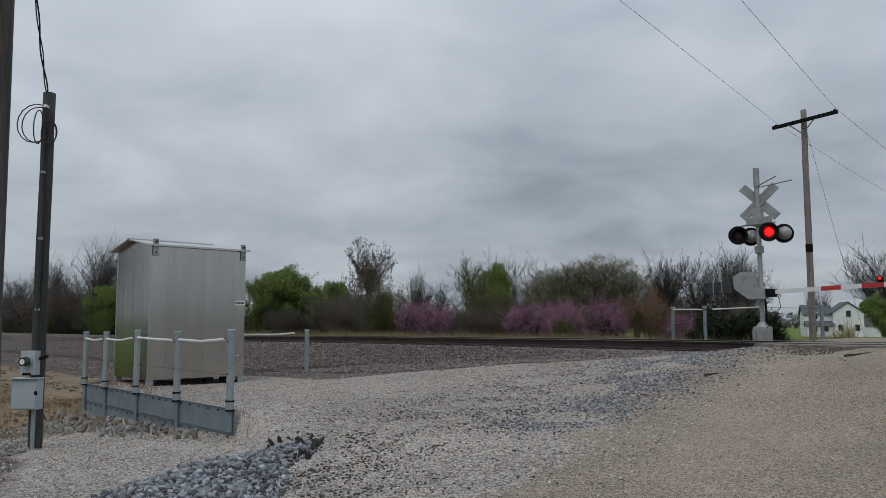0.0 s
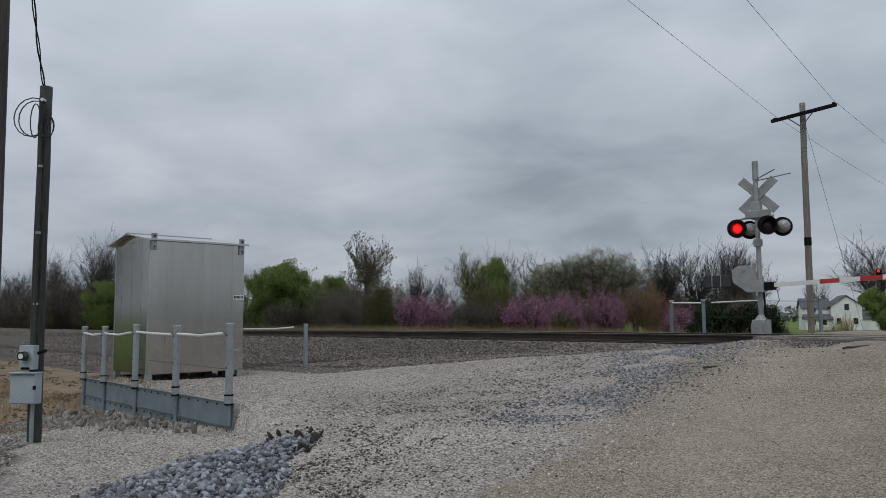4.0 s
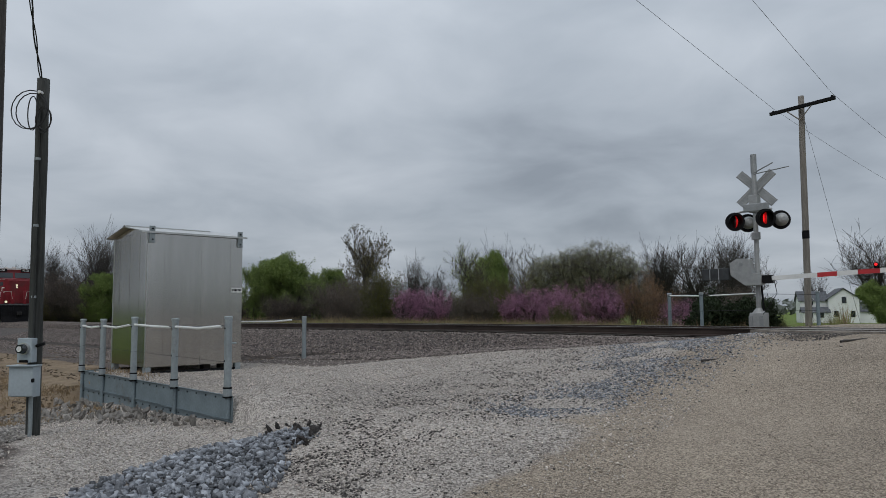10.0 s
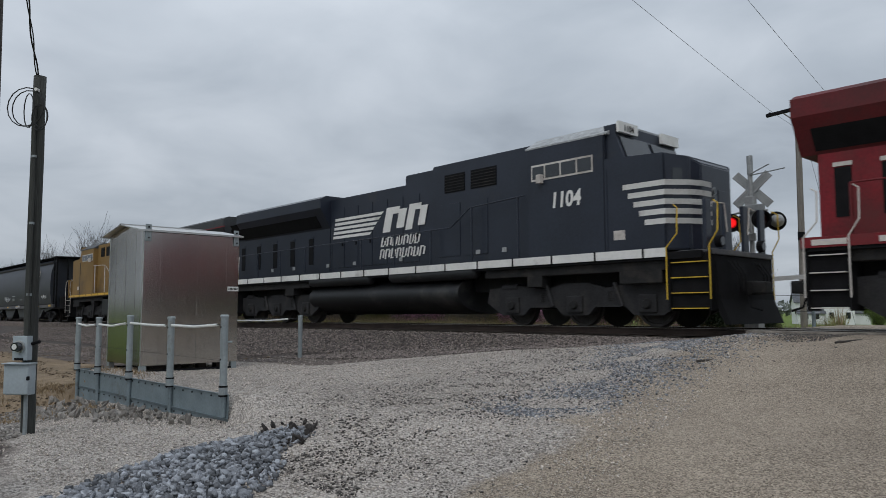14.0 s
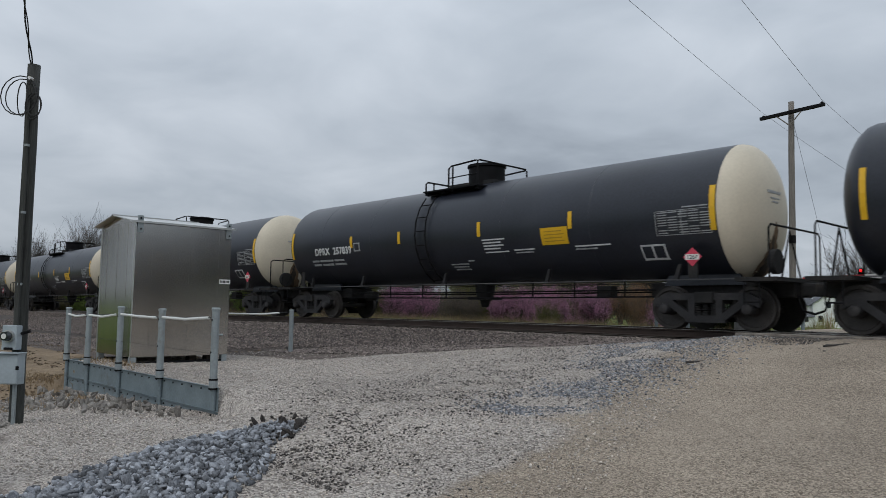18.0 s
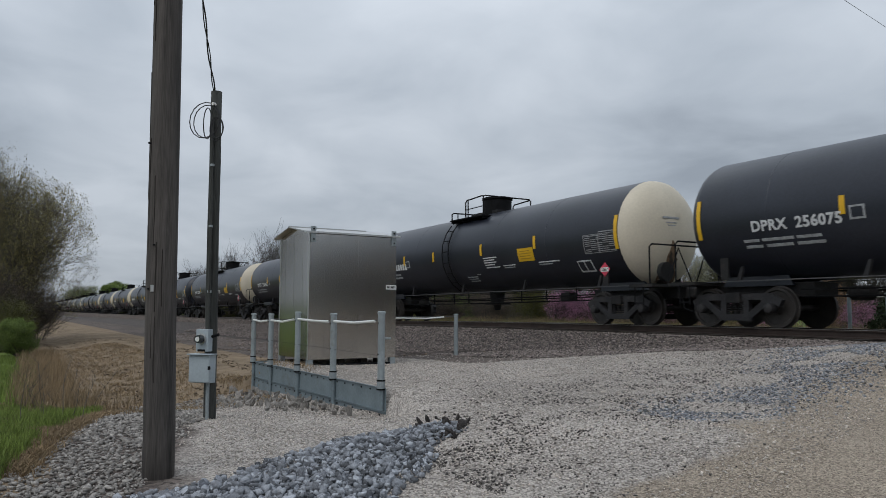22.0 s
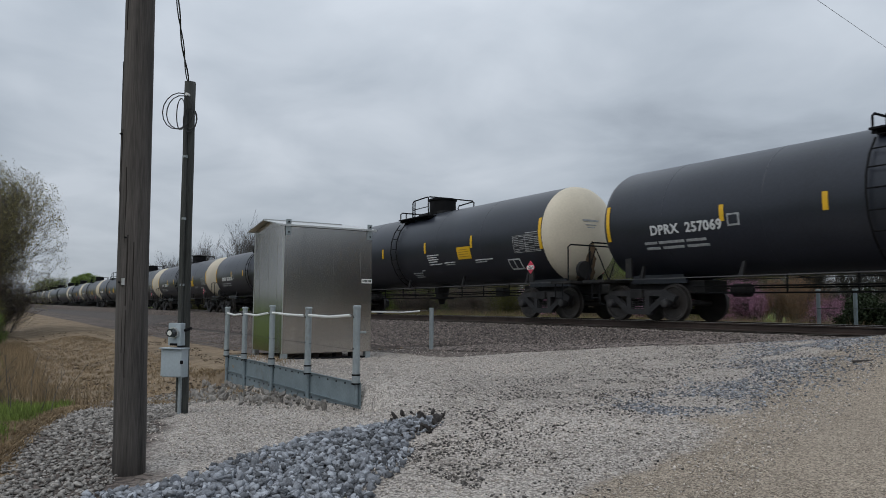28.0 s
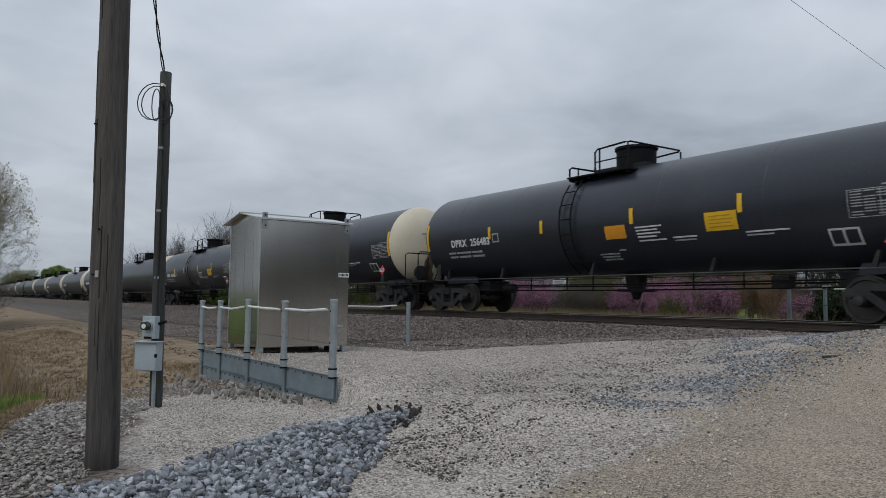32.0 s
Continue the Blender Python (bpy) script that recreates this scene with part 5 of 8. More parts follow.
def rounded(p):
    """Draws stray shoots in to a rounded outline above mid-height."""
    c = np.array([0.0, 0.0, 0.48])
    d = p - c
    d[:, 2] = np.maximum(d[:, 2], 0)
    q = np.linalg.norm(d, axis=1) / 0.52 + 1e-6
    k = np.where(q > 0.7, (0.7 + 0.42 * np.tanh((q - 0.7) / 0.42)) / q, 1.0)
    out = p.copy()
    out[:, :2] = p[:, :2] * k[:, None]
    up = p[:, 2] > 0.48
    out[up, 2] = 0.48 + d[up, 2] * k[up]
    return out


def tree_kind(kind, name, label, category, bark, leaf, seeds, thick=1.0, per=0, size=0.01, jitter=0.02, **shape):
    """Builds a few trees of a kind, one unit high and wide, to be set at their sizes."""
    made = []
    for s in seeds:
        segs, tips = limbs(s, **shape)
        v, f = tube_net(segs, thick)
        top = float(np.percentile(tips[:, 2], 99))
        wide = 2 * float(np.percentile(np.hypot(tips[:, 0], tips[:, 1]), 93))
        unit = np.array([wide, wide, top])
        v, tips = v / unit, tips / unit
        if kind in ("oak", "tufted", "leafy", "willow"):
            v, tips = rounded(v), rounded(tips)
        bark_me = raw_mesh("trunk", v, f, bark)
        leaf_me = None
        if per:
            lv, lf = leaf_net(tips, per, size, jitter, s + 100)
            lv[:, 2] = np.maximum(lv[:, 2], 0.01)
            leaf_me = raw_mesh("crown", lv, lf, leaf)
        made.append((bark_me, leaf_me))
    KINDS[kind] = (name, label, category, made)


SPRAY = dict(kids=(2, 2, 2), trunk=0.6, reach=0.42, spread=0.7, start=0.2, up=0.22)
BUSH = dict(kids=(2, 2, 2), trunk=0.55, reach=0.4, spread=0.75, start=0.05, up=0.1)
tree_kind("bare", "bare_tree", "leafless grey tree with fine upswept twigs", "tree", M_BARK_DARK, None, (1, 2, 3, 4), 1.15, kids=(3, 2, 1, 1), trunk=0.5, reach=0.5, spread=0.8, start=0.25, up=0.16)
tree_kind("oak", "oak_tree", "broad old oak with a budding rounded crown", "tree", M_BARK_DARK, M_OAK_BUDS, (11,), 1.5, per=7, size=0.0048, jitter=0.014, kids=(4, 3, 2, 1), trunk=0.34, reach=0.6, spread=1.35, start=0.25, up=0.07)
tree_kind("budding", "budding_tree", "tree with bare limbs and small olive buds", "tree", M_BARK_DARK, M_BUDS, (21, 22, 23), 1.0, per=3, size=0.0075, jitter=0.012, kids=(3, 2, 1, 1), trunk=0.42, reach=0.55, spread=0.8, up=0.16)
tree_kind("tufted", "budding_tree", "open-crowned tree with young leaf tufts at its twig ends", "tree", M_BARK_DARK, M_TUFT, (27,), 1.2, per=4, size=0.011, jitter=0.012, kids=(4, 2, 2), trunk=0.66, reach=0.40, spread=0.95, start=0.35, up=0.2)
tree_kind("fresh", "budding_tree", "slender tree with sparse fresh yellow-green leaves", "tree", M_BARK_DARK, M_FRESH, (31, 32), 1.1, per=3, size=0.008, jitter=0.014, kids=(3, 2, 1, 1), trunk=0.7, reach=0.36, spread=0.6, start=0.2, up=0.22)
tree_kind("leafy", "leafy_tree", "dense bright green spring tree", "tree", M_BARK_DARK, M_LEAF, (41, 42, 43), 1.0, per=14, size=0.0105, jitter=0.024, kids=(4, 2, 2, 1), trunk=0.66, reach=0.40, spread=0.72, start=0.0, up=0.42)
tree_kind("olive", "olive_shrub", "olive-green shrub coming into leaf", "shrub", M_BARK, M_OLIVE, (51, 52), 0.8, per=4, size=0.010, jitter=0.03, stems=7, **BUSH)
tree_kind("brown", "bare_shrub", "brown leafless shrub thicket", "shrub", M_BARK, M_BROWN, (61, 62, 63), 0.8, per=2, size=0.008, jitter=0.03, stems=8, **BUSH)
tree_kind("redbud", "redbud_tree", "redbud covered in pink blossom before its leaves", "tree", M_BARK_DARK, M_PINK, (71, 72, 73), 1.2, per=3, size=0.0085, jitter=0.013, stems=5, **SPRAY)
tree_kind("orange", "orange_shrub", "shrub with orange-brown young shoots", "shrub", M_BARK, M_ORANGE, (81,), 1.0, per=3, size=0.009, jitter=0.016, stems=6, **SPRAY)
tree_kind("willow", "budding_tree", "tall tree with yellow-green catkins on fine twigs", "tree", M_BARK, M_CATKIN, (91, 92, 93), 0.5, per=3, size=0.005, jitter=0.014, kids=(4, 3, 2, 1), trunk=0.55, reach=0.48, spread=0.95, start=0.12, up=0.12)
tree_kind("shrub", "bare_shrub", "dark tangled roadside shrub thicket", "shrub", M_BARK_DARK, M_BROWN, (101, 102), 0.8, per=2, size=0.008, jitter=0.035, stems=9, **BUSH)
tree_kind("cedar", "cedar_bush", "dark evergreen cedar bush by the crossing", "bush", M_BARK_DARK, M_CEDAR, (111, 112), 0.8, per=16, size=0.03, jitter=0.045, stems=4, **BUSH)

PLANTED = {}


def plant(kind, x, y, height, width, turn=None):
    name, label, category, made = KINDS[kind]
    n = PLANTED[kind] = PLANTED.get(kind, -1) + 1
    bark_me, leaf_me = made[n % len(made)]
    rng = random.Random(n * 7 + len(kind))
    t = thing(name, label, category, "trees and shrubs along the line")
    z = ground_z(x, y) - 0.05
    t.matrix_basis = pose(x, y, z, 0, 0, rng.uniform(0, 360) if turn is None else turn)
    s = Matrix.Diagonal((width, width, height, 1))
    for nm, me in (("trunk", bark_me), ("crown", leaf_me)):
        if me:
            ob = new(nm, me)
            ob.parent = t
            ob.matrix_basis = s


ROW = [
    ("bare", -95, 13.5, 10.2, 6.5), ("bare", -110, 11.5, 9.8, 6.5), ("bare", -83, 12.5, 8.6, 5.5), ("shrub", -92, 9.4, 5.6, 7.0), ("shrub", -115, 9.5, 5.0, 9.0), ("bare", -37.2, 57.5, 8.8, 6.2), ("bare", -44.5, 58.0, 8.8, 6.2),
    ("bare", -87.6, 10.3, 10.8, 6.8), ("bare", -102, 10.0, 9.9, 4.4), ("bare", -128, 12, 8.6, 6.0), ("bare", -120, 9.5, 8.0, 5.6),
    ("leafy", -75, 8.2, 5.2, 4.2), ("shrub", -95, 7.5, 4.1, 7.0), ("shrub", -86, 8.0, 5.2, 5.6), ("shrub", -104, 8.5, 4.4, 8.0), ("olive", -90, 7.2, 3.8, 4.5), ("shrub", -78, 8.6, 4.4, 5.0),
    ("leafy", -47, 9.6, 4.8, 3.8), ("leafy", -43.5, 11, 5.2, 5.0), ("leafy", -47.3, 15.3, 4.6, 3.2), ("shrub", -41, 8.2, 2.2, 3.4), ("shrub", -50, 8.0, 2.6, 4.0),
    ("tufted", -48.1, 19.8, 8.6, 4.7), ("bare", -80.7, 51.2, 9.3, 6.0), ("bare", -97, 70.6, 9.3, 8.0), ("bare", -88, 58, 8.0, 7.0), ("olive", -35.1, 10.8, 3.5, 3.1), ("brown", -38.3, 10.4, 3.2, 3.2), ("brown", -34.2, 7.6, 2.5, 2.4), ("brown", -41.0, 13.5, 3.4, 3.6),
    ("redbud", -31.9, 11.4, 2.56, 3.30), ("redbud", -30.3, 11.2, 2.32, 2.42), ("brown", -28.6, 12.6, 2.3, 2.4), ("fresh", -32.4, 16.5, 5.4, 2.5), ("olive", -29.5, 14.0, 3.2, 2.6), ("leafy", -42.9, 28.8, 6.6, 2.8), ("bare", -54.5, 42.6, 9.1, 3.6), ("olive", -30.0, 16.5, 3.2, 2.0),
    ("redbud", -27, 13.8, 2.40, 2.31), ("redbud", -25.8, 15.1, 2.56, 3.19), ("redbud", -22.7, 14.1, 2.48, 2.86), ("redbud", -22.3, 16, 2.72, 3.74), ("orange", -21.0, 17.4, 3.2, 2.2), ("redbud", -18.7, 17, 1.84, 2.09), ("olive", -22.6, 12.6, 1.6, 1.5), ("orange", -20.0, 16.6, 2.5, 1.8), ("redbud", -24, 13, 2.08, 2.42), ("brown", -17.2, 19.5, 2.5, 2.4),
    ("budding", -56, 48.4, 8.7, 6.4), ("bare", -60.5, 51, 7.8, 5.0), ("oak", -46.4, 48.3, 8.9, 13.6), ("budding", -54.7, 54.1, 9.3, 8.0), ("bare", -46.1, 54.7, 8.6, 6.6), ("bare", -42.5, 55.6, 8.8, 6.4), ("bare", -38.8, 53.8, 8.7, 6.2), ("bare", -35.6, 54.2, 9.0, 6.4), ("bare", -41.6, 71.5, 8.7, 6.0), ("bare", -33.0, 56.0, 8.0, 6.0),
    ("bare", -29.8, 84.1, 11.0, 9.6), ("leafy", -23.6, 63.0, 4.6, 4.4), ("bare", -66.4, 162.9, 11.2, 7.5), ("shrub", -44.2, 65.4, 2.2, 3.4), ("shrub", -40, 66, 3.0, 6.0),
    ("willow", -50.0, -15.0, 10.0, 7.6), ("willow", -52.2, -16.6, 11.6, 6.2), ("willow", -56.5, -15.8, 10.8, 6.0), ("willow", -51, -19.1, 11.6, 7.0), ("budding", -60, -16.5, 10.6, 6.0), ("budding", -49.0, -21.0, 11.5, 7.0), ("shrub", -46, -16.6, 3.9, 4.2), ("shrub", -50, -15.4, 3.2, 3.4), ("shrub", -58, -14.4, 3.4, 4.4), ("leafy", -34.1, -15.4, 1.7, 1.5), ("olive", -40.0, -15.9, 2.4, 3.0), ("shrub", -68, -18.0, 3.6, 5.0), ("shrub", -78, -19.6, 4.0, 6.0),
    ("fresh", -470, 17, 15, 24), ("fresh", -520, 31, 16, 28), ("leafy", -280, 18, 11, 12), ("fresh", -420, -17, 12, 18), ("leafy", -330, -19, 9, 14), ("bare", -240, -18, 10, 12), ("shrub", -180, -16, 5, 12), ("shrub", -240, 16, 5, 18), ("shrub", -190, 14, 5, 14), ("shrub", -150, 13, 5, 10),
    ("cedar", -11.35, 6.0, 1.55, 1.5), ("cedar", -10.55, 6.2, 1.5, 1.3), ("olive", -9.9, 6.6, 1.1, 1.0), ("olive", -9.3, 8.4, 0.5, 1.0),
]
for row in ROW:
    plant(*row)


def thicket():
    """Low tangle that closes the gaps under the trees."""
    rng = random.Random(77)
    for k in range(46):
        x = -125 + 100 * (k / 46) + rng.uniform(-1, 1)
        y = lerp(x, [(-125, 9.5), (-60, 10.5), (-45, 13), (-30, 18), (-15, 24)]) + rng.uniform(0, 5)
        plant(rng.choice(("brown", "olive", "brown", "shrub")), x, y, rng.uniform(1.6, 2.7), rng.uniform(3.2, 5.4))
    for k in range(14):
        x = -120 + 70 * (k / 14) + rng.uniform(-2, 2)
        y = 72 - 0.1 * x + rng.uniform(0, 30)
        plant(rng.choice(("bare", "shrub", "budding")), x, y, rng.uniform(5.0, 7.5), rng.uniform(7, 11))


thicket()


def blades(name, label, material, count, place, tall, seed, wide=0.006, lean=0.25):
    """Grass: thin bent blades in tufts, one mesh."""
    rng = np.random.default_rng(seed)
    v, f = [], []
    for _ in range(count):
        x, y = place(rng)
        z = ground_z(x, y)
        for _ in range(7):
            bx, by = x + rng.normal() * 0.05, y + rng.normal() * 0.05
            h = tall * rng.uniform(0.5, 1.2)
            ax, ay = rng.normal(size=2) * lean * h
            a = rng.uniform(0, 6.28)
            wx, wy = wide * math.cos(a), wide * math.sin(a)
            n = len(v)
            v += [(bx - wx, by - wy, z - 0.02), (bx + wx, by + wy, z - 0.02), (bx + ax * 0.4 + wx * 0.7, by + ay * 0.4 + wy * 0.7, z + h * 0.6), (bx + ax * 0.4 - wx * 0.7, by + ay * 0.4 - wy * 0.7, z + h * 0.6), (bx + ax, by + ay, z + h)]
            f += [(n, n + 1, n + 2), (n, n + 2, n + 3), (n + 3, n + 2, n + 4)]
    tagged(new(name, raw_mesh(name, v, f, material)), label, "grass", kind="stuff")


def verge_edge(x):
    return lerp(x, STONE_EDGE[1:]) - 0.25 if x > -13.8 else lerp(x, [(-60, -14.6), (-28, -14.9), (-17, -15.3), (-13.8, -14.9)])


def verge_spot(rng):
    while True:
        x = -7.6 - 28 * rng.random() ** 1.9
        y = verge_edge(x) - 0.12 - 5.5 * rng.random() ** 1.6
        if wob(x, y, 0.45, 3.0) > -0.3:
            return x, y


def straw_spot(rng):
    x = -13 - 24 * rng.random()
    return x, verge_edge(x) - 0.5 + 1.3 * rng.random() ** 1.2


def straw_mat(rng):
    if rng.random() < 0.4:
        return -12.5 - 30 * rng.random(), -14.9 + 4.2 * rng.random()
    x = -7.6 - 9 * rng.random()
    return x, verge_edge(x) + 0.15 - 1.4 * rng.random() ** 1.3


def field_spot(rng):
    x = -9 - 45 * rng.random() ** 1.2
    return x, 3.5 + 7.5 * rng.random() ** 1.4


blades("verge_grass", "green spring grass on the verge", M_GRASS, 13000, verge_spot, 0.16, 51)
blades("dry_grass", "tall dry straw-coloured grass along the ditch", M_STRAW, 800, straw_spot, 0.5, 52, 0.004, 0.3)
blades("low_straw", "matted dry straw over bare soil", M_STRAW, 8500, straw_mat, 0.08, 53, 0.006, 0.9)
blades("field_grass", "pale spring grass behind the track", M_PALE_GRASS, 9000, field_spot, 0.62, 54, 0.007)
blades("field_straw", "dry stems among the grass behind the track", M_STRAW, 3200, field_spot, 0.8, 55, 0.006)


def weed_stalks():
    for k in range(16):
        rng = random.Random(400 + k)
        x = rng.uniform(-17, -10.5)
        y = verge_edge(x) + rng.uniform(-0.9, 0.5)
        bm = bmesh.new()
        h = rng.uniform(0.5, 1.0)
        p, d = Vector((0, 0, -0.02)), Vector((rng.uniform(-0.5, 0.5), rng.uniform(-0.4, 0.4), 1)).normalized()
        for i in range(5):
            q = p + d * h / 5
            tube(bm, p, q, 0.006 - 0.0008 * i, 0.0055 - 0.0008 * i, 5)
            if i > 1:
                s = Vector((rng.uniform(-1, 1), rng.uniform(-1, 1), 0.7)).normalized() * h * 0.22
                tube(bm, q, q + s, 0.003, 0.0015, 4)
            p, d = q, (d + Vector((rng.uniform(-0.2, 0.2), rng.uniform(-0.2, 0.2), 0))).normalized()
        ob = part("weed_stalk", bm, M_BARK)
        ob.matrix_basis = pose(x, y, ground_z(x, y))
        tagged(ob, "thin brown dead weed stalk in dry grass", "weed stalk", "weed stalks in the ditch")


weed_stalks()


# ---- white farmhouse across the field ----
M_SIDING = mat("white_siding", (0.72, 0.73, 0.72), 0.7, vary=0.05, scale=1, bump=0.02)
M_SHINGLE = mat("grey_shingles", (0.10, 0.105, 0.115), 0.9, vary=0.25, scale=2, fine=14)


def farmhouse():
    h = thing("farmhouse", "white two-storey farmhouse with grey gabled roofs", "house")
    h.matrix_basis = pose(-57.2, 144.5, ground_z(-57.2, 144.5), 0, 0, 30)

    def wing(x0, x1, y0, y1, top, ridge, along):
        bm = bmesh.new()
        if along == "y":
            xm = (x0 + x1) / 2
            prism(bm, [(x0, -0.3), (x1, -0.3), (x1, top), (xm, ridge - 0.12), (x0, top)], "y", y0, y1)
        else:
            ym = (y0 + y1) / 2
            prism(bm, [(y0, -0.3), (y1, -0.3), (y1, top), (ym, ridge - 0.12), (y0, top)], "x", x0, x1)
        part("wall", bm, M_SIDING, h)
        bm = bmesh.new()
        if along == "y":
            prism(bm, [(x0 - 0.35, top - 0.22), (xm, ridge), (x1 + 0.35, top - 0.22), (x1 + 0.35, top - 0.08), (xm, ridge + 0.16), (x0 - 0.35, top - 0.08)], "y", y0 - 0.35, y1 + 0.35)
        else:
            prism(bm, [(y0 - 0.35, top - 0.22), (ym, ridge), (y1 + 0.35, top - 0.22), (y1 + 0.35, top - 0.08), (ym, ridge + 0.16), (y0 - 0.35, top - 0.08)], "x", x0 - 0.35, x1 + 0.35)
        return part("roof", bm, M_SHINGLE, h)
    wing(-1.5, 4.0, -3.0, 4.5, 4.9, 6.9, "y")
    r = wing(-6.5, -1.5, -1.5, 4.0, 4.6, 6.4, "x")
    wing(-6.3, -1.6, -3.4, -1.5, 2.3, 3.1, "x")
    wing(4.0, 7.5, 0.0, 4.0, 2.4, 3.6, "x")
    bm = bmesh.new()
    box(bm, -2.3, -1.7, 0.9, 1.5, 5.9, 7.2)
    part("chimney", bm, M_SHINGLE, r)
    for x, y, z in ((1.3, -3.0, 4.0), (-0.2, -3.0, 1.2), (2.8, -3.0, 1.2), (-4.9, -3.4, 1.1), (-2.9, -3.4, 1.1), (-4.5, -1.5, 3.6)):
        bm = bmesh.new()
        box(bm, x - 0.55, x + 0.55, y - 0.08, y + 0.05, z - 0.1, z + 1.35)
        w = part("window", bm, M_SIDING, h)
        bm = bmesh.new()
        box(bm, x - 0.42, x + 0.42, y - 0.10, y - 0.06, z, z + 1.25)
        part("pane", bm, M_GLASS, w)


farmhouse()


def far_woods():
    """Distant tree line: a ragged ridge of crowns past the fields."""
    rng = np.random.default_rng(61)
    v, f = [], []
    for k in range(3000):
        a = math.radians(rng.uniform(-30, 330))
        d = rng.uniform(330, 620) if a < 1.92 else rng.uniform(150, 230)
        x, y = -d * math.sin(a), -16 + d * math.cos(a)
        if abs(y) < 25:
            continue
        h = rng.uniform(5, 10) * (0.7 + 0.5 * wob(x, y, 0.01))
        for _ in range(16):
            c = np.array([x, y, -3]) + np.array([rng.normal() * 4, rng.normal() * 4, h * rng.random() ** 0.7])
            u, w = rng.normal(size=3), rng.normal(size=3)
            n = len(v)
            s = rng.uniform(0.7, 1.6)
            v += [c - u * s, c + w * s * 0.6, c + u * s, c - w * s * 0.6]
            f.append((n, n + 1, n + 2, n + 3))
    tagged(new("far_woods", raw_mesh("far_woods", v, f, M_FAR)), "woods beyond the fields, haze put into their grey-green colour", "woods", kind="stuff")


# pale grey-green: the haze of distance is painted into the leaf colour
M_FAR = leaf_mat("haze_tinted_far_woods", (0.15, 0.165, 0.15), 0.2)
far_woods()


# ---- the train ----
V = 21.78  # metres a second


def paint(name, color, rough=0.45, dirt=(0.05, 0.042, 0.036), amount=0.2, vary=0.08, scale=0.8, metal=0.0, spec=0.35):
    return mat(name, color, rough, metal, vary=vary, scale=scale, fine=18, bump=0.02, dirt=dirt, dirt_amount=amount, spec=spec)


M_RED = paint("weathered_red_paint", (0.18, 0.009, 0.015), 0.48, (0.12, 0.024, 0.024), 0.5, 0.28, 1.3)
M_RED_DARK = paint("sooty_red_paint", (0.115, 0.012, 0.015), 0.65, (0.06, 0.02, 0.02), 0.4, 0.2)
M_NS = paint("black_engine_paint", (0.022, 0.027, 0.040), 0.34, (0.045, 0.043, 0.042), 0.12, 0.15)
M_UP = paint("faded_yellow_paint", (0.25, 0.15, 0.048), 0.6, (0.14, 0.09, 0.045), 0.25, 0.12)
M_UP_ROOF = paint("dark_grey_roof_paint", (0.055, 0.058, 0.062), 0.6, (0.03, 0.03, 0.03), 0.3, 0.15)
M_GRIME = mat("grimy_running_gear", (0.011, 0.0105, 0.0105), 0.8, 0.1, vary=0.4, scale=3, fine=24, bump=0.12, dirt=(0.045, 0.037, 0.031), dirt_amount=0.3)
M_FRAME = mat("dusty_truck_frame", (0.018, 0.0175, 0.019), 0.75, 0.1, vary=0.35, scale=3, fine=24, bump=0.12, dirt=(0.045, 0.04, 0.037), dirt_amount=0.3)
M_FUEL = mat("dark_fuel_tank", (0.015, 0.016, 0.0175), 0.55, 0.1, vary=0.2, scale=1.2, fine=20, bump=0.04, dirt=(0.08, 0.075, 0.07), dirt_amount=0.2)
M_WHEEL = mat("worn_wheel_steel", (0.045, 0.040, 0.037), 0.6, 0.4, vary=0.25, scale=4, bump=0.06)
M_WHITE = paint("white_lettering", (0.72, 0.71, 0.68), 0.6, (0.35, 0.32, 0.30), 0.12, 0.06, 2.0)
M_STRIPE = paint("dusty_white_stripe", (0.58, 0.54, 0.50), 0.6, (0.25, 0.2, 0.18), 0.25, 0.1, 2.0)
M_TANK = paint("black_tank_paint", (0.0195, 0.0228, 0.0325), 0.36, (0.032, 0.034, 0.038), 0.15, 0.22, 0.5, spec=0.5)
M_TANK_WHITE = paint("cream_tank_head", (0.60, 0.535, 0.42), 0.5, (0.40, 0.32, 0.22), 0.12, 0.06, 1.2)
M_RUST = mat("rust_streak", (0.16, 0.10, 0.055), 0.85, vary=0.3, scale=6)
M_SOOT = mat("soot_stain", (0.05, 0.035, 0.024), 0.85, vary=0.4, scale=7)
M_YELLOW = mat("yellow_reflective_decal", (0.72, 0.42, 0.015), 0.4, vary=0.06, scale=4, bump=0.0)
M_ORANGE_DECAL = mat("orange_decal", (0.70, 0.29, 0.02), 0.45, vary=0.06, scale=4, bump=0.0)
M_TEXT = mat("stencil_white", (0.60, 0.61, 0.61), 0.6, vary=0.1, scale=6, bump=0.0)
M_TEXT_DIM = mat("faded_stencil_grey", (0.33, 0.34, 0.345), 0.65, vary=0.25, scale=8, bump=0.0)
M_HOPPER = paint("dark_blue_grey_hopper_paint", (0.029, 0.033, 0.043), 0.42, (0.055, 0.055, 0.058), 0.2, 0.2, 0.5)
M_HOPPER_SILL = paint("dusty_sill_and_pale_lip", (0.085, 0.085, 0.09), 0.6, (0.16, 0.15, 0.14), 0.4, 0.2, 1.5)
M_CREAM = mat("cream_lettering", (0.60, 0.54, 0.40), 0.6, vary=0.15, scale=3, bump=0.0)
M_SPRAY = mat("spray_paint_white", (0.62, 0.63, 0.63), 0.7, vary=0.3, scale=7, bump=0.0)
M_PLACARD = mat("red_placard", (0.58, 0.05, 0.09), 0.5, vary=0.1, scale=6, bump=0.0)
M_PRINT = mat("brown_fine_print", (0.42, 0.24, 0.02), 0.5, vary=0.1, bump=0.0)
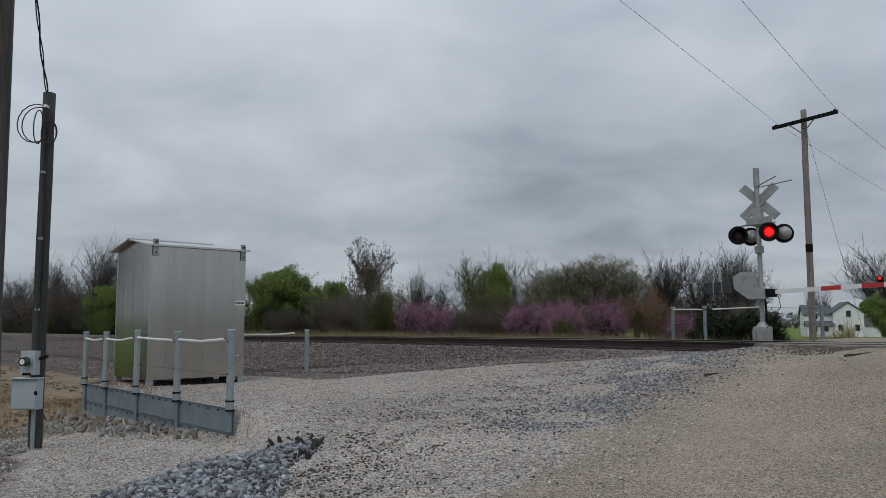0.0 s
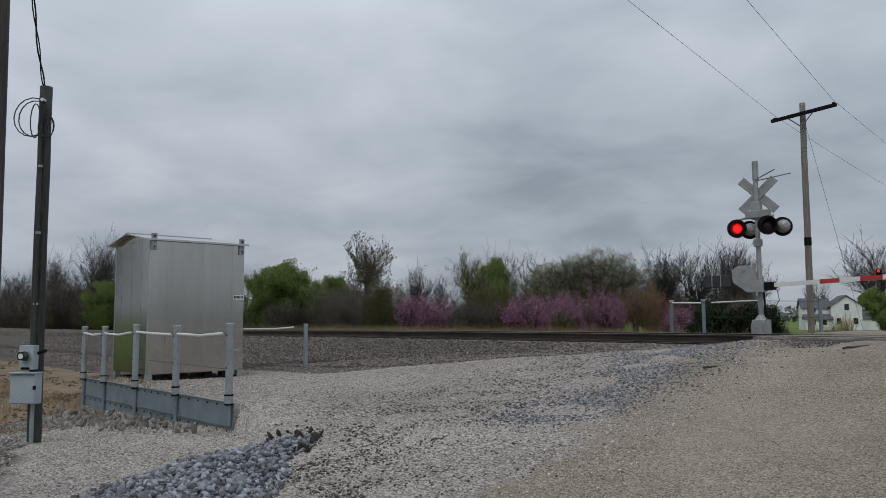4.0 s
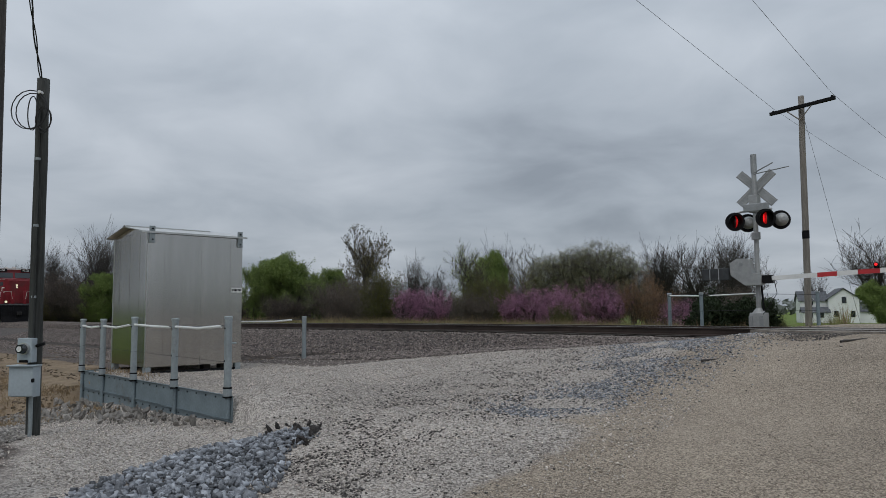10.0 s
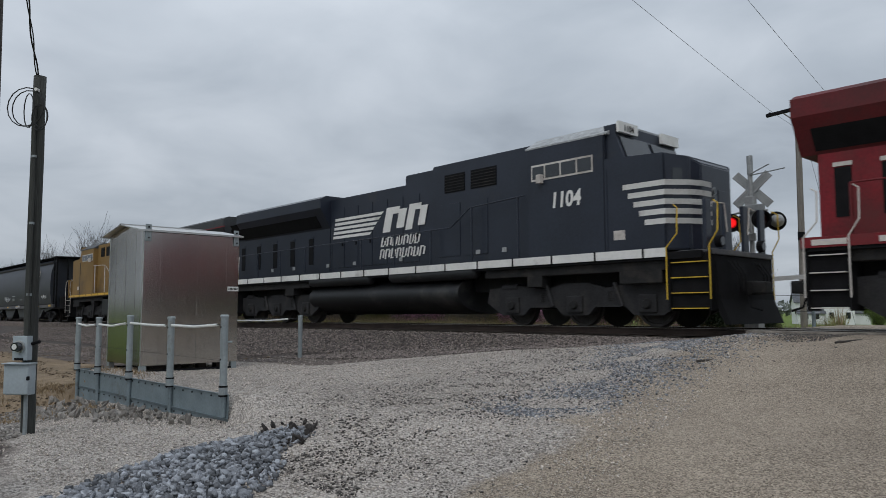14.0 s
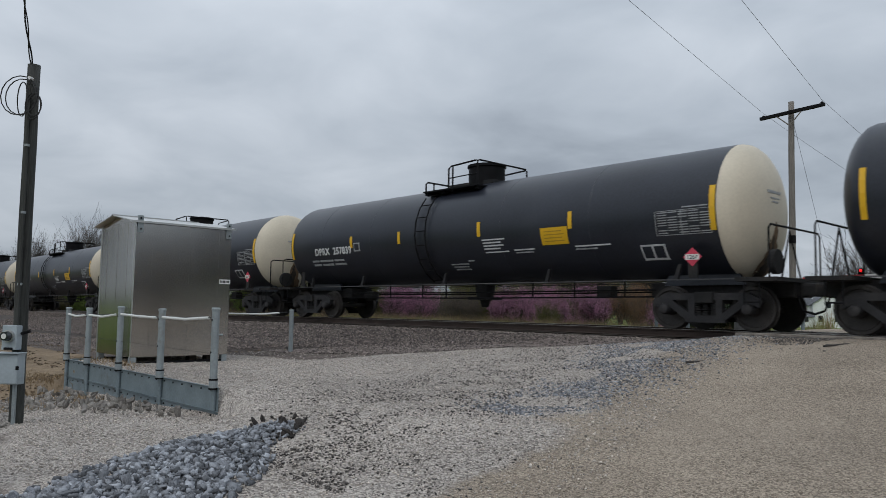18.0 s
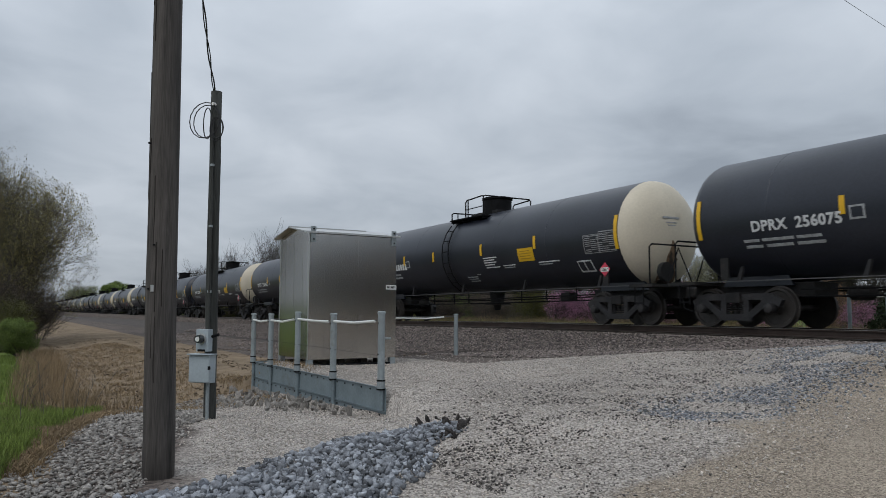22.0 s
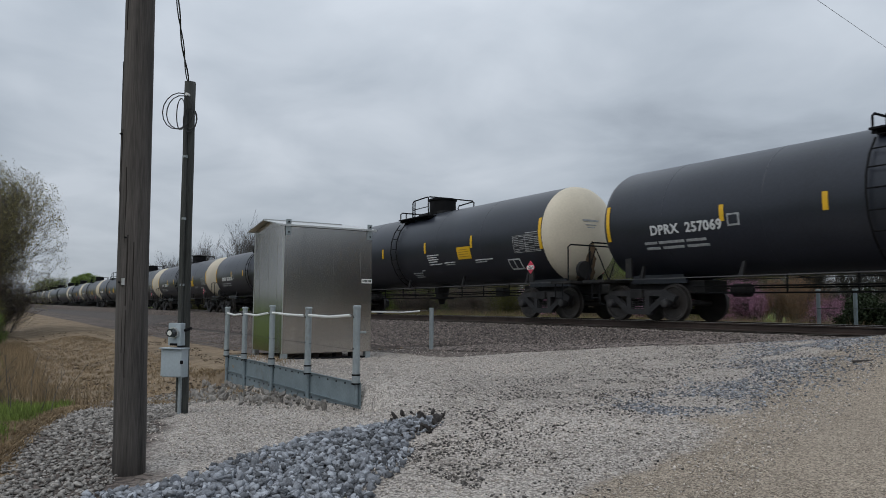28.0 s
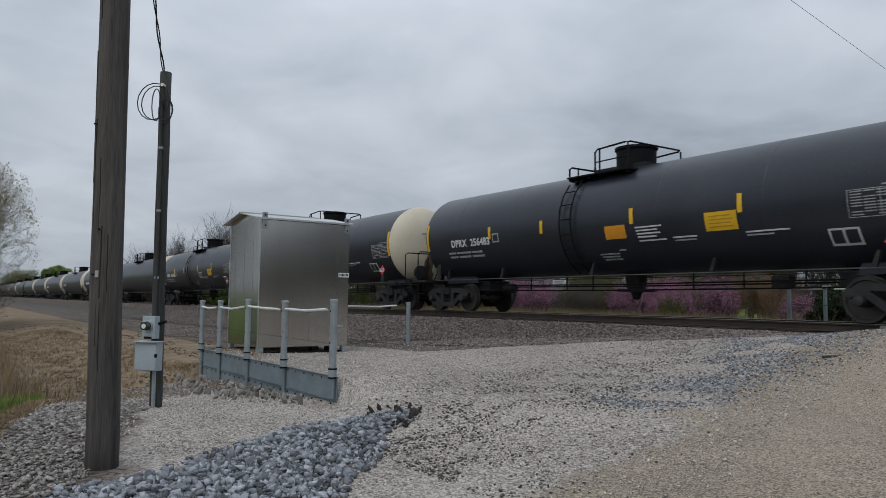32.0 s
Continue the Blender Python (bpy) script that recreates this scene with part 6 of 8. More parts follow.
M_RAIL_YELLOW = mat("yellow_handrail", (0.58, 0.38, 0.03), 0.5, vary=0.1, bump=0.0)
M_GREEN_SIGN = mat("green_sign", (0.015, 0.22, 0.09), 0.5, vary=0.1, bump=0.0)
M_BEAM = glow("lit_headlight", (1.0, 0.86, 0.60), 0.55)
M_AMBER = glow("amber_step_light", (1.0, 0.45, 0.05), 2.5)
M_CHROME = mat("dull_lamp_rim", (0.4, 0.4, 0.4), 0.3, 0.9, vary=0.05, bump=0.0)

TRAIN = []


def vehicle(name, label, category, start, turn=0.0, group=""):
    v = thing(name, label, category, group)
    TRAIN.append((v, start, turn))
    return v


def slab(bm, x0, x1, z0, z1, y, t=0.012):
    """A thin plate on the near side, standing proud of plane y."""
    return box(bm, x0, x1, y - t, y, z0, z1)


def lettering(text, size, material, parent, x, y, z, stretch=1.0, shear=0.0, name="lettering", wrap=None, center=False, bold=0.0, gap=1.0):
    """Raised characters on the near side; wrap = (radius, axis height) lays them round a tank."""
    cu = bpy.data.curves.new(name, "FONT")
    cu.body, cu.size, cu.shear, cu.extrude = text, size, shear, 0.004
    cu.resolution_u, cu.offset, cu.space_character = 3, bold, gap
    ob = bpy.data.objects.new(name, cu)
    scene.collection.objects.link(ob)
    bpy.context.view_layer.update()
    me = bpy.data.meshes.new_from_object(ob.evaluated_get(bpy.context.evaluated_depsgraph_get()))
    bpy.data.objects.remove(ob)
    wide = max((v.co.x for v in me.vertices), default=0) if center else 0
    for v in me.vertices:
        u, h, d = (v.co.x - wide / 2) * stretch, v.co.y, v.co.z
        if wrap:
            r, c = wrap
            a = math.asin(max(-0.99, min(0.99, (z - c) / r))) + h / r
            v.co = Vector((x + u, -(r + 0.008 + d) * math.cos(a), c + (r + 0.008 + d) * math.sin(a)))
        else:
            v.co = Vector((x + u, y - 0.006 - d, z + h))
    me.materials.clear()
    me.materials.append(material)
    o = new(name, me)
    o.parent = parent
    return o


def curved_plate(bm, x0, x1, z0, z1, r, c, t=0.012, n=4):
    """A thin plate lying on a tank of radius r about height c, between two heights."""
    a0, a1 = (math.asin(max(-0.999, min(0.999, (z - c) / r))) for z in (z0, z1))
    rows = []
    for k in range(n + 1):
        a = a0 + (a1 - a0) * k / n
        rows.append([bm.verts.new((x, -(r + d) * math.cos(a), c + (r + d) * math.sin(a))) for x, d in ((x0, 0.002), (x0, t), (x1, t), (x1, 0.002))])
    for u, v in zip(rows, rows[1:]):
        for i in range(3):
            bm.faces.new((u[i], v[i], v[i + 1], u[i + 1]))
    bm.faces.new(rows[0])
    bm.faces.new(rows[-1][::-1])
    bmesh.ops.recalc_face_normals(bm, faces=bm.faces)
    return bm


def wheelset_mesh(r):
    bm = bmesh.new()
    for s in (-1, 1):
        lathe(bm, [(s * 0.68, r + 0.028), (s * 0.705, r + 0.028), (s * 0.712, r), (s * 0.82, r - 0.008), (s * 0.82, r - 0.07), (s * 0.79, r - 0.09), (s * 0.77, 0.16), (s * 0.83, 0.13), (s * 0.83, 0.08)], "y", 28)
    tube(bm, (0, -1.02, 0), (0, 1.02, 0), 0.075, n=12)
    return mesh_of("wheelset", bm, M_WHEEL, 40)


WHEEL_S, WHEEL_L = wheelset_mesh(0.47), wheelset_mesh(0.52)


def freight_sideframe():
    """Cast side frame with two triangular openings."""
    bm = bmesh.new()
    for a, b, w in (((-0.95, 0.72), (0.95, 0.72), 0.15), ((-0.92, 0.66), (-0.34, 0.24), 0.15), ((0.92, 0.66), (0.34, 0.24), 0.15), ((-0.44, 0.24), (0.44, 0.24), 0.15), ((-0.31, 0.24), (-0.31, 0.72), 0.15), ((0.31, 0.24), (0.31, 0.72), 0.15), ((-1.20, 0.56), (-0.90, 0.72), 0.17), ((1.20, 0.56), (0.90, 0.72), 0.17), ((-1.14, 0.62), (-0.74, 0.62), 0.13), ((1.14, 0.62), (0.74, 0.62), 0.13)):
        d = Vector((b[0] - a[0], b[1] - a[1]))
        n = Vector((-d.y, d.x)).normalized() * w / 2
        prism(bm, [(a[0] - n.x, a[1] - n.y), (b[0] - n.x, b[1] - n.y), (b[0] + n.x, b[1] + n.y), (a[0] + n.x, a[1] + n.y)], "y", -0.07, 0.07)
    return mesh_of("sideframe", bm, M_FRAME)


def springs_mesh():
    bm = bmesh.new()
    for x in (-0.17, 0.0, 0.17):
        for k in range(5):
            tube(bm, (x, 0, 0.33 + 0.052 * k), (x, 0, 0.36 + 0.052 * k), 0.072, n=10)
    return mesh_of("spring_group", bm, M_GRIME)


def bearing_mesh():
    bm = bmesh.new()
    lathe(bm, [(-0.12, 0.06), (-0.10, 0.105), (0.0, 0.125), (0.10, 0.125)], "y", 14)
    return mesh_of("bearing", bm, M_FRAME, 40)


SIDEFRAME, SPRINGS, BEARING = freight_sideframe(), springs_mesh(), bearing_mesh()


def put(name, me, parent, m):
    ob = new(name, me)
    ob.parent = parent
    ob.matrix_basis = m
    return ob


def freight_truck(parent, cx):
    bm = bmesh.new()
    box(bm, cx - 0.20, cx + 0.20, -1.15, 1.15, 0.58, 0.82, 0.02)
    t = part("truck", bm, M_GRIME, parent, "cast steel freight truck")
    for y in (-1.0, 1.0):
        put("sideframe", SIDEFRAME, t, pose(cx, y, 0))
        put("spring_group", SPRINGS, t, pose(cx, y, 0))
    for dx in (-0.94, 0.94):
        put("wheelset", WHEEL_S, t, pose(cx + dx, 0, 0.47))
        for y in (-1.06, 1.06):
            put("bearing", BEARING, t, pose(cx + dx, y, 0.455, 0, 0, 0 if y < 0 else 180))
    return t


def coupler(parent, x, d):
    """Draft gear and knuckle at the end of a car; d is the way it points."""
    bm = bmesh.new()
    box(bm, x - d * 0.9, x - d * 0.15, -0.16, 0.16, 0.72, 1.02, 0.02)
    box(bm, x - d * 0.25, x + d * 0.06, -0.20, 0.14, 0.74, 1.0, 0.04)
    c = part("coupler", bm, M_GRIME, parent)
    bm = bmesh.new()
    bar(bm, [(x - d * 0.35, -0.28, 0.8), (x - d * 0.22, -0.30, 0.45), (x + d * 0.02, -0.26, 0.38)], 0.025, 8)
    part("air_hose", bm, M_BLACK, c)


TR, TC = 1.51, 2.60  # tank radius and axis height


def head_stain(bm, c, wide, z0, z1, out):
    """A ragged drip mark lying on the tank head."""
    rng = random.Random(round(wide * 100))
    rows = []
    for k in range(13):
        z = z0 + (z1 - z0) * k / 12
        half = wide * (1 - (k / 12) ** 1.6) * rng.uniform(0.7, 1.1) + 0.02
        off = rng.uniform(-0.04, 0.04)
        row = []
        for i in range(5):
            y = c + off + half * (i / 2 - 1)
            q = max(0.0, 1 - (y * y + (z - TC) ** 2) / TR ** 2)
            row.append(bm.verts.new((7.62 + 0.70 * math.sqrt(q) + out, y, z)))
        rows.append(row)
    for u, v in zip(rows, rows[1:]):
        for i in range(4):
            bm.faces.new((u[i], u[i + 1], v[i + 1], v[i]))
    return bm


def drawn_out(x):
    """Places along the car, from those of a car 18.4 m long."""
    a = abs(x)
    return math.copysign(1.056 * a if a < 7.7 else 8.131 + (a - 7.7) * 0.88, x)


def tank_car(label, white_end, orange, plain=False):
    v = tank_car_parts(label, white_end, orange, plain)
    for ob in v.children_recursive:
        if ob.data.users == 1 and not ob.name.startswith("truck"):
            for p in ob.data.vertices:
                p.co.x = drawn_out(p.co.x)
    for d in (-1, 1):
        freight_truck(v, d * 7.55)
    return v


def tank_car_parts(label, white_end, orange, plain=False):
    """A tank car about its middle, running towards +x; plain leaves off what is too small far down the line."""
    v = thing("tank_car", label, "tank car", "tank cars of the train")
    bm = bmesh.new()
    prof = [(-7.77 - 0.70 * math.sin(a), TR * math.cos(a)) for a in [math.pi / 2 * k / 7 for k in range(7, -1, -1)]]
    prof[0] = (prof[0][0], 0.02)
    prof += [(x, TR) for x in (-5, -2.5, 0, 2.5, 5, 7.62)]
    if not white_end:
        prof += [(7.62 + 0.70 * math.sin(a), max(0.02, TR * math.cos(a))) for a in [math.pi / 2 * k / 7 for k in range(1, 8)]]
    lathe(bm, prof, "x", 44, (0, 0, TC))
    body = part("tank", bm, M_TANK, v, "glossy black tank shell", 40)
    if white_end:
        bm = bmesh.new()
        lathe(bm, [(7.60, TR - 0.03), (7.625, TR - 0.001)] + [(7.62 + 0.70 * math.sin(a), max(0.02, TR * math.cos(a))) for a in [math.pi / 2 * k / 7 for k in range(1, 8)]], "x", 44, (0, 0, TC))
        part("tank_head", bm, M_TANK_WHITE, v, "cream-white tank head", 40)
        for c, w, top, m in ((0.0, 0.34, 2.35, M_RUST), (-0.05, 0.17, 2.05, M_SOOT)):
            bm = bmesh.new()
            head_stain(bm, c, w, 1.12, top, 0.004 if m is M_RUST else 0.008)
            part("stain", bm, m, v, "brown drip stain")
        for k, (w, z) in enumerate(((0.62, 2.95), (0.42, 2.83), (0.30, 2.75))):
            bm = bmesh.new()
            x = 7.62 + 0.70 * math.sqrt(1 - ((z - TC) / TR) ** 2)
            box(bm, x - 0.06, x + 0.005, -w / 2 - 0.05, w / 2 - 0.05, z, z + (0.06 if k == 0 else 0.03))
            part("stencil_bar", bm, M_TEXT_DIM, v)
    for x in () if plain else (-6.0, -3.4, -0.8, 1.9, 4.6):
        bm = bmesh.new()
        lathe(bm, [(x, TR + 0.0005), (x + 0.006, TR + 0.004), (x + 0.024, TR + 0.004), (x + 0.03, TR + 0.0005)], "x", 44, (0, 0, TC))
        part("weld_seam", bm, M_TANK, body, "", 40)
    # side angle and sill
    for y in (-1, 1):
        bm = bmesh.new()
        # the lip's reflected light is painted on, by a paler colour than the tank
        box(bm, -8.2, 8.2, y * 0.98 - 0.02, y * 0.98 + 0.02, 1.085, 1.108)
        part("side_angle", bm, M_HOPPER_SILL, v, "thin tank-bottom edge, coloured pale as a reflecting lip")
        for x in (-6.9, 6.9):
            bm = bmesh.new()
            prism(bm, [(x - 0.9, 0.98), (x + 0.9, 0.98), (x + 0.55, 1.75), (x - 0.55, 1.75)], "y", y * 0.55 - 0.04, y * 0.55 + 0.04)
            part("saddle", bm, M_TANK, v)
        for x in () if plain else (-6.9, -4.1, -0.4, 3.2, 6.6):
            bm = bmesh.new()
            prism(bm, [(x - 0.05, 1.1), (x + 0.05, 1.1), (x + 0.13, 1.42), (x + 0.07, 1.42)], "y", y * 1.2 - 0.04, y * 1.2 + 0.04)
            part("bracket", bm, M_FRAME, v)
    for d in (-1, 1):
        bm = bmesh.new()
        box(bm, d * 5.6, d * 8.9, -0.45, 0.45, 0.72, 1.05, 0.02)
        part("stub_sill", bm, M_GRIME, v)
        bm = bmesh.new()
        box(bm, d * 8.0, d * 8.95, -1.45, 1.45, 1.02, 1.10)
        pl = part("end_platform", bm, M_GRIME, v)
        # crossover rail
        bm = bmesh.new()
        bar(bm, [(d * 8.75, -1.35, 1.1), (d * 8.75, -1.35, 2.08), (d * 8.75, -1.25, 2.16), (d * 8.75, 0.0, 2.16), (d * 8.75, 1.25, 2.16), (d * 8.75, 1.35, 2.08), (d * 8.75, 1.35, 1.1)], 0.022)
        part("end_rail", bm, M_BLACK, v)
        bm = bmesh.new()
        bar(bm, [(d * 8.7, -0.65, 1.1), (d * 8.7, -0.2, 2.1), (d * 8.7, 0.35, 1.1)], 0.022)
        part("rail_brace", bm, M_BLACK, v)
        bm = bmesh.new()
        bar(bm, [(d * 8.55, -1.42, 0.55), (d * 8.55, -1.42, 1.1)], 0.018)
        bar(bm, [(d * 8.2, -1.42, 0.55), (d * 8.2, -1.42, 1.1)], 0.018)
        bar(bm, [(d * 8.55, -1.42, 0.6), (d * 8.2, -1.42, 0.6)], 0.018)
        part("step", bm, M_BLACK, v)
        for y in () if plain else (-1.44, 1.44):
            bm = bmesh.new()
            box(bm, d * 7.10 - 0.1, d * 7.10 + 0.1, y - 0.02, y + 0.02, 1.1, 1.62)
            part("sign_post", bm, M_GRIME, v)
        coupler(v, d * 9.22, d)
    bm = bmesh.new()
    tube(bm, (8.6, -0.55, 1.45), (8.45, -0.55, 1.45), 0.26, n=18)
    part("hand_brake", bm, M_GRIME, v)
    # top platform and hatch
    bm = bmesh.new()
    lathe(bm, [(3.95, 0.53), (4.58, 0.53), (4.61, 0.57), (4.68, 0.57), (4.70, 0.48), (4.71, 0.12), (4.75, 0.12)], "z", 28, (0.12, 0, 0))
    part("manway_dome", bm, M_BLACK, v, "black housing of the top valves", 40)
    bm = bmesh.new()
    for y in (-0.95, 0.95):
        box(bm, -1.35, 0.80, y - 0.22, y + 0.22, 3.88, 3.92)
    for x in (-1.25, -0.6, 0.7):
        box(bm, x - 0.03, x + 0.03, -1.1, 1.1, 3.80, 3.88)
    part("top_platform", bm, M_BLACK, v)
    bm = bmesh.new()
    box(bm, -0.95, 0.75, -0.45, 0.45, 4.04, 4.16)
    part("valve_plate", bm, M_GRIME, v)
    # a bent rail round the working side, and a low gate rail over the ladder
    bm = bmesh.new()
    bar(bm, [(-0.36, -1.1, 3.86), (-0.36, -1.1, 4.50), (-0.28, -1.1, 4.57), (0.66, -1.1, 4.62), (0.76, -1.0, 4.63), (0.76, 1.0, 4.63), (0.66, 1.1, 4.62), (-0.28, 1.1, 4.57), (-0.36, 1.1, 4.50), (-0.36, 1.1, 3.86)], 0.026)
    part("platform_rail", bm, M_BLACK, v)
    for x, y in ((0.74, -1.08), (0.74, 1.08), (-0.2, -1.1)):
        bm = bmesh.new()
        tube(bm, (x, y, 3.80), (x, y, 4.60), 0.024, n=8)
        part("rail_post", bm, M_BLACK, v)
    for y in (-1.1, 1.1):
        bm = bmesh.new()
        bar(bm, [(-0.36, y, 4.22), (0.74, y, 4.24)], 0.018)
        part("mid_rail", bm, M_BLACK, v)
    bm = bmesh.new()
    bar(bm, [(-1.30, -1.1, 3.80), (-1.30, -1.1, 4.16), (-1.30, -1.02, 4.22), (-1.30, 1.02, 4.22), (-1.30, 1.1, 4.16), (-1.30, 1.1, 3.80)], 0.026)
    part("gate_rail", bm, M_BLACK, v)
    bm = bmesh.new()
    bar(bm, [(-1.12, -0.95, 3.85), (-1.12, -0.95, 4.20)], 0.022)
    part("rail_post", bm, M_BLACK, v)
    for y in () if plain else (-1,):
        for x in (-1.22, -0.80):
            bm = bmesh.new()
            pts = [(x, y * (TR + 0.10) * math.cos(a), TC + (TR + 0.10) * math.sin(a)) for a in [radians(k) for k in range(-62, 58, 15)]]
            bar(bm, pts, 0.022, 6)
            part("ladder_side", bm, M_BLACK, v)
        for k in range(8):
            a = radians(-58 + 15 * k)
            bm = bmesh.new()
            yy, zz = y * (TR + 0.10) * math.cos(a), TC + (TR + 0.10) * math.sin(a)
            tube(bm, (-1.22, yy, zz), (-0.80, yy, zz), 0.016, n=6)
            part("rung", bm, M_BLACK, v)
    if plain:
        return v
    # under the tank: brake rods, outlets, reservoir
    for y, z in ((-0.62, 0.86), (-0.55, 0.70), (0.5, 0.84)):
        bm = bmesh.new()
        bar(bm, [(-5.8, y, z + 0.02), (0, y, z), (5.8, y, z + 0.03)], 0.020, 6)
        part("brake_rod", bm, M_BLACK, v)
    for x in (-3.4, -1.9, -0.9, 2.3, 3.6, 5.0):
        bm = bmesh.new()
        bar(bm, [(x, -0.6, 1.15), (x, -0.6, 0.72)], 0.022, 6)
        part("hanger", bm, M_BLACK, v)
    bm = bmesh.new()
    lathe(bm, [(0.45, 0.10), (0.62, 0.14), (0.70, 0.24), (1.12, 0.30)], "z", 16, (0.1, 0, 0))
    box(bm, -0.3, 0.5, -0.3, 0.3, 0.66, 0.74)
    part("bottom_outlet", bm, M_GRIME, v, "", 40)
    bm = bmesh.new()
    lathe(bm, [(-4.95, 0.05), (-4.85, 0.16), (-4.45, 0.16), (-4.35, 0.05)], "x", 14, (0, -0.35, 0.78))
    part("air_reservoir", bm, M_GRIME, v, "", 40)
    bm = bmesh.new()
    box(bm, 4.2, 4.6, -0.55, -0.25, 0.72, 1.0, 0.03)
    part("brake_valve", bm, M_GRIME, v)

    # decals
    def plate(name, x0, x1, z0, z1, material, label=""):
        return part(name, curved_plate(bmesh.new(), x0, x1, z0, z1, TR, TC), material, v, label)
    for x, z0, z1 in ((-4.35, 2.34, 2.72), (-2.03, 2.34, 2.72), (1.18, 2.36, 2.76), (4.09, 2.37, 2.79)):
        plate("yellow_bar", x - 0.055, x + 0.055, z0, z1, M_YELLOW, "yellow reflective bar")
    for x in (-7.75, 7.54):
        plate("yellow_bar", x - 0.06, x + 0.06, 2.10, 3.04, M_YELLOW, "tall yellow reflective bar")
    if orange:
        plate("orange_panel", 0.30, 0.96, 2.02, 2.36, M_ORANGE_DECAL, "orange warning panel")
    yp = plate("yellow_panel", 3.22, 4.0, 2.02, 2.44, M_YELLOW, "yellow warning panel with fine print")
    for k in range(4):
        part("print_bar", curved_plate(bmesh.new(), 3.32, 3.90 - 0.06 * (k % 2), 2.09 + 0.08 * k, 2.115 + 0.08 * k, TR + 0.011, TC, 0.003), M_PRINT, yp)
    for x0, x1, z, h, m in ((-6.62, -6.25, 1.95, 0.06, M_TEXT_DIM), (-6.18, -5.45, 1.95, 0.06, M_TEXT_DIM), (-5.38, -4.85, 1.95, 0.06, M_TEXT_DIM), (-6.60, -6.20, 1.82, 0.06, M_TEXT_DIM), (-6.1, -5.5, 1.82, 0.06, M_TEXT_DIM), (-5.4, -4.80, 1.82, 0.06, M_TEXT_DIM), (1.27, 2.04, 2.24, 0.035, M_TEXT), (1.29, 1.9, 2.16, 0.035, M_TEXT), (1.30, 1.98, 2.08, 0.035, M_TEXT), (1.31, 1.86, 2.0, 0.035, M_TEXT), (1.33, 2.12, 1.91, 0.03, M_TEXT), (2.3, 2.95, 1.93, 0.03, M_TEXT), (2.34, 2.9, 1.86, 0.03, M_TEXT_DIM), (4.15, 5.1, 1.93, 0.03, M_TEXT), (4.15, 4.75, 1.86, 0.03, M_TEXT_DIM), (-0.1, 0.55, 1.64, 0.03, M_TEXT_DIM), (-0.06, 0.5, 1.57, 0.03, M_TEXT_DIM), (-0.02, 0.53, 1.50, 0.03, M_TEXT_DIM), (0.6, 0.8, 1.72, 0.03, M_TEXT_DIM)):
        plate("stencil_bar", x0, x1, z, z + h, m)
    table = bmesh.new()
    for r in range(9):
        z = 2.09 + 0.055 * r
        for c in range(5):
            x = 6.34 + 0.235 * c
            if (r * 5 + c * 3) % 7 != 3:
                curved_plate(table, x, x + 0.205, z, z + 0.022, TR, TC, n=1)
    for z in (2.05, 2.57):
        curved_plate(table, 6.28, 7.50, z, z + 0.012, TR, TC, n=1)
    for x in (6.28, 6.86, 7.488):
        curved_plate(table, x, x + 0.012, 2.05, 2.58, TR, TC, n=2)
    curved_plate(table, 6.9, 7.45, 2.62, 2.645, TR, TC, n=1)
    tagged(part("stencil_table", table, M_TEXT_DIM, v), "table of faded white stencilled lines", kind="stuff")
    fr = plate("placard_frame", 5.83, 6.41, 1.55, 1.88, M_TEXT, "white outlined panel")
    for a, b in ((5.87, 6.09), (6.14, 6.37)):
        part("panel_field", curved_plate(bmesh.new(), a, b, 1.59, 1.84, TR + 0.011, TC, 0.004), M_TANK, fr)
    lg = plate("square_mark", -4.22, -3.92, 2.22, 2.50, M_TEXT_DIM)
    part("panel_field", curved_plate(bmesh.new(), -4.18, -3.96, 2.26, 2.46, TR + 0.011, TC, 0.004), M_TANK, lg)
    for d in (-1, 1):
        bm = bmesh.new()
        prism(bm, [(7.10 - 0.20, 1.55), (7.10, 1.35), (7.10 + 0.20, 1.55), (7.10, 1.75)], "y", d * 1.475 - 0.008, d * 1.475 + 0.008)
        pc = part("placard", bm, M_PLACARD, v, "red diamond hazard placard")
        bm = bmesh.new()
        box(bm, 6.95, 7.25, d * 1.488 - 0.004, d * 1.488 + 0.004, 1.49, 1.61)
        part("number_field", bm, M_WHITE, pc)
        if d < 0:
            lettering("1267", 0.12, M_BLACK, pc, 7.10, -1.488, 1.508, 1.0, name="hazard_number", center=True)
    return v


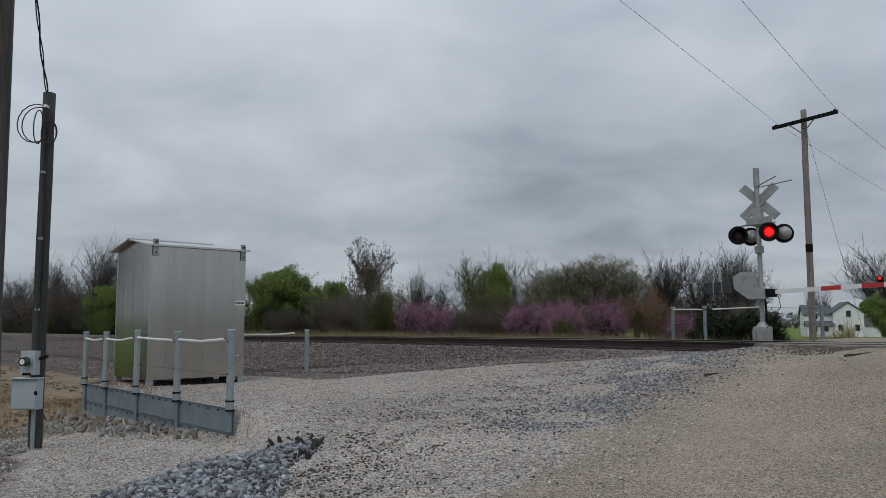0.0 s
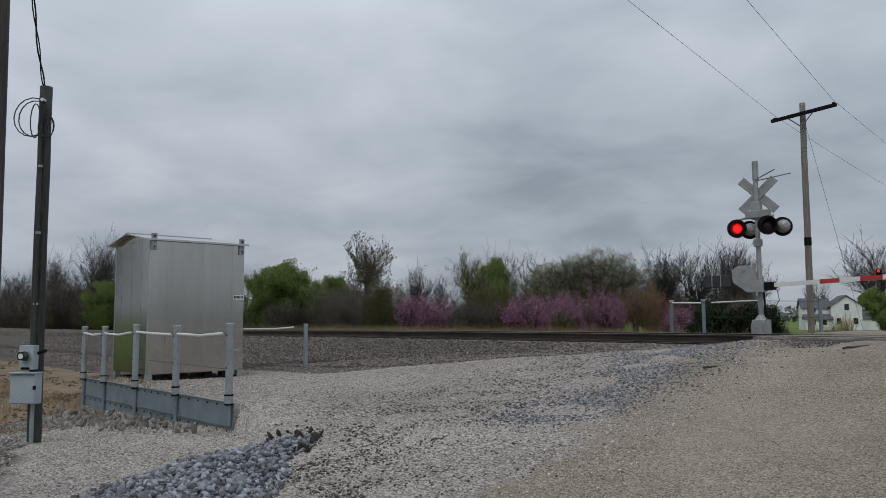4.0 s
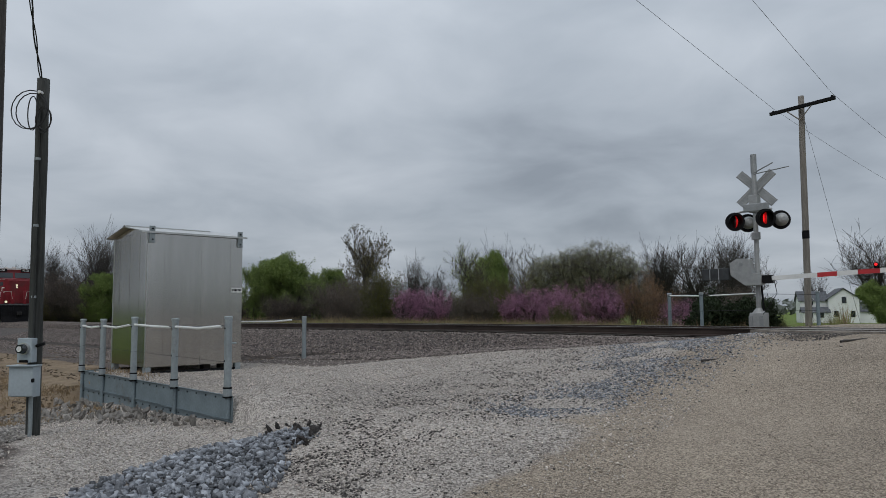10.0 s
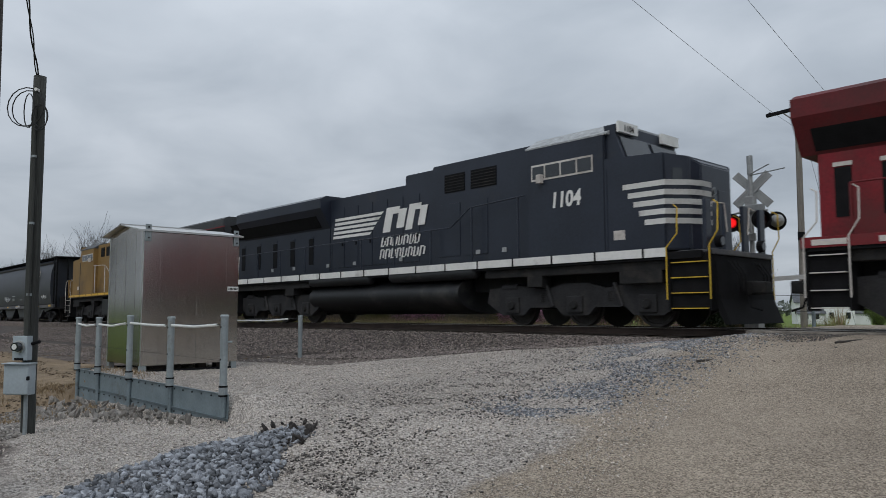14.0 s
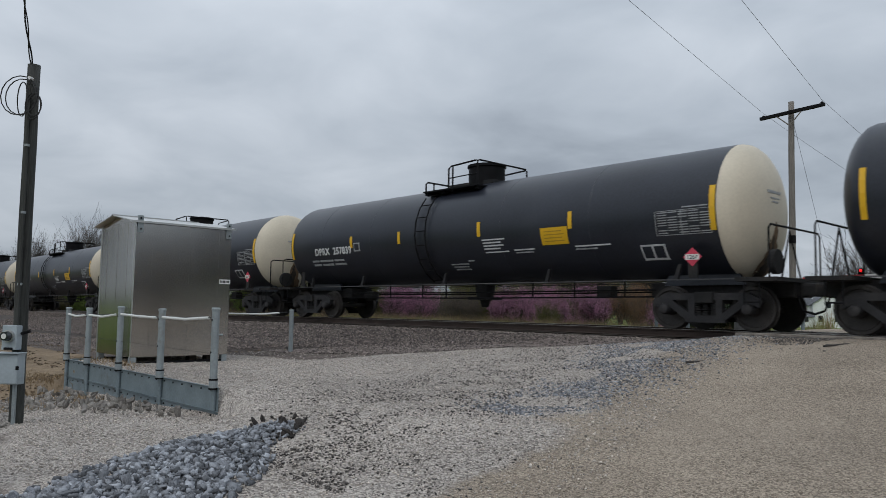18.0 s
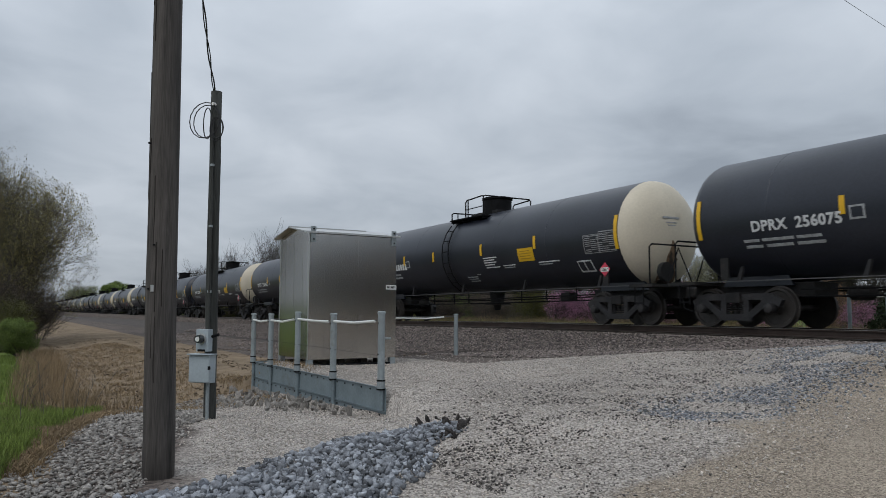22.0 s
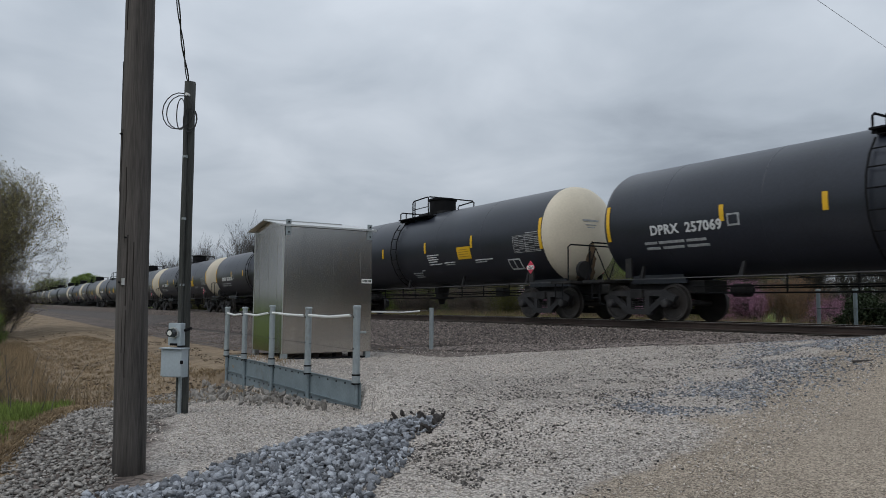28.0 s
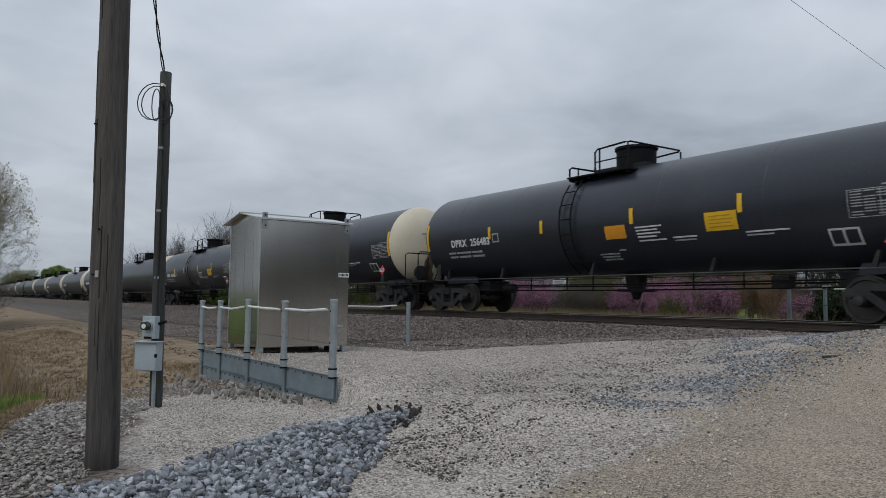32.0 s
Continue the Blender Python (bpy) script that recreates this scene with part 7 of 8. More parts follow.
def tank_train():
    white = "black tank car with a cream-white end and yellow decals"
    black = "all-black tank car with yellow and orange decals"
    kinds = [tank_car(white, True, False), tank_car(black, False, True), tank_car(white, True, True), tank_car(white, True, False, True), tank_car(black, False, True, True)]
    marks = {0: "DPRX  257835", 1: "DPRX  257839", 2: "DPRX  257784", 3: "DPRX  257468", 4: "DPRX  257573", 5: "DPRX  256075", 7: "DPRX  256163", 8: "DPRX  257187", 9: "SHPX  211455", 12: "DPRX  257069", 13: "DPRX  257197", 15: "DPRX  257579", 16: "DPRX  257362", 17: "DPRX  256483"}
    dark = (7, 9, 14, 21, 26, 33)
    used = [False] * 5
    for k in range(42):
        if k < 20:
            i = 1 if k in dark else 2 if k == 17 else 0
        else:
            i = 4 if k in dark else 3
        if used[i]:
            car = copy_thing(kinds[i], Matrix())
        else:
            car, used[i] = kinds[i], True
        TRAIN.append((car, TANK_HEAD - 9.49 - 18.98 * k, 0.0))
        cars.append((k, car))
    for k, car in cars:
        if k in marks:
            lettering(marks[k], 0.33, M_TEXT, car, -6.74, 0, 2.18, 1.0, bold=0.010, gap=1.06, name="car_number", wrap=(TR, TC))
        elif k < 24:
            bm = bmesh.new()
            for n in range(11):
                if n != 4:
                    curved_plate(bm, -6.74 + 0.215 * n, -6.59 + 0.215 * n, 2.16, 2.40, TR, TC, n=1)
            part("car_number", bm, M_TEXT, car, "row of white character bars")


cars = []
TANK_HEAD = -95.6


# ---- locomotives ----
def engine_truck(parent, cx, spread=2.05):
    bm = bmesh.new()
    box(bm, cx - spread - 0.6, cx + spread + 0.6, -0.55, 0.55, 0.72, 1.0, 0.03)
    t = part("truck", bm, M_GRIME, parent, "three-axle engine truck")
    for y in (-1.08, 1.08):
        bm = bmesh.new()
        out = [(cx - spread - 0.95, 0.62), (cx - spread - 0.85, 1.0), (cx - spread + 0.2, 1.06), (cx - 0.9, 0.94), (cx - 0.35, 1.08), (cx + 0.35, 1.08), (cx + 0.9, 0.94), (cx + spread - 0.2, 1.06), (cx + spread + 0.85, 1.0), (cx + spread + 0.95, 0.62), (cx + spread + 0.38, 0.28), (cx + spread - 0.38, 0.28), (cx + spread - 0.6, 0.48), (cx + 0.6, 0.48), (cx + 0.38, 0.28), (cx - 0.38, 0.28), (cx - 0.6, 0.48), (cx - spread + 0.6, 0.48), (cx - spread + 0.38, 0.28), (cx - spread - 0.38, 0.28)]
        prism(bm, out, "y", y - 0.08, y + 0.08)
        f = part("truck_frame", bm, M_FRAME, t)
        for dx in (-spread, 0, spread):
            bm = bmesh.new()
            box(bm, cx + dx - 0.24, cx + dx + 0.24, y - 0.14, y + 0.14, 0.34, 0.76, 0.04)
            part("journal_box", bm, M_FRAME, t)
            bm = bmesh.new()
            s = -1 if y < 0 else 1
            tube(bm, (cx + dx, y + s * 0.13, 0.54), (cx + dx, y + s * 0.20, 0.54), 0.13, 0.09, 14)
            part("bearing_cap", bm, M_GRIME, t)
        for dx in (-spread / 2, spread / 2):
            bm = bmesh.new()
            for k in range(5):
                tube(bm, (cx + dx, y, 0.62 + 0.05 * k), (cx + dx, y, 0.645 + 0.05 * k), 0.11, n=12)
            part("spring", bm, M_GRIME, t)
            bm = bmesh.new()
            tube(bm, (cx + dx + 0.35, y * 1.1, 0.5), (cx + dx + 0.15, y * 1.1, 1.05), 0.05, n=10)
            part("damper", bm, M_FRAME, t)
        bm = bmesh.new()
        tube(bm, (cx - spread - 0.4, y, 1.02), (cx - spread + 0.15, y, 1.02), 0.10, n=12)
        part("brake_cylinder", bm, M_FRAME, t)
    for dx in (-spread, 0, spread):
        put("wheelset", WHEEL_L, t, pose(cx + dx, 0, 0.52))
    return t


def block(bm, low, high):
    """A hood section from its rear and front cross-sections: (x, half width, z0, z1)."""
    pts = []
    for x, w, z0, z1 in (low, high):
        pts.append([bm.verts.new((x, -w, z0)), bm.verts.new((x, w, z0)), bm.verts.new((x, w, z1)), bm.verts.new((x, -w, z1))])
    a, b = pts
    bm.faces.new(a[::-1])
    bm.faces.new(b)
    for i in range(4):
        j = (i + 1) % 4
        bm.faces.new((a[i], a[j], b[j], b[i]))
    bmesh.ops.recalc_face_normals(bm, faces=bm.faces)
    bmesh.ops.bevel(bm, geom=list(bm.edges), offset=0.03, segments=2, affect="EDGES")
    return bm


def stairs(v, x0, x1, edge, rail, tread=M_STRIPE):
    for s in (-1, 1):
        bm = bmesh.new()
        box(bm, x0, x1, s * 0.75, s * 1.42, 0.45, 1.62)
        w = part("step_well", bm, M_BLACK, v)
        for k in range(4):
            z = 0.42 + 0.33 * k
            bm = bmesh.new()
            box(bm, x0 + 0.03, x1 - 0.03, s * 1.20, s * 1.50, z, z + 0.02)
            part("tread", bm, tread, w, "pale-edged step")
        for x in (x0 - 0.02, x1 + 0.02):
            bm = bmesh.new()
            box(bm, x - 0.02, x + 0.02, s * 0.9, s * 1.5, 0.38, 1.66)
            part("step_side", bm, M_BLACK, w)
        for x, d in ((x0 - 0.05, 0.25), (x1 + 0.05, 0.18)):
            bm = bmesh.new()
            bar(bm, [(x, s * 1.53, 0.62), (x, s * 1.53, 1.75), (x + d, s * 1.50, 2.05), (x + d, s * 1.46, 2.62), (x + d - 0.12, s * 1.40, 2.70)], 0.016)
            part("grab_rail", bm, rail, v)


def walk_rail(v, pts, material, posts=True):
    """Handrail along the walkway with a stanchion at every point."""
    for s in (-1, 1):
        bm = bmesh.new()
        bar(bm, [(x, s * 1.47, z) for x, z in pts], 0.019)
        part("handrail", bm, material, v)
        if posts:
            (xa, za), (xb, zb) = pts[0], pts[-1]
            x = xa
            while x <= xb + 0.01:
                z = lerp(x, pts)
                bm = bmesh.new()
                tube(bm, (x, s * 1.47, 1.68), (x, s * 1.47, z), 0.028, n=8)
                part("stanchion", bm, material, v)
                x += 1.72


def engine(kind):
    """A six-axle road engine about its middle, cab towards +x."""
    red, ns = kind == "red", kind == "black"
    P = M_RED if red else M_NS if ns else M_UP
    roof = M_RED_DARK if red else M_NS if ns else M_UP_ROOF
    rail = M_RED_DARK if red else M_NS if ns else M_STRIPE
    label = {"red": "weathered red freight locomotive with white lettering", "black": "black freight locomotive with white stripes and logo", "yellow": "faded yellow freight locomotive with dark grey roof"}[kind]
    v = vehicle("locomotive", label, "locomotive", {"red": -16.2, "black": -39.73, "yellow": -62.6}[kind], 180.0 if kind == "yellow" else 0.0)
    end = 11.2
    # frame, decks and sill
    bm = bmesh.new()
    box(bm, -end, 10.3, -1.50, 1.50, 1.50, 1.66)
    part("deck", bm, M_BLACK, v)
    for s in (-1, 1):
        bm = bmesh.new()
        box(bm, -end, 9.5, s * 1.50, s * 1.53, 1.56, 1.76, 0.004)
        sill = part("side_sill", bm, P if not ns else M_WHITE, v, "white-painted side sill" if ns else "")
        x = -end + 0.2
        while x < 9.0 and not ns:
            bm = bmesh.new()
            box(bm, x, x + (0.62 if red else 1.0), s * 1.531, s * 1.537, 1.60, 1.71)
            part("sill_stripe", bm, M_STRIPE if red else M_YELLOW, sill, "scuffed pale stripe" if red else "")
            x += 1.15 if red else 1.1
        if ns:
            x = -end + 0.6
            while x < 9.3:
                bm = bmesh.new()
                box(bm, x, x + 0.05, s * 1.531, s * 1.538, 1.55, 1.77)
                part("sill_joint", bm, M_BLACK, sill)
                x += 1.3
    bm = bmesh.new()
    box(bm, -10.4, 9.6, -0.7, 0.7, 0.95, 1.52)
    part("underframe", bm, M_GRIME, v)
    for s in (-1, 1):
        for k, (x0, x1, z0, z1) in enumerate(((-10.6, -4.9, 1.28, 1.5), (3.9, 9.4, 1.28, 1.5), (8.2, 9.3, 1.0, 1.3), (5.4, 5.9, 1.0, 1.3), (-6.6, -6.0, 1.02, 1.3))):
            bm = bmesh.new()
            box(bm, x0, x1, s * 1.05, s * 1.40, z0, z1, 0.02)
            part("equipment_box" if k > 1 else "cable_tray", bm, M_GRIME, v)
    # fuel tank and air reservoirs
    bm = bmesh.new()
    if ns:
        lathe(bm, [(-5.0, 0.30), (-4.95, 0.62), (2.80, 0.62), (2.85, 0.30)], "x", 28, (0, 0, 0))
        for vv in bm.verts:
            vv.co.y *= 2.25
            vv.co.z = vv.co.z * 0.97 + 0.92
        ft = part("fuel_tank", bm, M_FUEL, v, "", 40)
    else:
        prism(bm, [(-1.38, 1.30), (-1.40, 0.75), (-1.15, 0.30), (1.15, 0.30), (1.40, 0.75), (1.38, 1.30)], "x", -4.7, 3.85)
        ft = part("fuel_tank", bm, M_FUEL, v)
    for s in (-1, 1):
        for x0, x1, r, z in (((-4.9, -1.2, 0.19, 1.62), (-0.3, 3.6, 0.19, 1.62)) if ns else ((-3.3, -1.2, 0.25, 1.04), (-0.8, 1.4, 0.25, 1.04))):
            bm = bmesh.new()
            lathe(bm, [(x0, 0.03), (x0 + 0.05, r * 0.75), (x0 + 0.14, r), (x1 - 0.14, r), (x1 - 0.05, r * 0.75), (x1, 0.03)], "x", 18, (0, s * 1.33, z - (0.14 if ns else 0)))
            part("air_tank", bm, M_FUEL, v, "", 40)
        if not ns:
            for x0, x1, z0, z1 in ((1.75, 3.80, 0.45, 1.34), (-4.6, -3.6, 0.55, 1.25)):
                bm = bmesh.new()
                box(bm, x0, x1, s * 1.30, s * 1.46, z0, z1, 0.03)
                part("fuel_box", bm, M_FUEL, v)
            bm = bmesh.new()
            box(bm, 2.1, 2.16, s * 1.46, s * 1.475, 0.95, 1.25)
            part("sight_glass", bm, M_STRIPE, v)
    # cab, nose and hoods
    cab_top = 4.72 if red else 4.80 if ns else 4.66
    bm = bmesh.new()
    block(bm, (5.5, 1.46, 1.70, cab_top - 0.20), (7.9, 1.46, 1.70, cab_top - 0.20))
    cab = part("cab", bm, P, v)
    bm = bmesh.new()
    prism(bm, [(-1.465, cab_top - 0.23), (-1.465, cab_top - 0.19), (-0.95, cab_top + 0.12), (0.95, cab_top + 0.12), (1.465, cab_top - 0.19), (1.465, cab_top - 0.23)], "x", 5.46, 8.0)
    # roof paler than the cab sides on the red and black engines
    part("cab_roof", bm, M_STRIPE if red else M_TEXT_DIM if ns else roof, v, "pale cab roof" if red or ns else "")
    # front brow over the windscreen
    bm = bmesh.new()
    prism(bm, [(7.85, 3.9), (8.42, 3.9), (8.16, cab_top - 0.24), (8.16, cab_top), (7.85, cab_top)], "y", -1.36, 1.36)
    part("windscreen_frame", bm, P, v)
    for s in (-1, 1):
        bm = bmesh.new()
        ya, yb = sorted((s * 0.08, s * 1.26))
        prism(bm, [(8.40, 3.99), (8.42, 3.99), (8.215, cab_top - 0.27), (8.195, cab_top - 0.27)], "y", ya, yb)
        part("windscreen", bm, M_GLASS, v, "dark windscreen")
        bm = bmesh.new()
        box(bm, 8.19, 8.27, s * 0.55, s * 1.35, cab_top - 0.20, cab_top + 0.06)
        nb = part("number_board", bm, M_BLACK if not ns else M_WHITE, v, "black number board" if not ns else "white number board")
    bm = bmesh.new()
    block(bm, (7.86, 1.455, 1.72, 3.98), (9.46, 1.44, 1.72, 3.90))
    part("nose_base", bm, P, v)
    bm = bmesh.new()
    block(bm, (9.42, 1.435, 1.72, 3.895), (9.80, 0.98, 1.72, 3.82))
    nose = part("nose", bm, P, v)
    bm = bmesh.new()
    block(bm, (9.77, 0.97, 1.72, 3.81), (9.92, 0.66, 1.72, 3.68))
    part("nose_front", bm, P, nose)
    bm = bmesh.new()
    prism(bm, [(9.56, -1.269), (9.70, -1.101), (9.706, -1.106), (9.566, -1.274)], "z", 3.24, 3.55)
    part("nose_window", bm, M_GLASS, nose, "small dark nose window")
    for z in ((3.30, 3.12) if red else (3.1, 2.95)):
        bm = bmesh.new()
        tube(bm, (9.86, -0.10, z), (9.95, -0.10, z), 0.085, n=14)
        lamp = part("headlight", bm, M_CHROME, v)
        bm = bmesh.new()
        tube(bm, (9.951, -0.10, z), (9.96, -0.10, z), 0.07, n=14)
        part("lens", bm, M_BEAM if red else M_GLASS, lamp, "lit headlight" if red else "dark headlight lens")
    bm = bmesh.new()
    box(bm, 9.82, 9.935, 0.10, 0.62, 1.75, 3.15, 0.01)
    part("nose_door", bm, P, v)
    # front platform, anticlimber, plough, ditch lights
    bm = bmesh.new()
    box(bm, 9.7, 10.55, -1.42, 1.42, 1.56, 1.68, 0.02)
    part("front_platform", bm, M_HOPPER_SILL, v, "dusty front platform")
    bm = bmesh.new()
    box(bm, 10.2, 10.5, -1.35, 1.35, 0.80, 1.56, 0.03)
    part("pilot_plate", bm, M_BLACK, v)
    bm = bmesh.new()
    prism(bm, [(10.45, 1.42), (10.52, 1.42), (10.56, 1.0), (10.60, 0.62), (10.72, 0.30), (10.80, 0.09), (10.68, 0.09), (10.56, 0.30), (10.48, 0.62), (10.44, 1.0)], "y", -1.30, 1.30)
    part("snow_plough", bm, M_BLACK, v, "black snow plough")
    for s in (-1, 1):
        bm = bmesh.new()
        tube(bm, (10.40, s * 1.0, 1.86), (10.53, s * 1.0, 1.86), 0.13, n=16)
        dl = part("ditch_light", bm, M_BLACK, v)
        bm = bmesh.new()
        tube(bm, (10.531, s * 1.0, 1.86), (10.545, s * 1.0, 1.86), 0.10, n=16)
        part("lens", bm, M_BEAM if red else M_GLASS, dl, "lit ditch light" if red else "")
        for x, y in ((10.35, 0.45), (10.35, 1.30)):
            bm = bmesh.new()
            box(bm, x - 0.04, x + 0.04, s * y - 0.13, s * y + 0.13, 1.68, 2.75, 0.02)
            part("front_post", bm, P, v)
        bm = bmesh.new()
        bar(bm, [(10.40, s * 0.5, 2.1), (10.40, s * 0.6, 2.72), (10.2, s * 1.3, 2.75)], 0.018)
        part("front_rail", bm, M_STRIPE, v)
        for y in (0.45, 0.62, 0.8):
            bm = bmesh.new()
            bar(bm, [(10.55, s * y, 1.45), (10.75, s * y, 1.15), (10.75, s * y, 0.75)], 0.022, 7)
            part("hose", bm, M_BLACK, v)
    coupler(v, 11.0, 1)
    coupler(v, -11.9, -1)
    # hood: engine section, equipment section, flared radiator
    mid_top, step_x = (4.48, 0.14) if red else (4.42, 1.55) if ns else (4.35, 1.2)
    bm = bmesh.new()
    hood_top = 4.76 if ns else 4.62
    block(bm, (step_x, 1.22, 1.70, hood_top), (5.52, 1.22, 1.70, hood_top))
    part("equipment_hood", bm, P, v)
    if ns:
        bm = bmesh.new()
        block(bm, (0.05, 1.04, 4.0, hood_top - 0.03), (1.58, 1.04, 4.0, hood_top - 0.03))
        part("blower_housing", bm, P, v)
    bm = bmesh.new()
    rad_x = -4.6 if red else -4.1 if ns else -4.4
    block(bm, (rad_x - 0.02, 1.06, 1.70, mid_top), (step_x + 0.02, 1.06, 1.70, mid_top))
    hood = part("engine_hood", bm, P, v)
    bm = bmesh.new()
    block(bm, (-11.0, 1.06, 1.70, 4.0), (rad_x, 1.06, 1.70, 4.0))
    part("radiator_base", bm, P, v)
    bm = bmesh.new()
    zb, zt = (4.10, 4.58) if not ns else (4.1, 4.56)
    prism(bm, [(-1.06, 3.40), (1.06, 3.40), (1.50, zb), (1.50, zt - 0.12), (1.25, zt), (-1.25, zt), (-1.50, zt - 0.12), (-1.50, zb)], "x", -10.4 if ns else -11.3, rad_x)
    rw = part("radiator_wing", bm, roof, v, "flared radiator section")
    for s in (-1, 1):
        bm = bmesh.new()
        prism(bm, [(s * 1.09, 3.46), (s * 1.12, 3.46), (s * 1.47, zb - 0.03), (s * 1.44, zb - 0.03)], "x", -11.0, rad_x - 0.5)
        part("radiator_screen", bm, M_BLACK, rw)
    if kind == "yellow":
        for s in (-1, 1):
            bm = bmesh.new()
            box(bm, -11.46, rad_x, s * 1.502, s * 1.507, zb, zb + 0.05)
            part("red_stripe", bm, M_RED, rw, "thin red stripe")
    for k in range(4):
        bm = bmesh.new()
        x = -10.8 + 1.6 * k
        box(bm, x, x + 1.2, -0.8, 0.8, zt, zt + 0.07, 0.02)
        part("fan_guard", bm, M_UP_ROOF, rw)
    # hood doors, vents and louvres
    for s in (-1, 1):
        x = rad_x + 0.15
        while x < step_x - 0.75:
            bm = bmesh.new()
            box(bm, x, x + 0.72, s * 1.06, s * 1.078, 1.95, mid_top - 0.35, 0.004)
            d = part("hood_door", bm, P, v)
            bm = bmesh.new()
            box(bm, x + 0.60, x + 0.66, s * 1.078, s * 1.10, 2.7, 2.82)
            part("latch", bm, M_BLACK, d)
            x += 0.80
        x = -10.7
        while x < rad_x - 0.5:
            bm = bmesh.new()
            box(bm, x, x + 0.30, s * 1.06, s * 1.075, 2.15, 3.10)
            part("vent_slot", bm, M_BLACK, v, "dark vent slot")
            bm = bmesh.new()
            box(bm, x - 0.02, x + 0.32, s * 1.06, s * 1.085, 3.12, 3.2)
            part("slot_hood", bm, M_STRIPE if red else P, v)
            x += 0.82 if red else 1.3
        for x0, x1 in ((step_x + 0.36, step_x + 1.36), (step_x + 2.27, step_x + 2.83), (step_x + 3.14, min(5.2, step_x + 3.72))) if not ns else ((2.1, 2.95), (3.2, 4.2)):
            bm = bmesh.new()
            box(bm, x0, x1, s * 1.22, s * 1.236, 3.88, 4.42)
            g = part("intake_grille", bm, M_BLACK, v, "dark intake grille")
            for k in range(6):
                bm = bmesh.new()
                box(bm, x0 + 0.02, x1 - 0.02, s * 1.236, s * 1.246, 3.92 + 0.085 * k, 3.94 + 0.085 * k)
                part("slat", bm, M_GRIME, g)
        for x0, x1, z0, z1 in ((5.79, 6.46, 1.97, 2.62), (7.0, 7.75, 1.97, 2.64)) if red else ():
            bm = bmesh.new()
            box(bm, x0, x1, s * 1.46, s * 1.468, z0, z1)
            lv = part("louvre_panel", bm, M_RED_DARK, v, "louvred panel")
            for k in range(9):
                z = z0 + 0.03 + k * (z1 - z0 - 0.04) / 9
                bm = bmesh.new()
                box(bm, x0 + 0.02, x1 - 0.02, s * 1.466, s * 1.492, z, z + 0.03)
                part("slat", bm, M_RED, lv)
        for x0, x1 in ((3.0, 3.55), (4.4, 4.95)) if red else ():
            for k in range(4):
                bm = bmesh.new()
                box(bm, x0, x1, s * 1.22, s * 1.245, 2.15 + 0.08 * k, 2.19 + 0.08 * k)
                part("louvre", bm, M_RED_DARK, v)
        # equipment doors beside the cab
        for x0, x1 in ((step_x + 0.3, step_x + 1.2), (step_x + 1.4, step_x + 2.3)):
            bm = bmesh.new()
            box(bm, x0, x1, s * 1.22, s * 1.238, 2.0, 3.55, 0.004)
            part("equipment_door", bm, P, v)
        # cab side windows
        bm = bmesh.new()
        z0, z1 = (3.72, 4.40) if red else (3.72, 4.14)
        box(bm, 5.66, 7.58, s * 1.46, s * 1.475, z0, z1, 0.004)
        wf = part("cab_window", bm, M_STRIPE, v, "pale-framed cab side window")
        for x0, x1 in ((5.70, 6.08), (6.13, 6.58), (6.63, 7.08), (7.13, 7.54)):
            bm = bmesh.new()
            box(bm, x0, x1, s * 1.474, s * 1.484, z0 + 0.05, z1 - 0.05)
            part("pane", bm, M_GLASS, wf)
        bm = bmesh.new()
        box(bm, 5.92, 6.06, s * 1.48, s * 1.60, z0 - 0.08, z0 + 0.14)
        part("mirror", bm, M_STRIPE, v)
        bm = bmesh.new()
        box(bm, 8.12, 8.42, s * 1.445, s * 1.455, 2.02, 2.24)
        part("notice", bm, M_STRIPE, v, "pale notice plate")
        bm = bmesh.new()
        box(bm, 7.92, 7.96, s * 1.45, s * 1.47, 1.75, 3.70)
        part("cab_seam", bm, roof, v)
    stairs(v, 9.55, 10.45, P, M_RAIL_YELLOW if ns else M_STRIPE, M_RAIL_YELLOW if ns else M_STRIPE)
    stairs(v, -11.1, -10.4, P, M_STRIPE)
    if red:
        walk_rail(v, [(-10.3, 2.72), (0.6, 2.82), (1.67, 3.46), (5.5, 3.52)], M_RED_DARK)
    else:
        walk_rail(v, [(-10.3, 2.72), (2.6, 2.80), (3.4, 3.3), (5.4, 3.4)], rail)
    engine_truck(v, 6.75)
    engine_truck(v, -7.55)
    # roof fittings
    bm = bmesh.new()
    for k, y in enumerate((-0.25, 0.0, 0.25)):
        lathe(bm, [(0.0, 0.03), (0.25, 0.04), (0.45, 0.10)], "x", 10, ((-0.75 if ns else step_x - 1.0) + 0.12 * k, y, mid_top + 0.22))
    box(bm, (-0.65 if ns else step_x - 0.9), (-0.5 if ns else step_x - 0.75), -0.35, 0.35, mid_top - 0.02, mid_top + 0.2)
    part("air_horn", bm, M_BLACK, v)
    for k, (x, y) in enumerate(((6.0, 0.3), (6.9, -0.3), (7.4, 0.2))):
        bm = bmesh.new()
        lathe(bm, [(cab_top + 0.14, 0.16), (cab_top + 0.24, 0.14), (cab_top + 0.27, 0.04)], "z", 12, (x, y, 0))
        part("antenna_dome", bm, M_STRIPE, v)
    bm = bmesh.new()
    lathe(bm, [(mid_top - 0.02, 0.45), (mid_top + 0.16, 0.38), (mid_top + 0.18, 0.30)], "z", 16, (rad_x + 1.8, 0, 0))
    part("exhaust_stack", bm, M_BLACK, v)
    return v, nose, cab_top


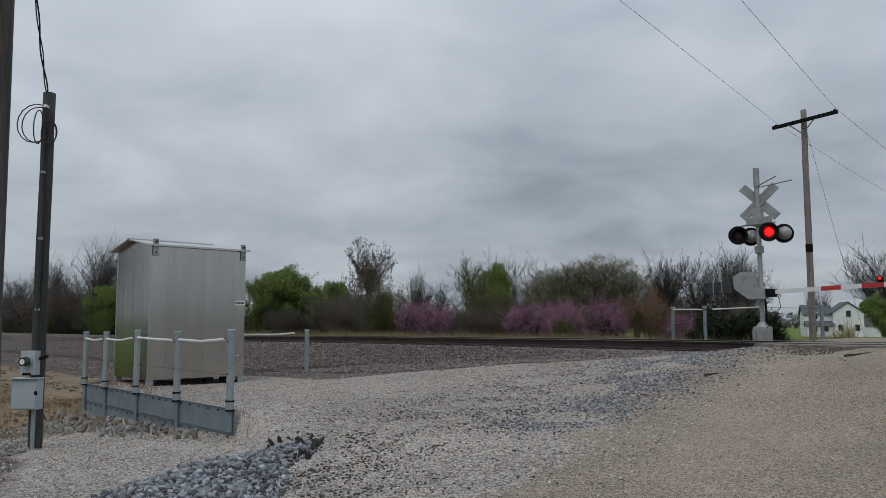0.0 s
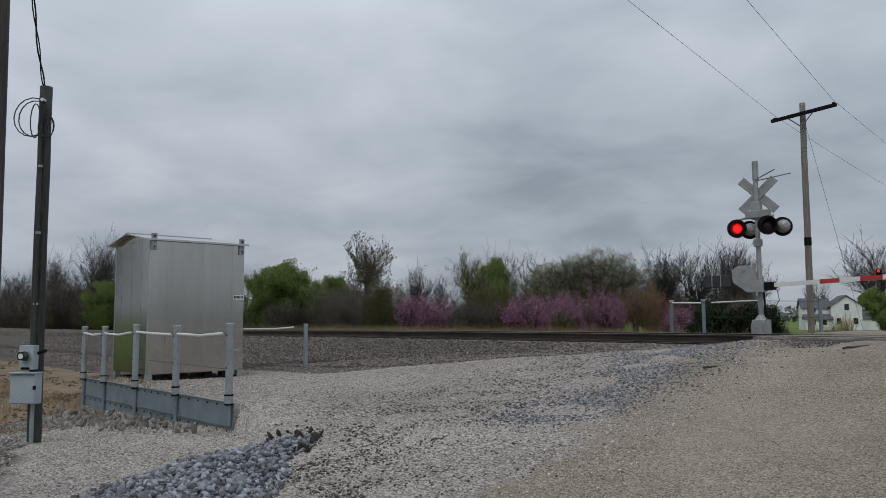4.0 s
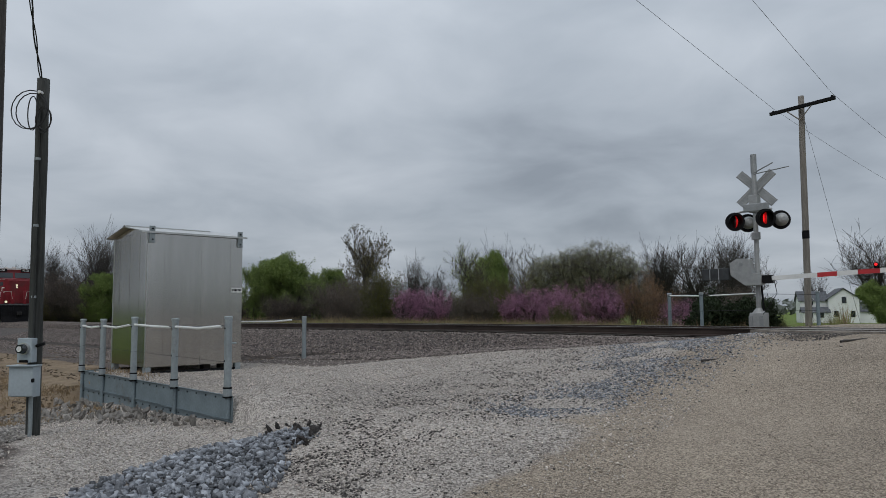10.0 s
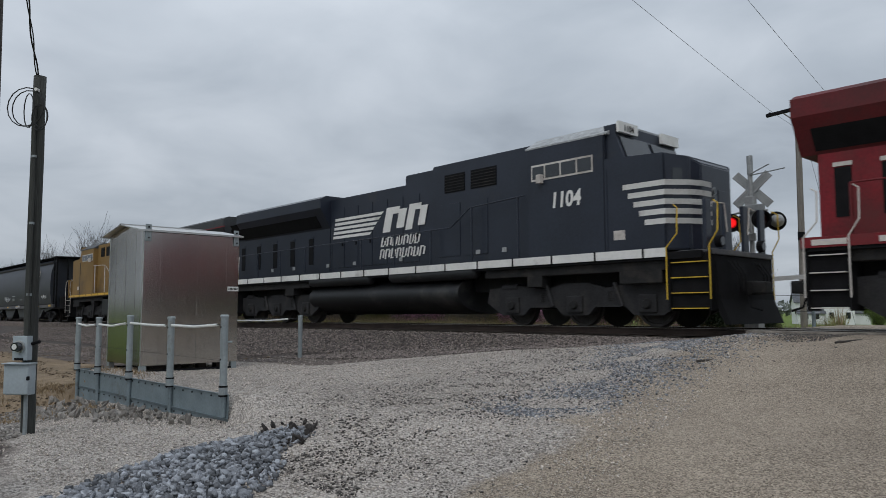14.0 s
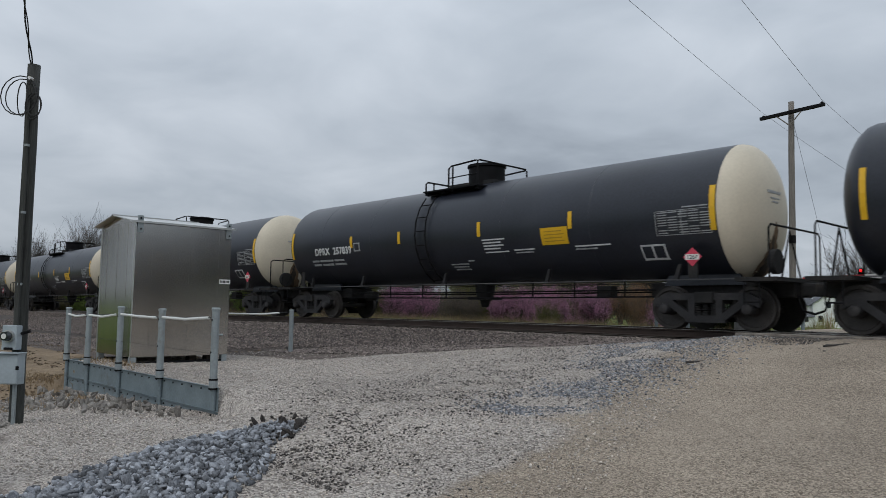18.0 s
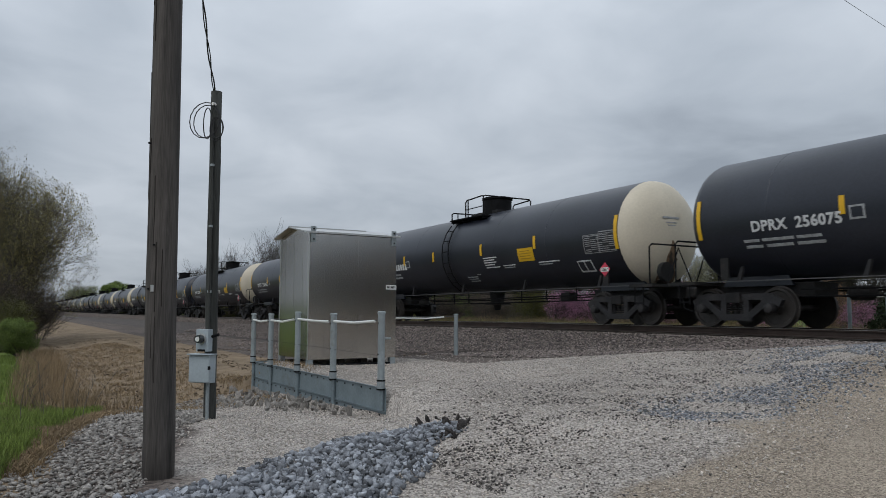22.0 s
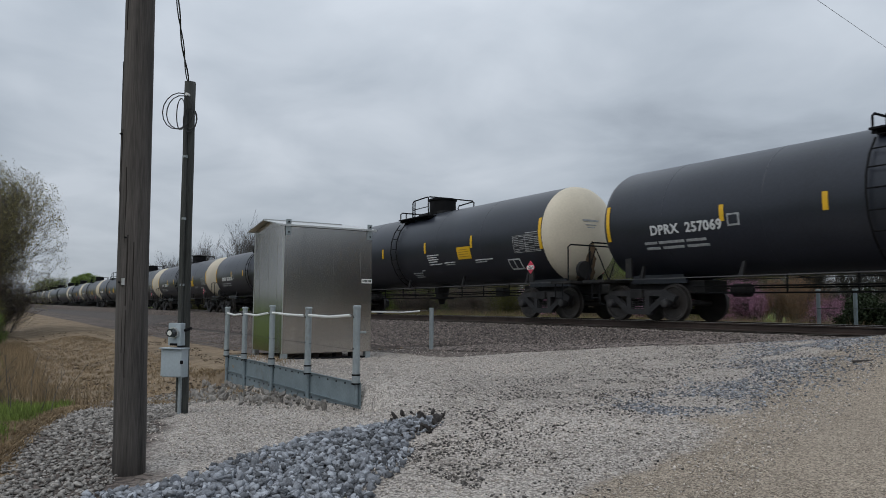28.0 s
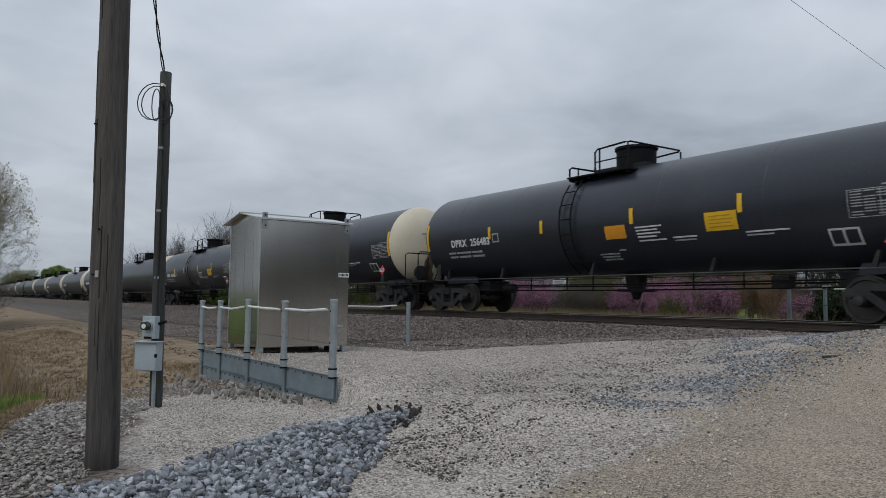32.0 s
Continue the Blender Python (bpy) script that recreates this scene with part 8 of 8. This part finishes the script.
def letter_blocks(v, text_widths, x0, z0, h, y, material, gap=0.07, skew=0.0):
    """Brand lettering drawn as plain leaning blocks."""
    x = x0
    for w in text_widths:
        bm = bmesh.new()
        # two leaning uprights and a tie
        t = min(0.3 * w, 0.24 * h) if w < 0.8 else 0.36 * w
        for u0, u1, v0, v1 in ((0, t, 0, h), (w - t, w, 0.12 * h, 0.88 * h), (t, w - t, *((h - 0.6 * t, h) if round(w * 100) % 4 else (0, 0.6 * t)))) if w > 0.16 else ((0, w, 0, h),):
            prism(bm, [(x + u0 + skew * v0, z0 + v0), (x + u1 + skew * v0, z0 + v0), (x + u1 + skew * v1, z0 + v1), (x + u0 + skew * v1, z0 + v1)], "y", y - 0.006, y)
        blk = part("letter_block", bm, material, v)
        x += w + gap


def red_engine():
    v, nose, top = engine("red")
    lettering("9376", 0.56, M_WHITE, v, 5.90, -1.462, 3.08, 0.86, shear=0.06, name="road_number", bold=0.016, gap=1.28)
    lettering("9376", 0.26, M_WHITE, v, 0, 0, 0, name="board_number").matrix_basis = pose(8.28, -1.22, top - 0.15, 0, 0, 90)
    lettering("9376", 0.26, M_WHITE, v, 0, 0, 0, name="board_number").matrix_basis = pose(8.28, 0.65, top - 0.15, 0, 0, 90)
    letter_blocks(v, [0.40, 0.44, 0.42, 0.42, 0.42, 0.13, 0.44, 0.42], -4.55, 3.28, 0.50, -1.082, M_WHITE, 0.11)
    letter_blocks(v, [0.40, 0.42, 0.40, 0.13, 0.38, 0.13, 0.40], -4.55, 2.56, 0.48, -1.082, M_WHITE, 0.11)
    bm = bmesh.new()
    box(bm, 9.02, 9.28, -1.462, -1.44, 2.44, 2.72)
    sg = part("first_aid_sign", bm, M_WHITE, v, "green sign with a white cross")
    bm = bmesh.new()
    box(bm, 9.04, 9.26, -1.468, -1.462, 2.46, 2.70)
    part("sign_field", bm, M_GREEN_SIGN, sg)
    for w, h in ((0.15, 0.045), (0.045, 0.15)):
        bm = bmesh.new()
        box(bm, 9.15 - w / 2, 9.15 + w / 2, -1.474, -1.468, 2.58 - h / 2, 2.58 + h / 2)
        part("cross_bar", bm, M_WHITE, sg)
    bm = bmesh.new()
    for xa, xb, z0, z1 in ((9.64, 9.67, 2.62, 3.12), (9.67, 9.785, 3.02, 3.12), (9.67, 9.785, 2.62, 2.72)):
        ya, yb = -1.435 + (xa - 9.42) * 1.197, -1.435 + (xb - 9.42) * 1.197
        prism(bm, [(xa, ya), (xb, yb), (xb + 0.006, yb - 0.005), (xa + 0.006, ya - 0.005)], "z", z0, z1)
    part("nose_emblem", bm, M_WHITE, nose, "white painted emblem")
    bm = bmesh.new()
    box(bm, 9.915, 9.93, 0.12, 0.6, 2.35, 2.95)
    part("nose_emblem", bm, M_WHITE, nose, "white painted emblem")
    bm = bmesh.new()
    prism(bm, [(1.95, 3.2), (2.05, 3.2), (2.05, 3.42), (1.95, 3.42)], "y", -1.236, -1.23)
    box(bm, 4.05, 4.2, -1.236, -1.23, 3.75, 4.0)
    box(bm, 8.80, 8.95, -1.47, -1.44, 3.30, 3.46)
    part("small_notice", bm, M_STRIPE, v)
    bm = bmesh.new()
    bar(bm, [(8.0, -1.49, 3.90), (8.75, -1.48, 3.66), (9.46, -1.46, 3.80), (9.83, -1.01, 3.78)], 0.013)
    part("nose_grab_rail", bm, M_STRIPE, v)
    bm = bmesh.new()
    box(bm, 9.95, 10.03, -1.51, -1.49, 0.80, 0.86)
    part("step_light", bm, M_AMBER, v, "amber step light")


def black_engine():
    v, nose, top = engine("black")
    lettering("1104", 0.54, M_WHITE, v, 6.27, -1.462, 2.98, 0.86, shear=0.12, name="road_number", bold=0.016)
    lettering("1104", 0.22, M_BLACK, v, 0, 0, 0, name="board_number").matrix_basis = pose(8.28, -1.18, top - 0.16, 0, 0, 90)
    # five bars running back from the emblem
    for k in range(5):
        z = 2.98 + 0.155 * k
        bm = bmesh.new()
        prism(bm, [(-3.9 + 0.03 * k, z), (-1.75 + 0.16 * k, z), (-1.64 + 0.16 * k, z + 0.095), (-3.88 + 0.03 * k, z + 0.095)], "y", -1.086, -1.08)
        part("stripe", bm, M_WHITE, v, "white stripe")
    # emblem as plain leaning blocks
    letter_blocks(v, [1.05, 0.90], -1.05, 2.98, 0.80, -1.083, M_WHITE, 0.10, 0.28)
    letter_blocks(v, [0.24, 0.25, 0.24, 0.20, 0.25, 0.20, 0.24], -1.15, 2.52, 0.32, -1.083, M_WHITE, 0.05, 0.25)
    letter_blocks(v, [0.22, 0.25, 0.24, 0.22, 0.24, 0.22, 0.24, 0.25], -1.22, 2.12, 0.32, -1.083, M_WHITE, 0.05, 0.25)
    # stripes that wrap the nose
    for k in range(5):
        z = 2.30 + 0.215 * k
        bm = bmesh.new()
        x0 = 8.95 - 0.14 * k
        pts = [(x0, -1.462), (9.455, -1.448), (9.81, -0.99), (9.935, -0.66), (9.945, -0.25)]
        for (xa, ya), (xb, yb) in zip(pts, pts[1:]):
            vs = [bm.verts.new(p) for p in ((xa, ya, z), (xb, yb, z), (xb, yb, z + 0.125), (xa, ya, z + 0.125))]
            bm.faces.new(vs)
        bmesh.ops.solidify(bm, geom=bm.faces[:], thickness=0.006)
        part("nose_stripe", bm, M_WHITE, nose, "white nose stripe")
    for x in (-8.2, -6.6, -4.3, -2.7, -0.2, 3.4, 4.4):
        bm = bmesh.new()
        box(bm, x, x + 0.16, -1.25 if x > 2 else -1.09, -1.23 if x > 2 else -1.075, 2.0, 2.12)
        part("small_notice", bm, M_TEXT_DIM, v)


def yellow_engine():
    v, nose, top = engine("yellow")
    for s in (-1, 1):
        bm = bmesh.new()
        tube(bm, (-11.45, s * 1.1, 3.72), (-11.55, s * 1.1, 3.72), 0.10, n=12)
        tube(bm, (-11.45, s * 1.1, 3.95), (-11.55, s * 1.1, 3.95), 0.10, n=12)
        part("marker_light", bm, M_BLACK, v)
    bm = bmesh.new()
    box(bm, -11.02, -10.98, -0.9, 0.9, 1.7, 3.9)
    part("rear_wall", bm, M_UP, v)
    for x, z0, z1 in ((-4.6, 2.2, 3.3), (-5.6, 2.1, 3.2), (-6.3, 2.1, 3.2), (-7.0, 2.1, 3.2)):
        bm = bmesh.new()
        box(bm, x, x + 0.4, 1.06, 1.082, z0, z1)
        part("vent_slot", bm, M_BLACK, v)


def hopper():
    """A curved-sided covered grain hopper."""
    v = vehicle("hopper_car", "dark curved-side covered grain hopper with spray-painted tags", "hopper car", -85.3)
    side = [(-1.15, 1.02), (-1.42, 1.30), (-1.53, 2.0), (-1.55, 2.7), (-1.50, 3.4), (-1.36, 3.95), (-1.10, 4.30), (-0.5, 4.44)]
    out = side + [(-y, z) for y, z in side[::-1]]
    bm = bmesh.new()
    prism(bm, out, "x", -8.75, 8.75)
    part("body", bm, M_HOPPER, v, "", 35)
    for s in (-1, 1):
        bm = bmesh.new()
        box(bm, -9.6, 9.6, s * 1.44, s * 1.56, 1.02, 1.24, 0.01)
        sill = part("side_sill", bm, M_HOPPER_SILL, v, "dusty grey side sill")
        for x in (-8.9, -5.75, -2.75, 0.1, 2.9, 5.8, 8.6):
            bm = bmesh.new()
            box(bm, x, x + 0.48, s * 1.562, s * 1.568, 1.10, 1.22)
            part("reflector", bm, M_YELLOW, sill, "yellow reflector")
        bm = bmesh.new()
        prism(bm, [(-1.38 * -s * -1, 4.02), (s * 1.38, 4.02), (s * 1.42, 4.10), (s * 1.30, 4.10)][1:], "x", -8.75, 8.75)
        part("top_chord", bm, M_HOPPER, v)
        bm = bmesh.new()
        for k in range(2):
            box(bm, -9.6, 9.6, s * (0.92 + 0.30 * k) - 0.12, s * (0.92 + 0.30 * k) + 0.12, 4.44, 4.48)
        part("running_board", bm, M_BLACK, v, "grated roof walkway")
        x = -9.3
        while x < 9.4:
            bm = bmesh.new()
            box(bm, x, x + 0.04, s * 0.75, s * 1.38, 4.30, 4.44)
            part("walkway_bracket", bm, M_BLACK, v)
            x += 1.16
    for k in range(4):
        bm = bmesh.new()
        box(bm, -6.9 + 3.6 * k, -4.0 + 3.6 * k, -0.35, 0.35, 4.42, 4.54, 0.02)
        part("roof_hatch", bm, M_HOPPER, v)
    # pocket outlets
    for x in (-4.0, -0.1, 3.8):
        bm = bmesh.new()
        prism(bm, [(x - 1.75, 1.05), (x + 1.75, 1.05), (x + 0.85, 0.36), (x - 0.85, 0.36)], "y", -1.05, 1.05)
        pk = part("hopper_pocket", bm, M_HOPPER, v)
        bm = bmesh.new()
        box(bm, x - 0.95, x + 0.95, -1.1, 1.1, 0.26, 0.37)
        part("outlet_gate", bm, M_GRIME, pk)
    for d in (-1, 1):
        # slope sheet, open end frame and ladder
        bm = bmesh.new()
        prism(bm, [(d * 8.7, 1.05), (d * 8.76, 1.05), (d * 6.4, 0.75), (d * 5.8, 0.95)], "y", -1.2, 1.2)
        part("slope_sheet", bm, M_HOPPER, v)
        for y in (-1.42, -0.75, 0.75, 1.42):
            bm = bmesh.new()
            box(bm, d * 9.75 - 0.04, d * 9.75 + 0.04, y - 0.05, y + 0.05, 1.05, 4.45)
            part("end_post", bm, M_BLACK, v)
        for y in (-1.42, 1.42):
            bm = bmesh.new()
            box(bm, d * 9.15 - 0.05, d * 9.15 + 0.05, y - 0.04, y + 0.04, 1.05, 4.40)
            part("end_post", bm, M_BLACK, v)
            for k in range(7):
                bm = bmesh.new()
                tube(bm, (d * 9.15, y, 1.35 + 0.42 * k), (d * 9.75, y, 1.35 + 0.42 * k), 0.016, n=6)
                part("rung", bm, M_BLACK, v)
        bm = bmesh.new()
        box(bm, d * 8.75, d * 9.85, -1.5, 1.5, 4.40, 4.46)
        part("end_walkway", bm, M_BLACK, v)
        bm = bmesh.new()
        box(bm, d * 8.6, d * 9.75, -1.5, 1.5, 0.95, 1.06)
        part("end_sill", bm, M_GRIME, v)
        bm = bmesh.new()
        tube(bm, (d * 9.3, -0.5, 1.9), (d * 9.15, -0.5, 1.9), 0.26, n=18)
        box(bm, d * 9.0, d * 9.2, -1.0, 0.2, 1.05, 1.75)
        part("brake_gear", bm, M_GRIME, v)
        coupler(v, d * 9.85, d)
        freight_truck(v, d * 7.35)
    bm = bmesh.new()
    bar(bm, [(-6.0, -0.9, 0.62), (6.0, -0.9, 0.62)], 0.02, 6)
    part("brake_rod", bm, M_BLACK, v)
    # name as plain blocks, number, dim stencils and spray paint
    letter_blocks(v, [0.62, 0.58, 0.62, 0.5, 0.2, 0.2], 2.75, 3.05, 0.58, -1.575, M_CREAM, 0.16, 0.25)
    lettering("385413", 0.42, M_TEXT, v, 2.78, -1.562, 2.12, 0.95, name="car_number")
    letter_blocks(v, [0.26, 0.26], 2.80, 2.56, 0.27, -1.566, M_TEXT, 0.06)
    for x0, x1, z in ((-1.3, -0.4, 1.95), (-1.2, -0.5, 1.75), (-1.25, -0.55, 1.62), (1.0, 1.7, 1.65), (4.4, 5.2, 2.0), (4.4, 5.0, 1.85), (4.5, 5.3, 1.68), (-8.3, -7.8, 1.95)):
        bm = bmesh.new()
        slab(bm, x0, x1, z, z + 0.06, -1.556, 0.004)
        part("stencil_bar", bm, M_TEXT_DIM, v)
    rng = random.Random(90)
    for x0, w, h, z0, n in ((-7.3, 1.1, 0.42, 1.62, 9), (-3.75, 1.6, 0.50, 1.55, 11), (2.0, 1.7, 0.85, 1.30, 18), (-0.2, 1.3, 0.20, 1.05, 9), (4.6, 1.2, 0.35, 1.5, 8), (6.5, 1.2, 0.4, 1.6, 8)):
        for k in range(n):
            x = x0 + w * k / n
            yy = -1.575 if z0 < 1.2 else -1.545
            pts = []
            a, b = rng.uniform(0, h * 0.4), rng.uniform(h * 0.5, h)
            for i in range(5):
                t = i / 4
                z = z0 + a + (b - a) * t
                yw = yy if z0 < 1.2 else -lerp(z, [(1.30, 1.425), (2.0, 1.535), (2.7, 1.555)]) - 0.006
                pts.append(Vector((x + rng.uniform(-0.06, 0.14) + 0.15 * t, yw, z)))
            bm = bmesh.new()
            bar(bm, pts, rng.uniform(0.018, 0.036), 4)
            part("spray_stroke", bm, M_SPRAY, v, "white spray-paint stroke")


red_engine()
black_engine()
yellow_engine()
hopper()
tank_train()


def motions():
    for ob, start, turn in TRAIN:
        rows = []
        for t in range(33):
            x = start + V * (t - 13.0)
            back, front = rail_z(x - 7.3), rail_z(x + 7.3)
            tip = math.degrees(math.atan2(front - back, 14.6))
            rows.append((t, pose(x, 0, (front + back) / 2, 0, tip if turn else -tip, turn)))
        walk(ob, rows)
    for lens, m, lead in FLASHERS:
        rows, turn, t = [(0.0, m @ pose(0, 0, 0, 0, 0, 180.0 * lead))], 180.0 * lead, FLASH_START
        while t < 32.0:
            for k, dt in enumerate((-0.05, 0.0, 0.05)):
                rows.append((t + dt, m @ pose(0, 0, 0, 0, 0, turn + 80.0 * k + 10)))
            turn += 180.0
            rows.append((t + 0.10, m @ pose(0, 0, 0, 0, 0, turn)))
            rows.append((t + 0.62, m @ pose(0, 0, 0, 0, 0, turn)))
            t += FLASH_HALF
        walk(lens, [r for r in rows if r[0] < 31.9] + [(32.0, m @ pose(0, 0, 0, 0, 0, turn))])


motions()
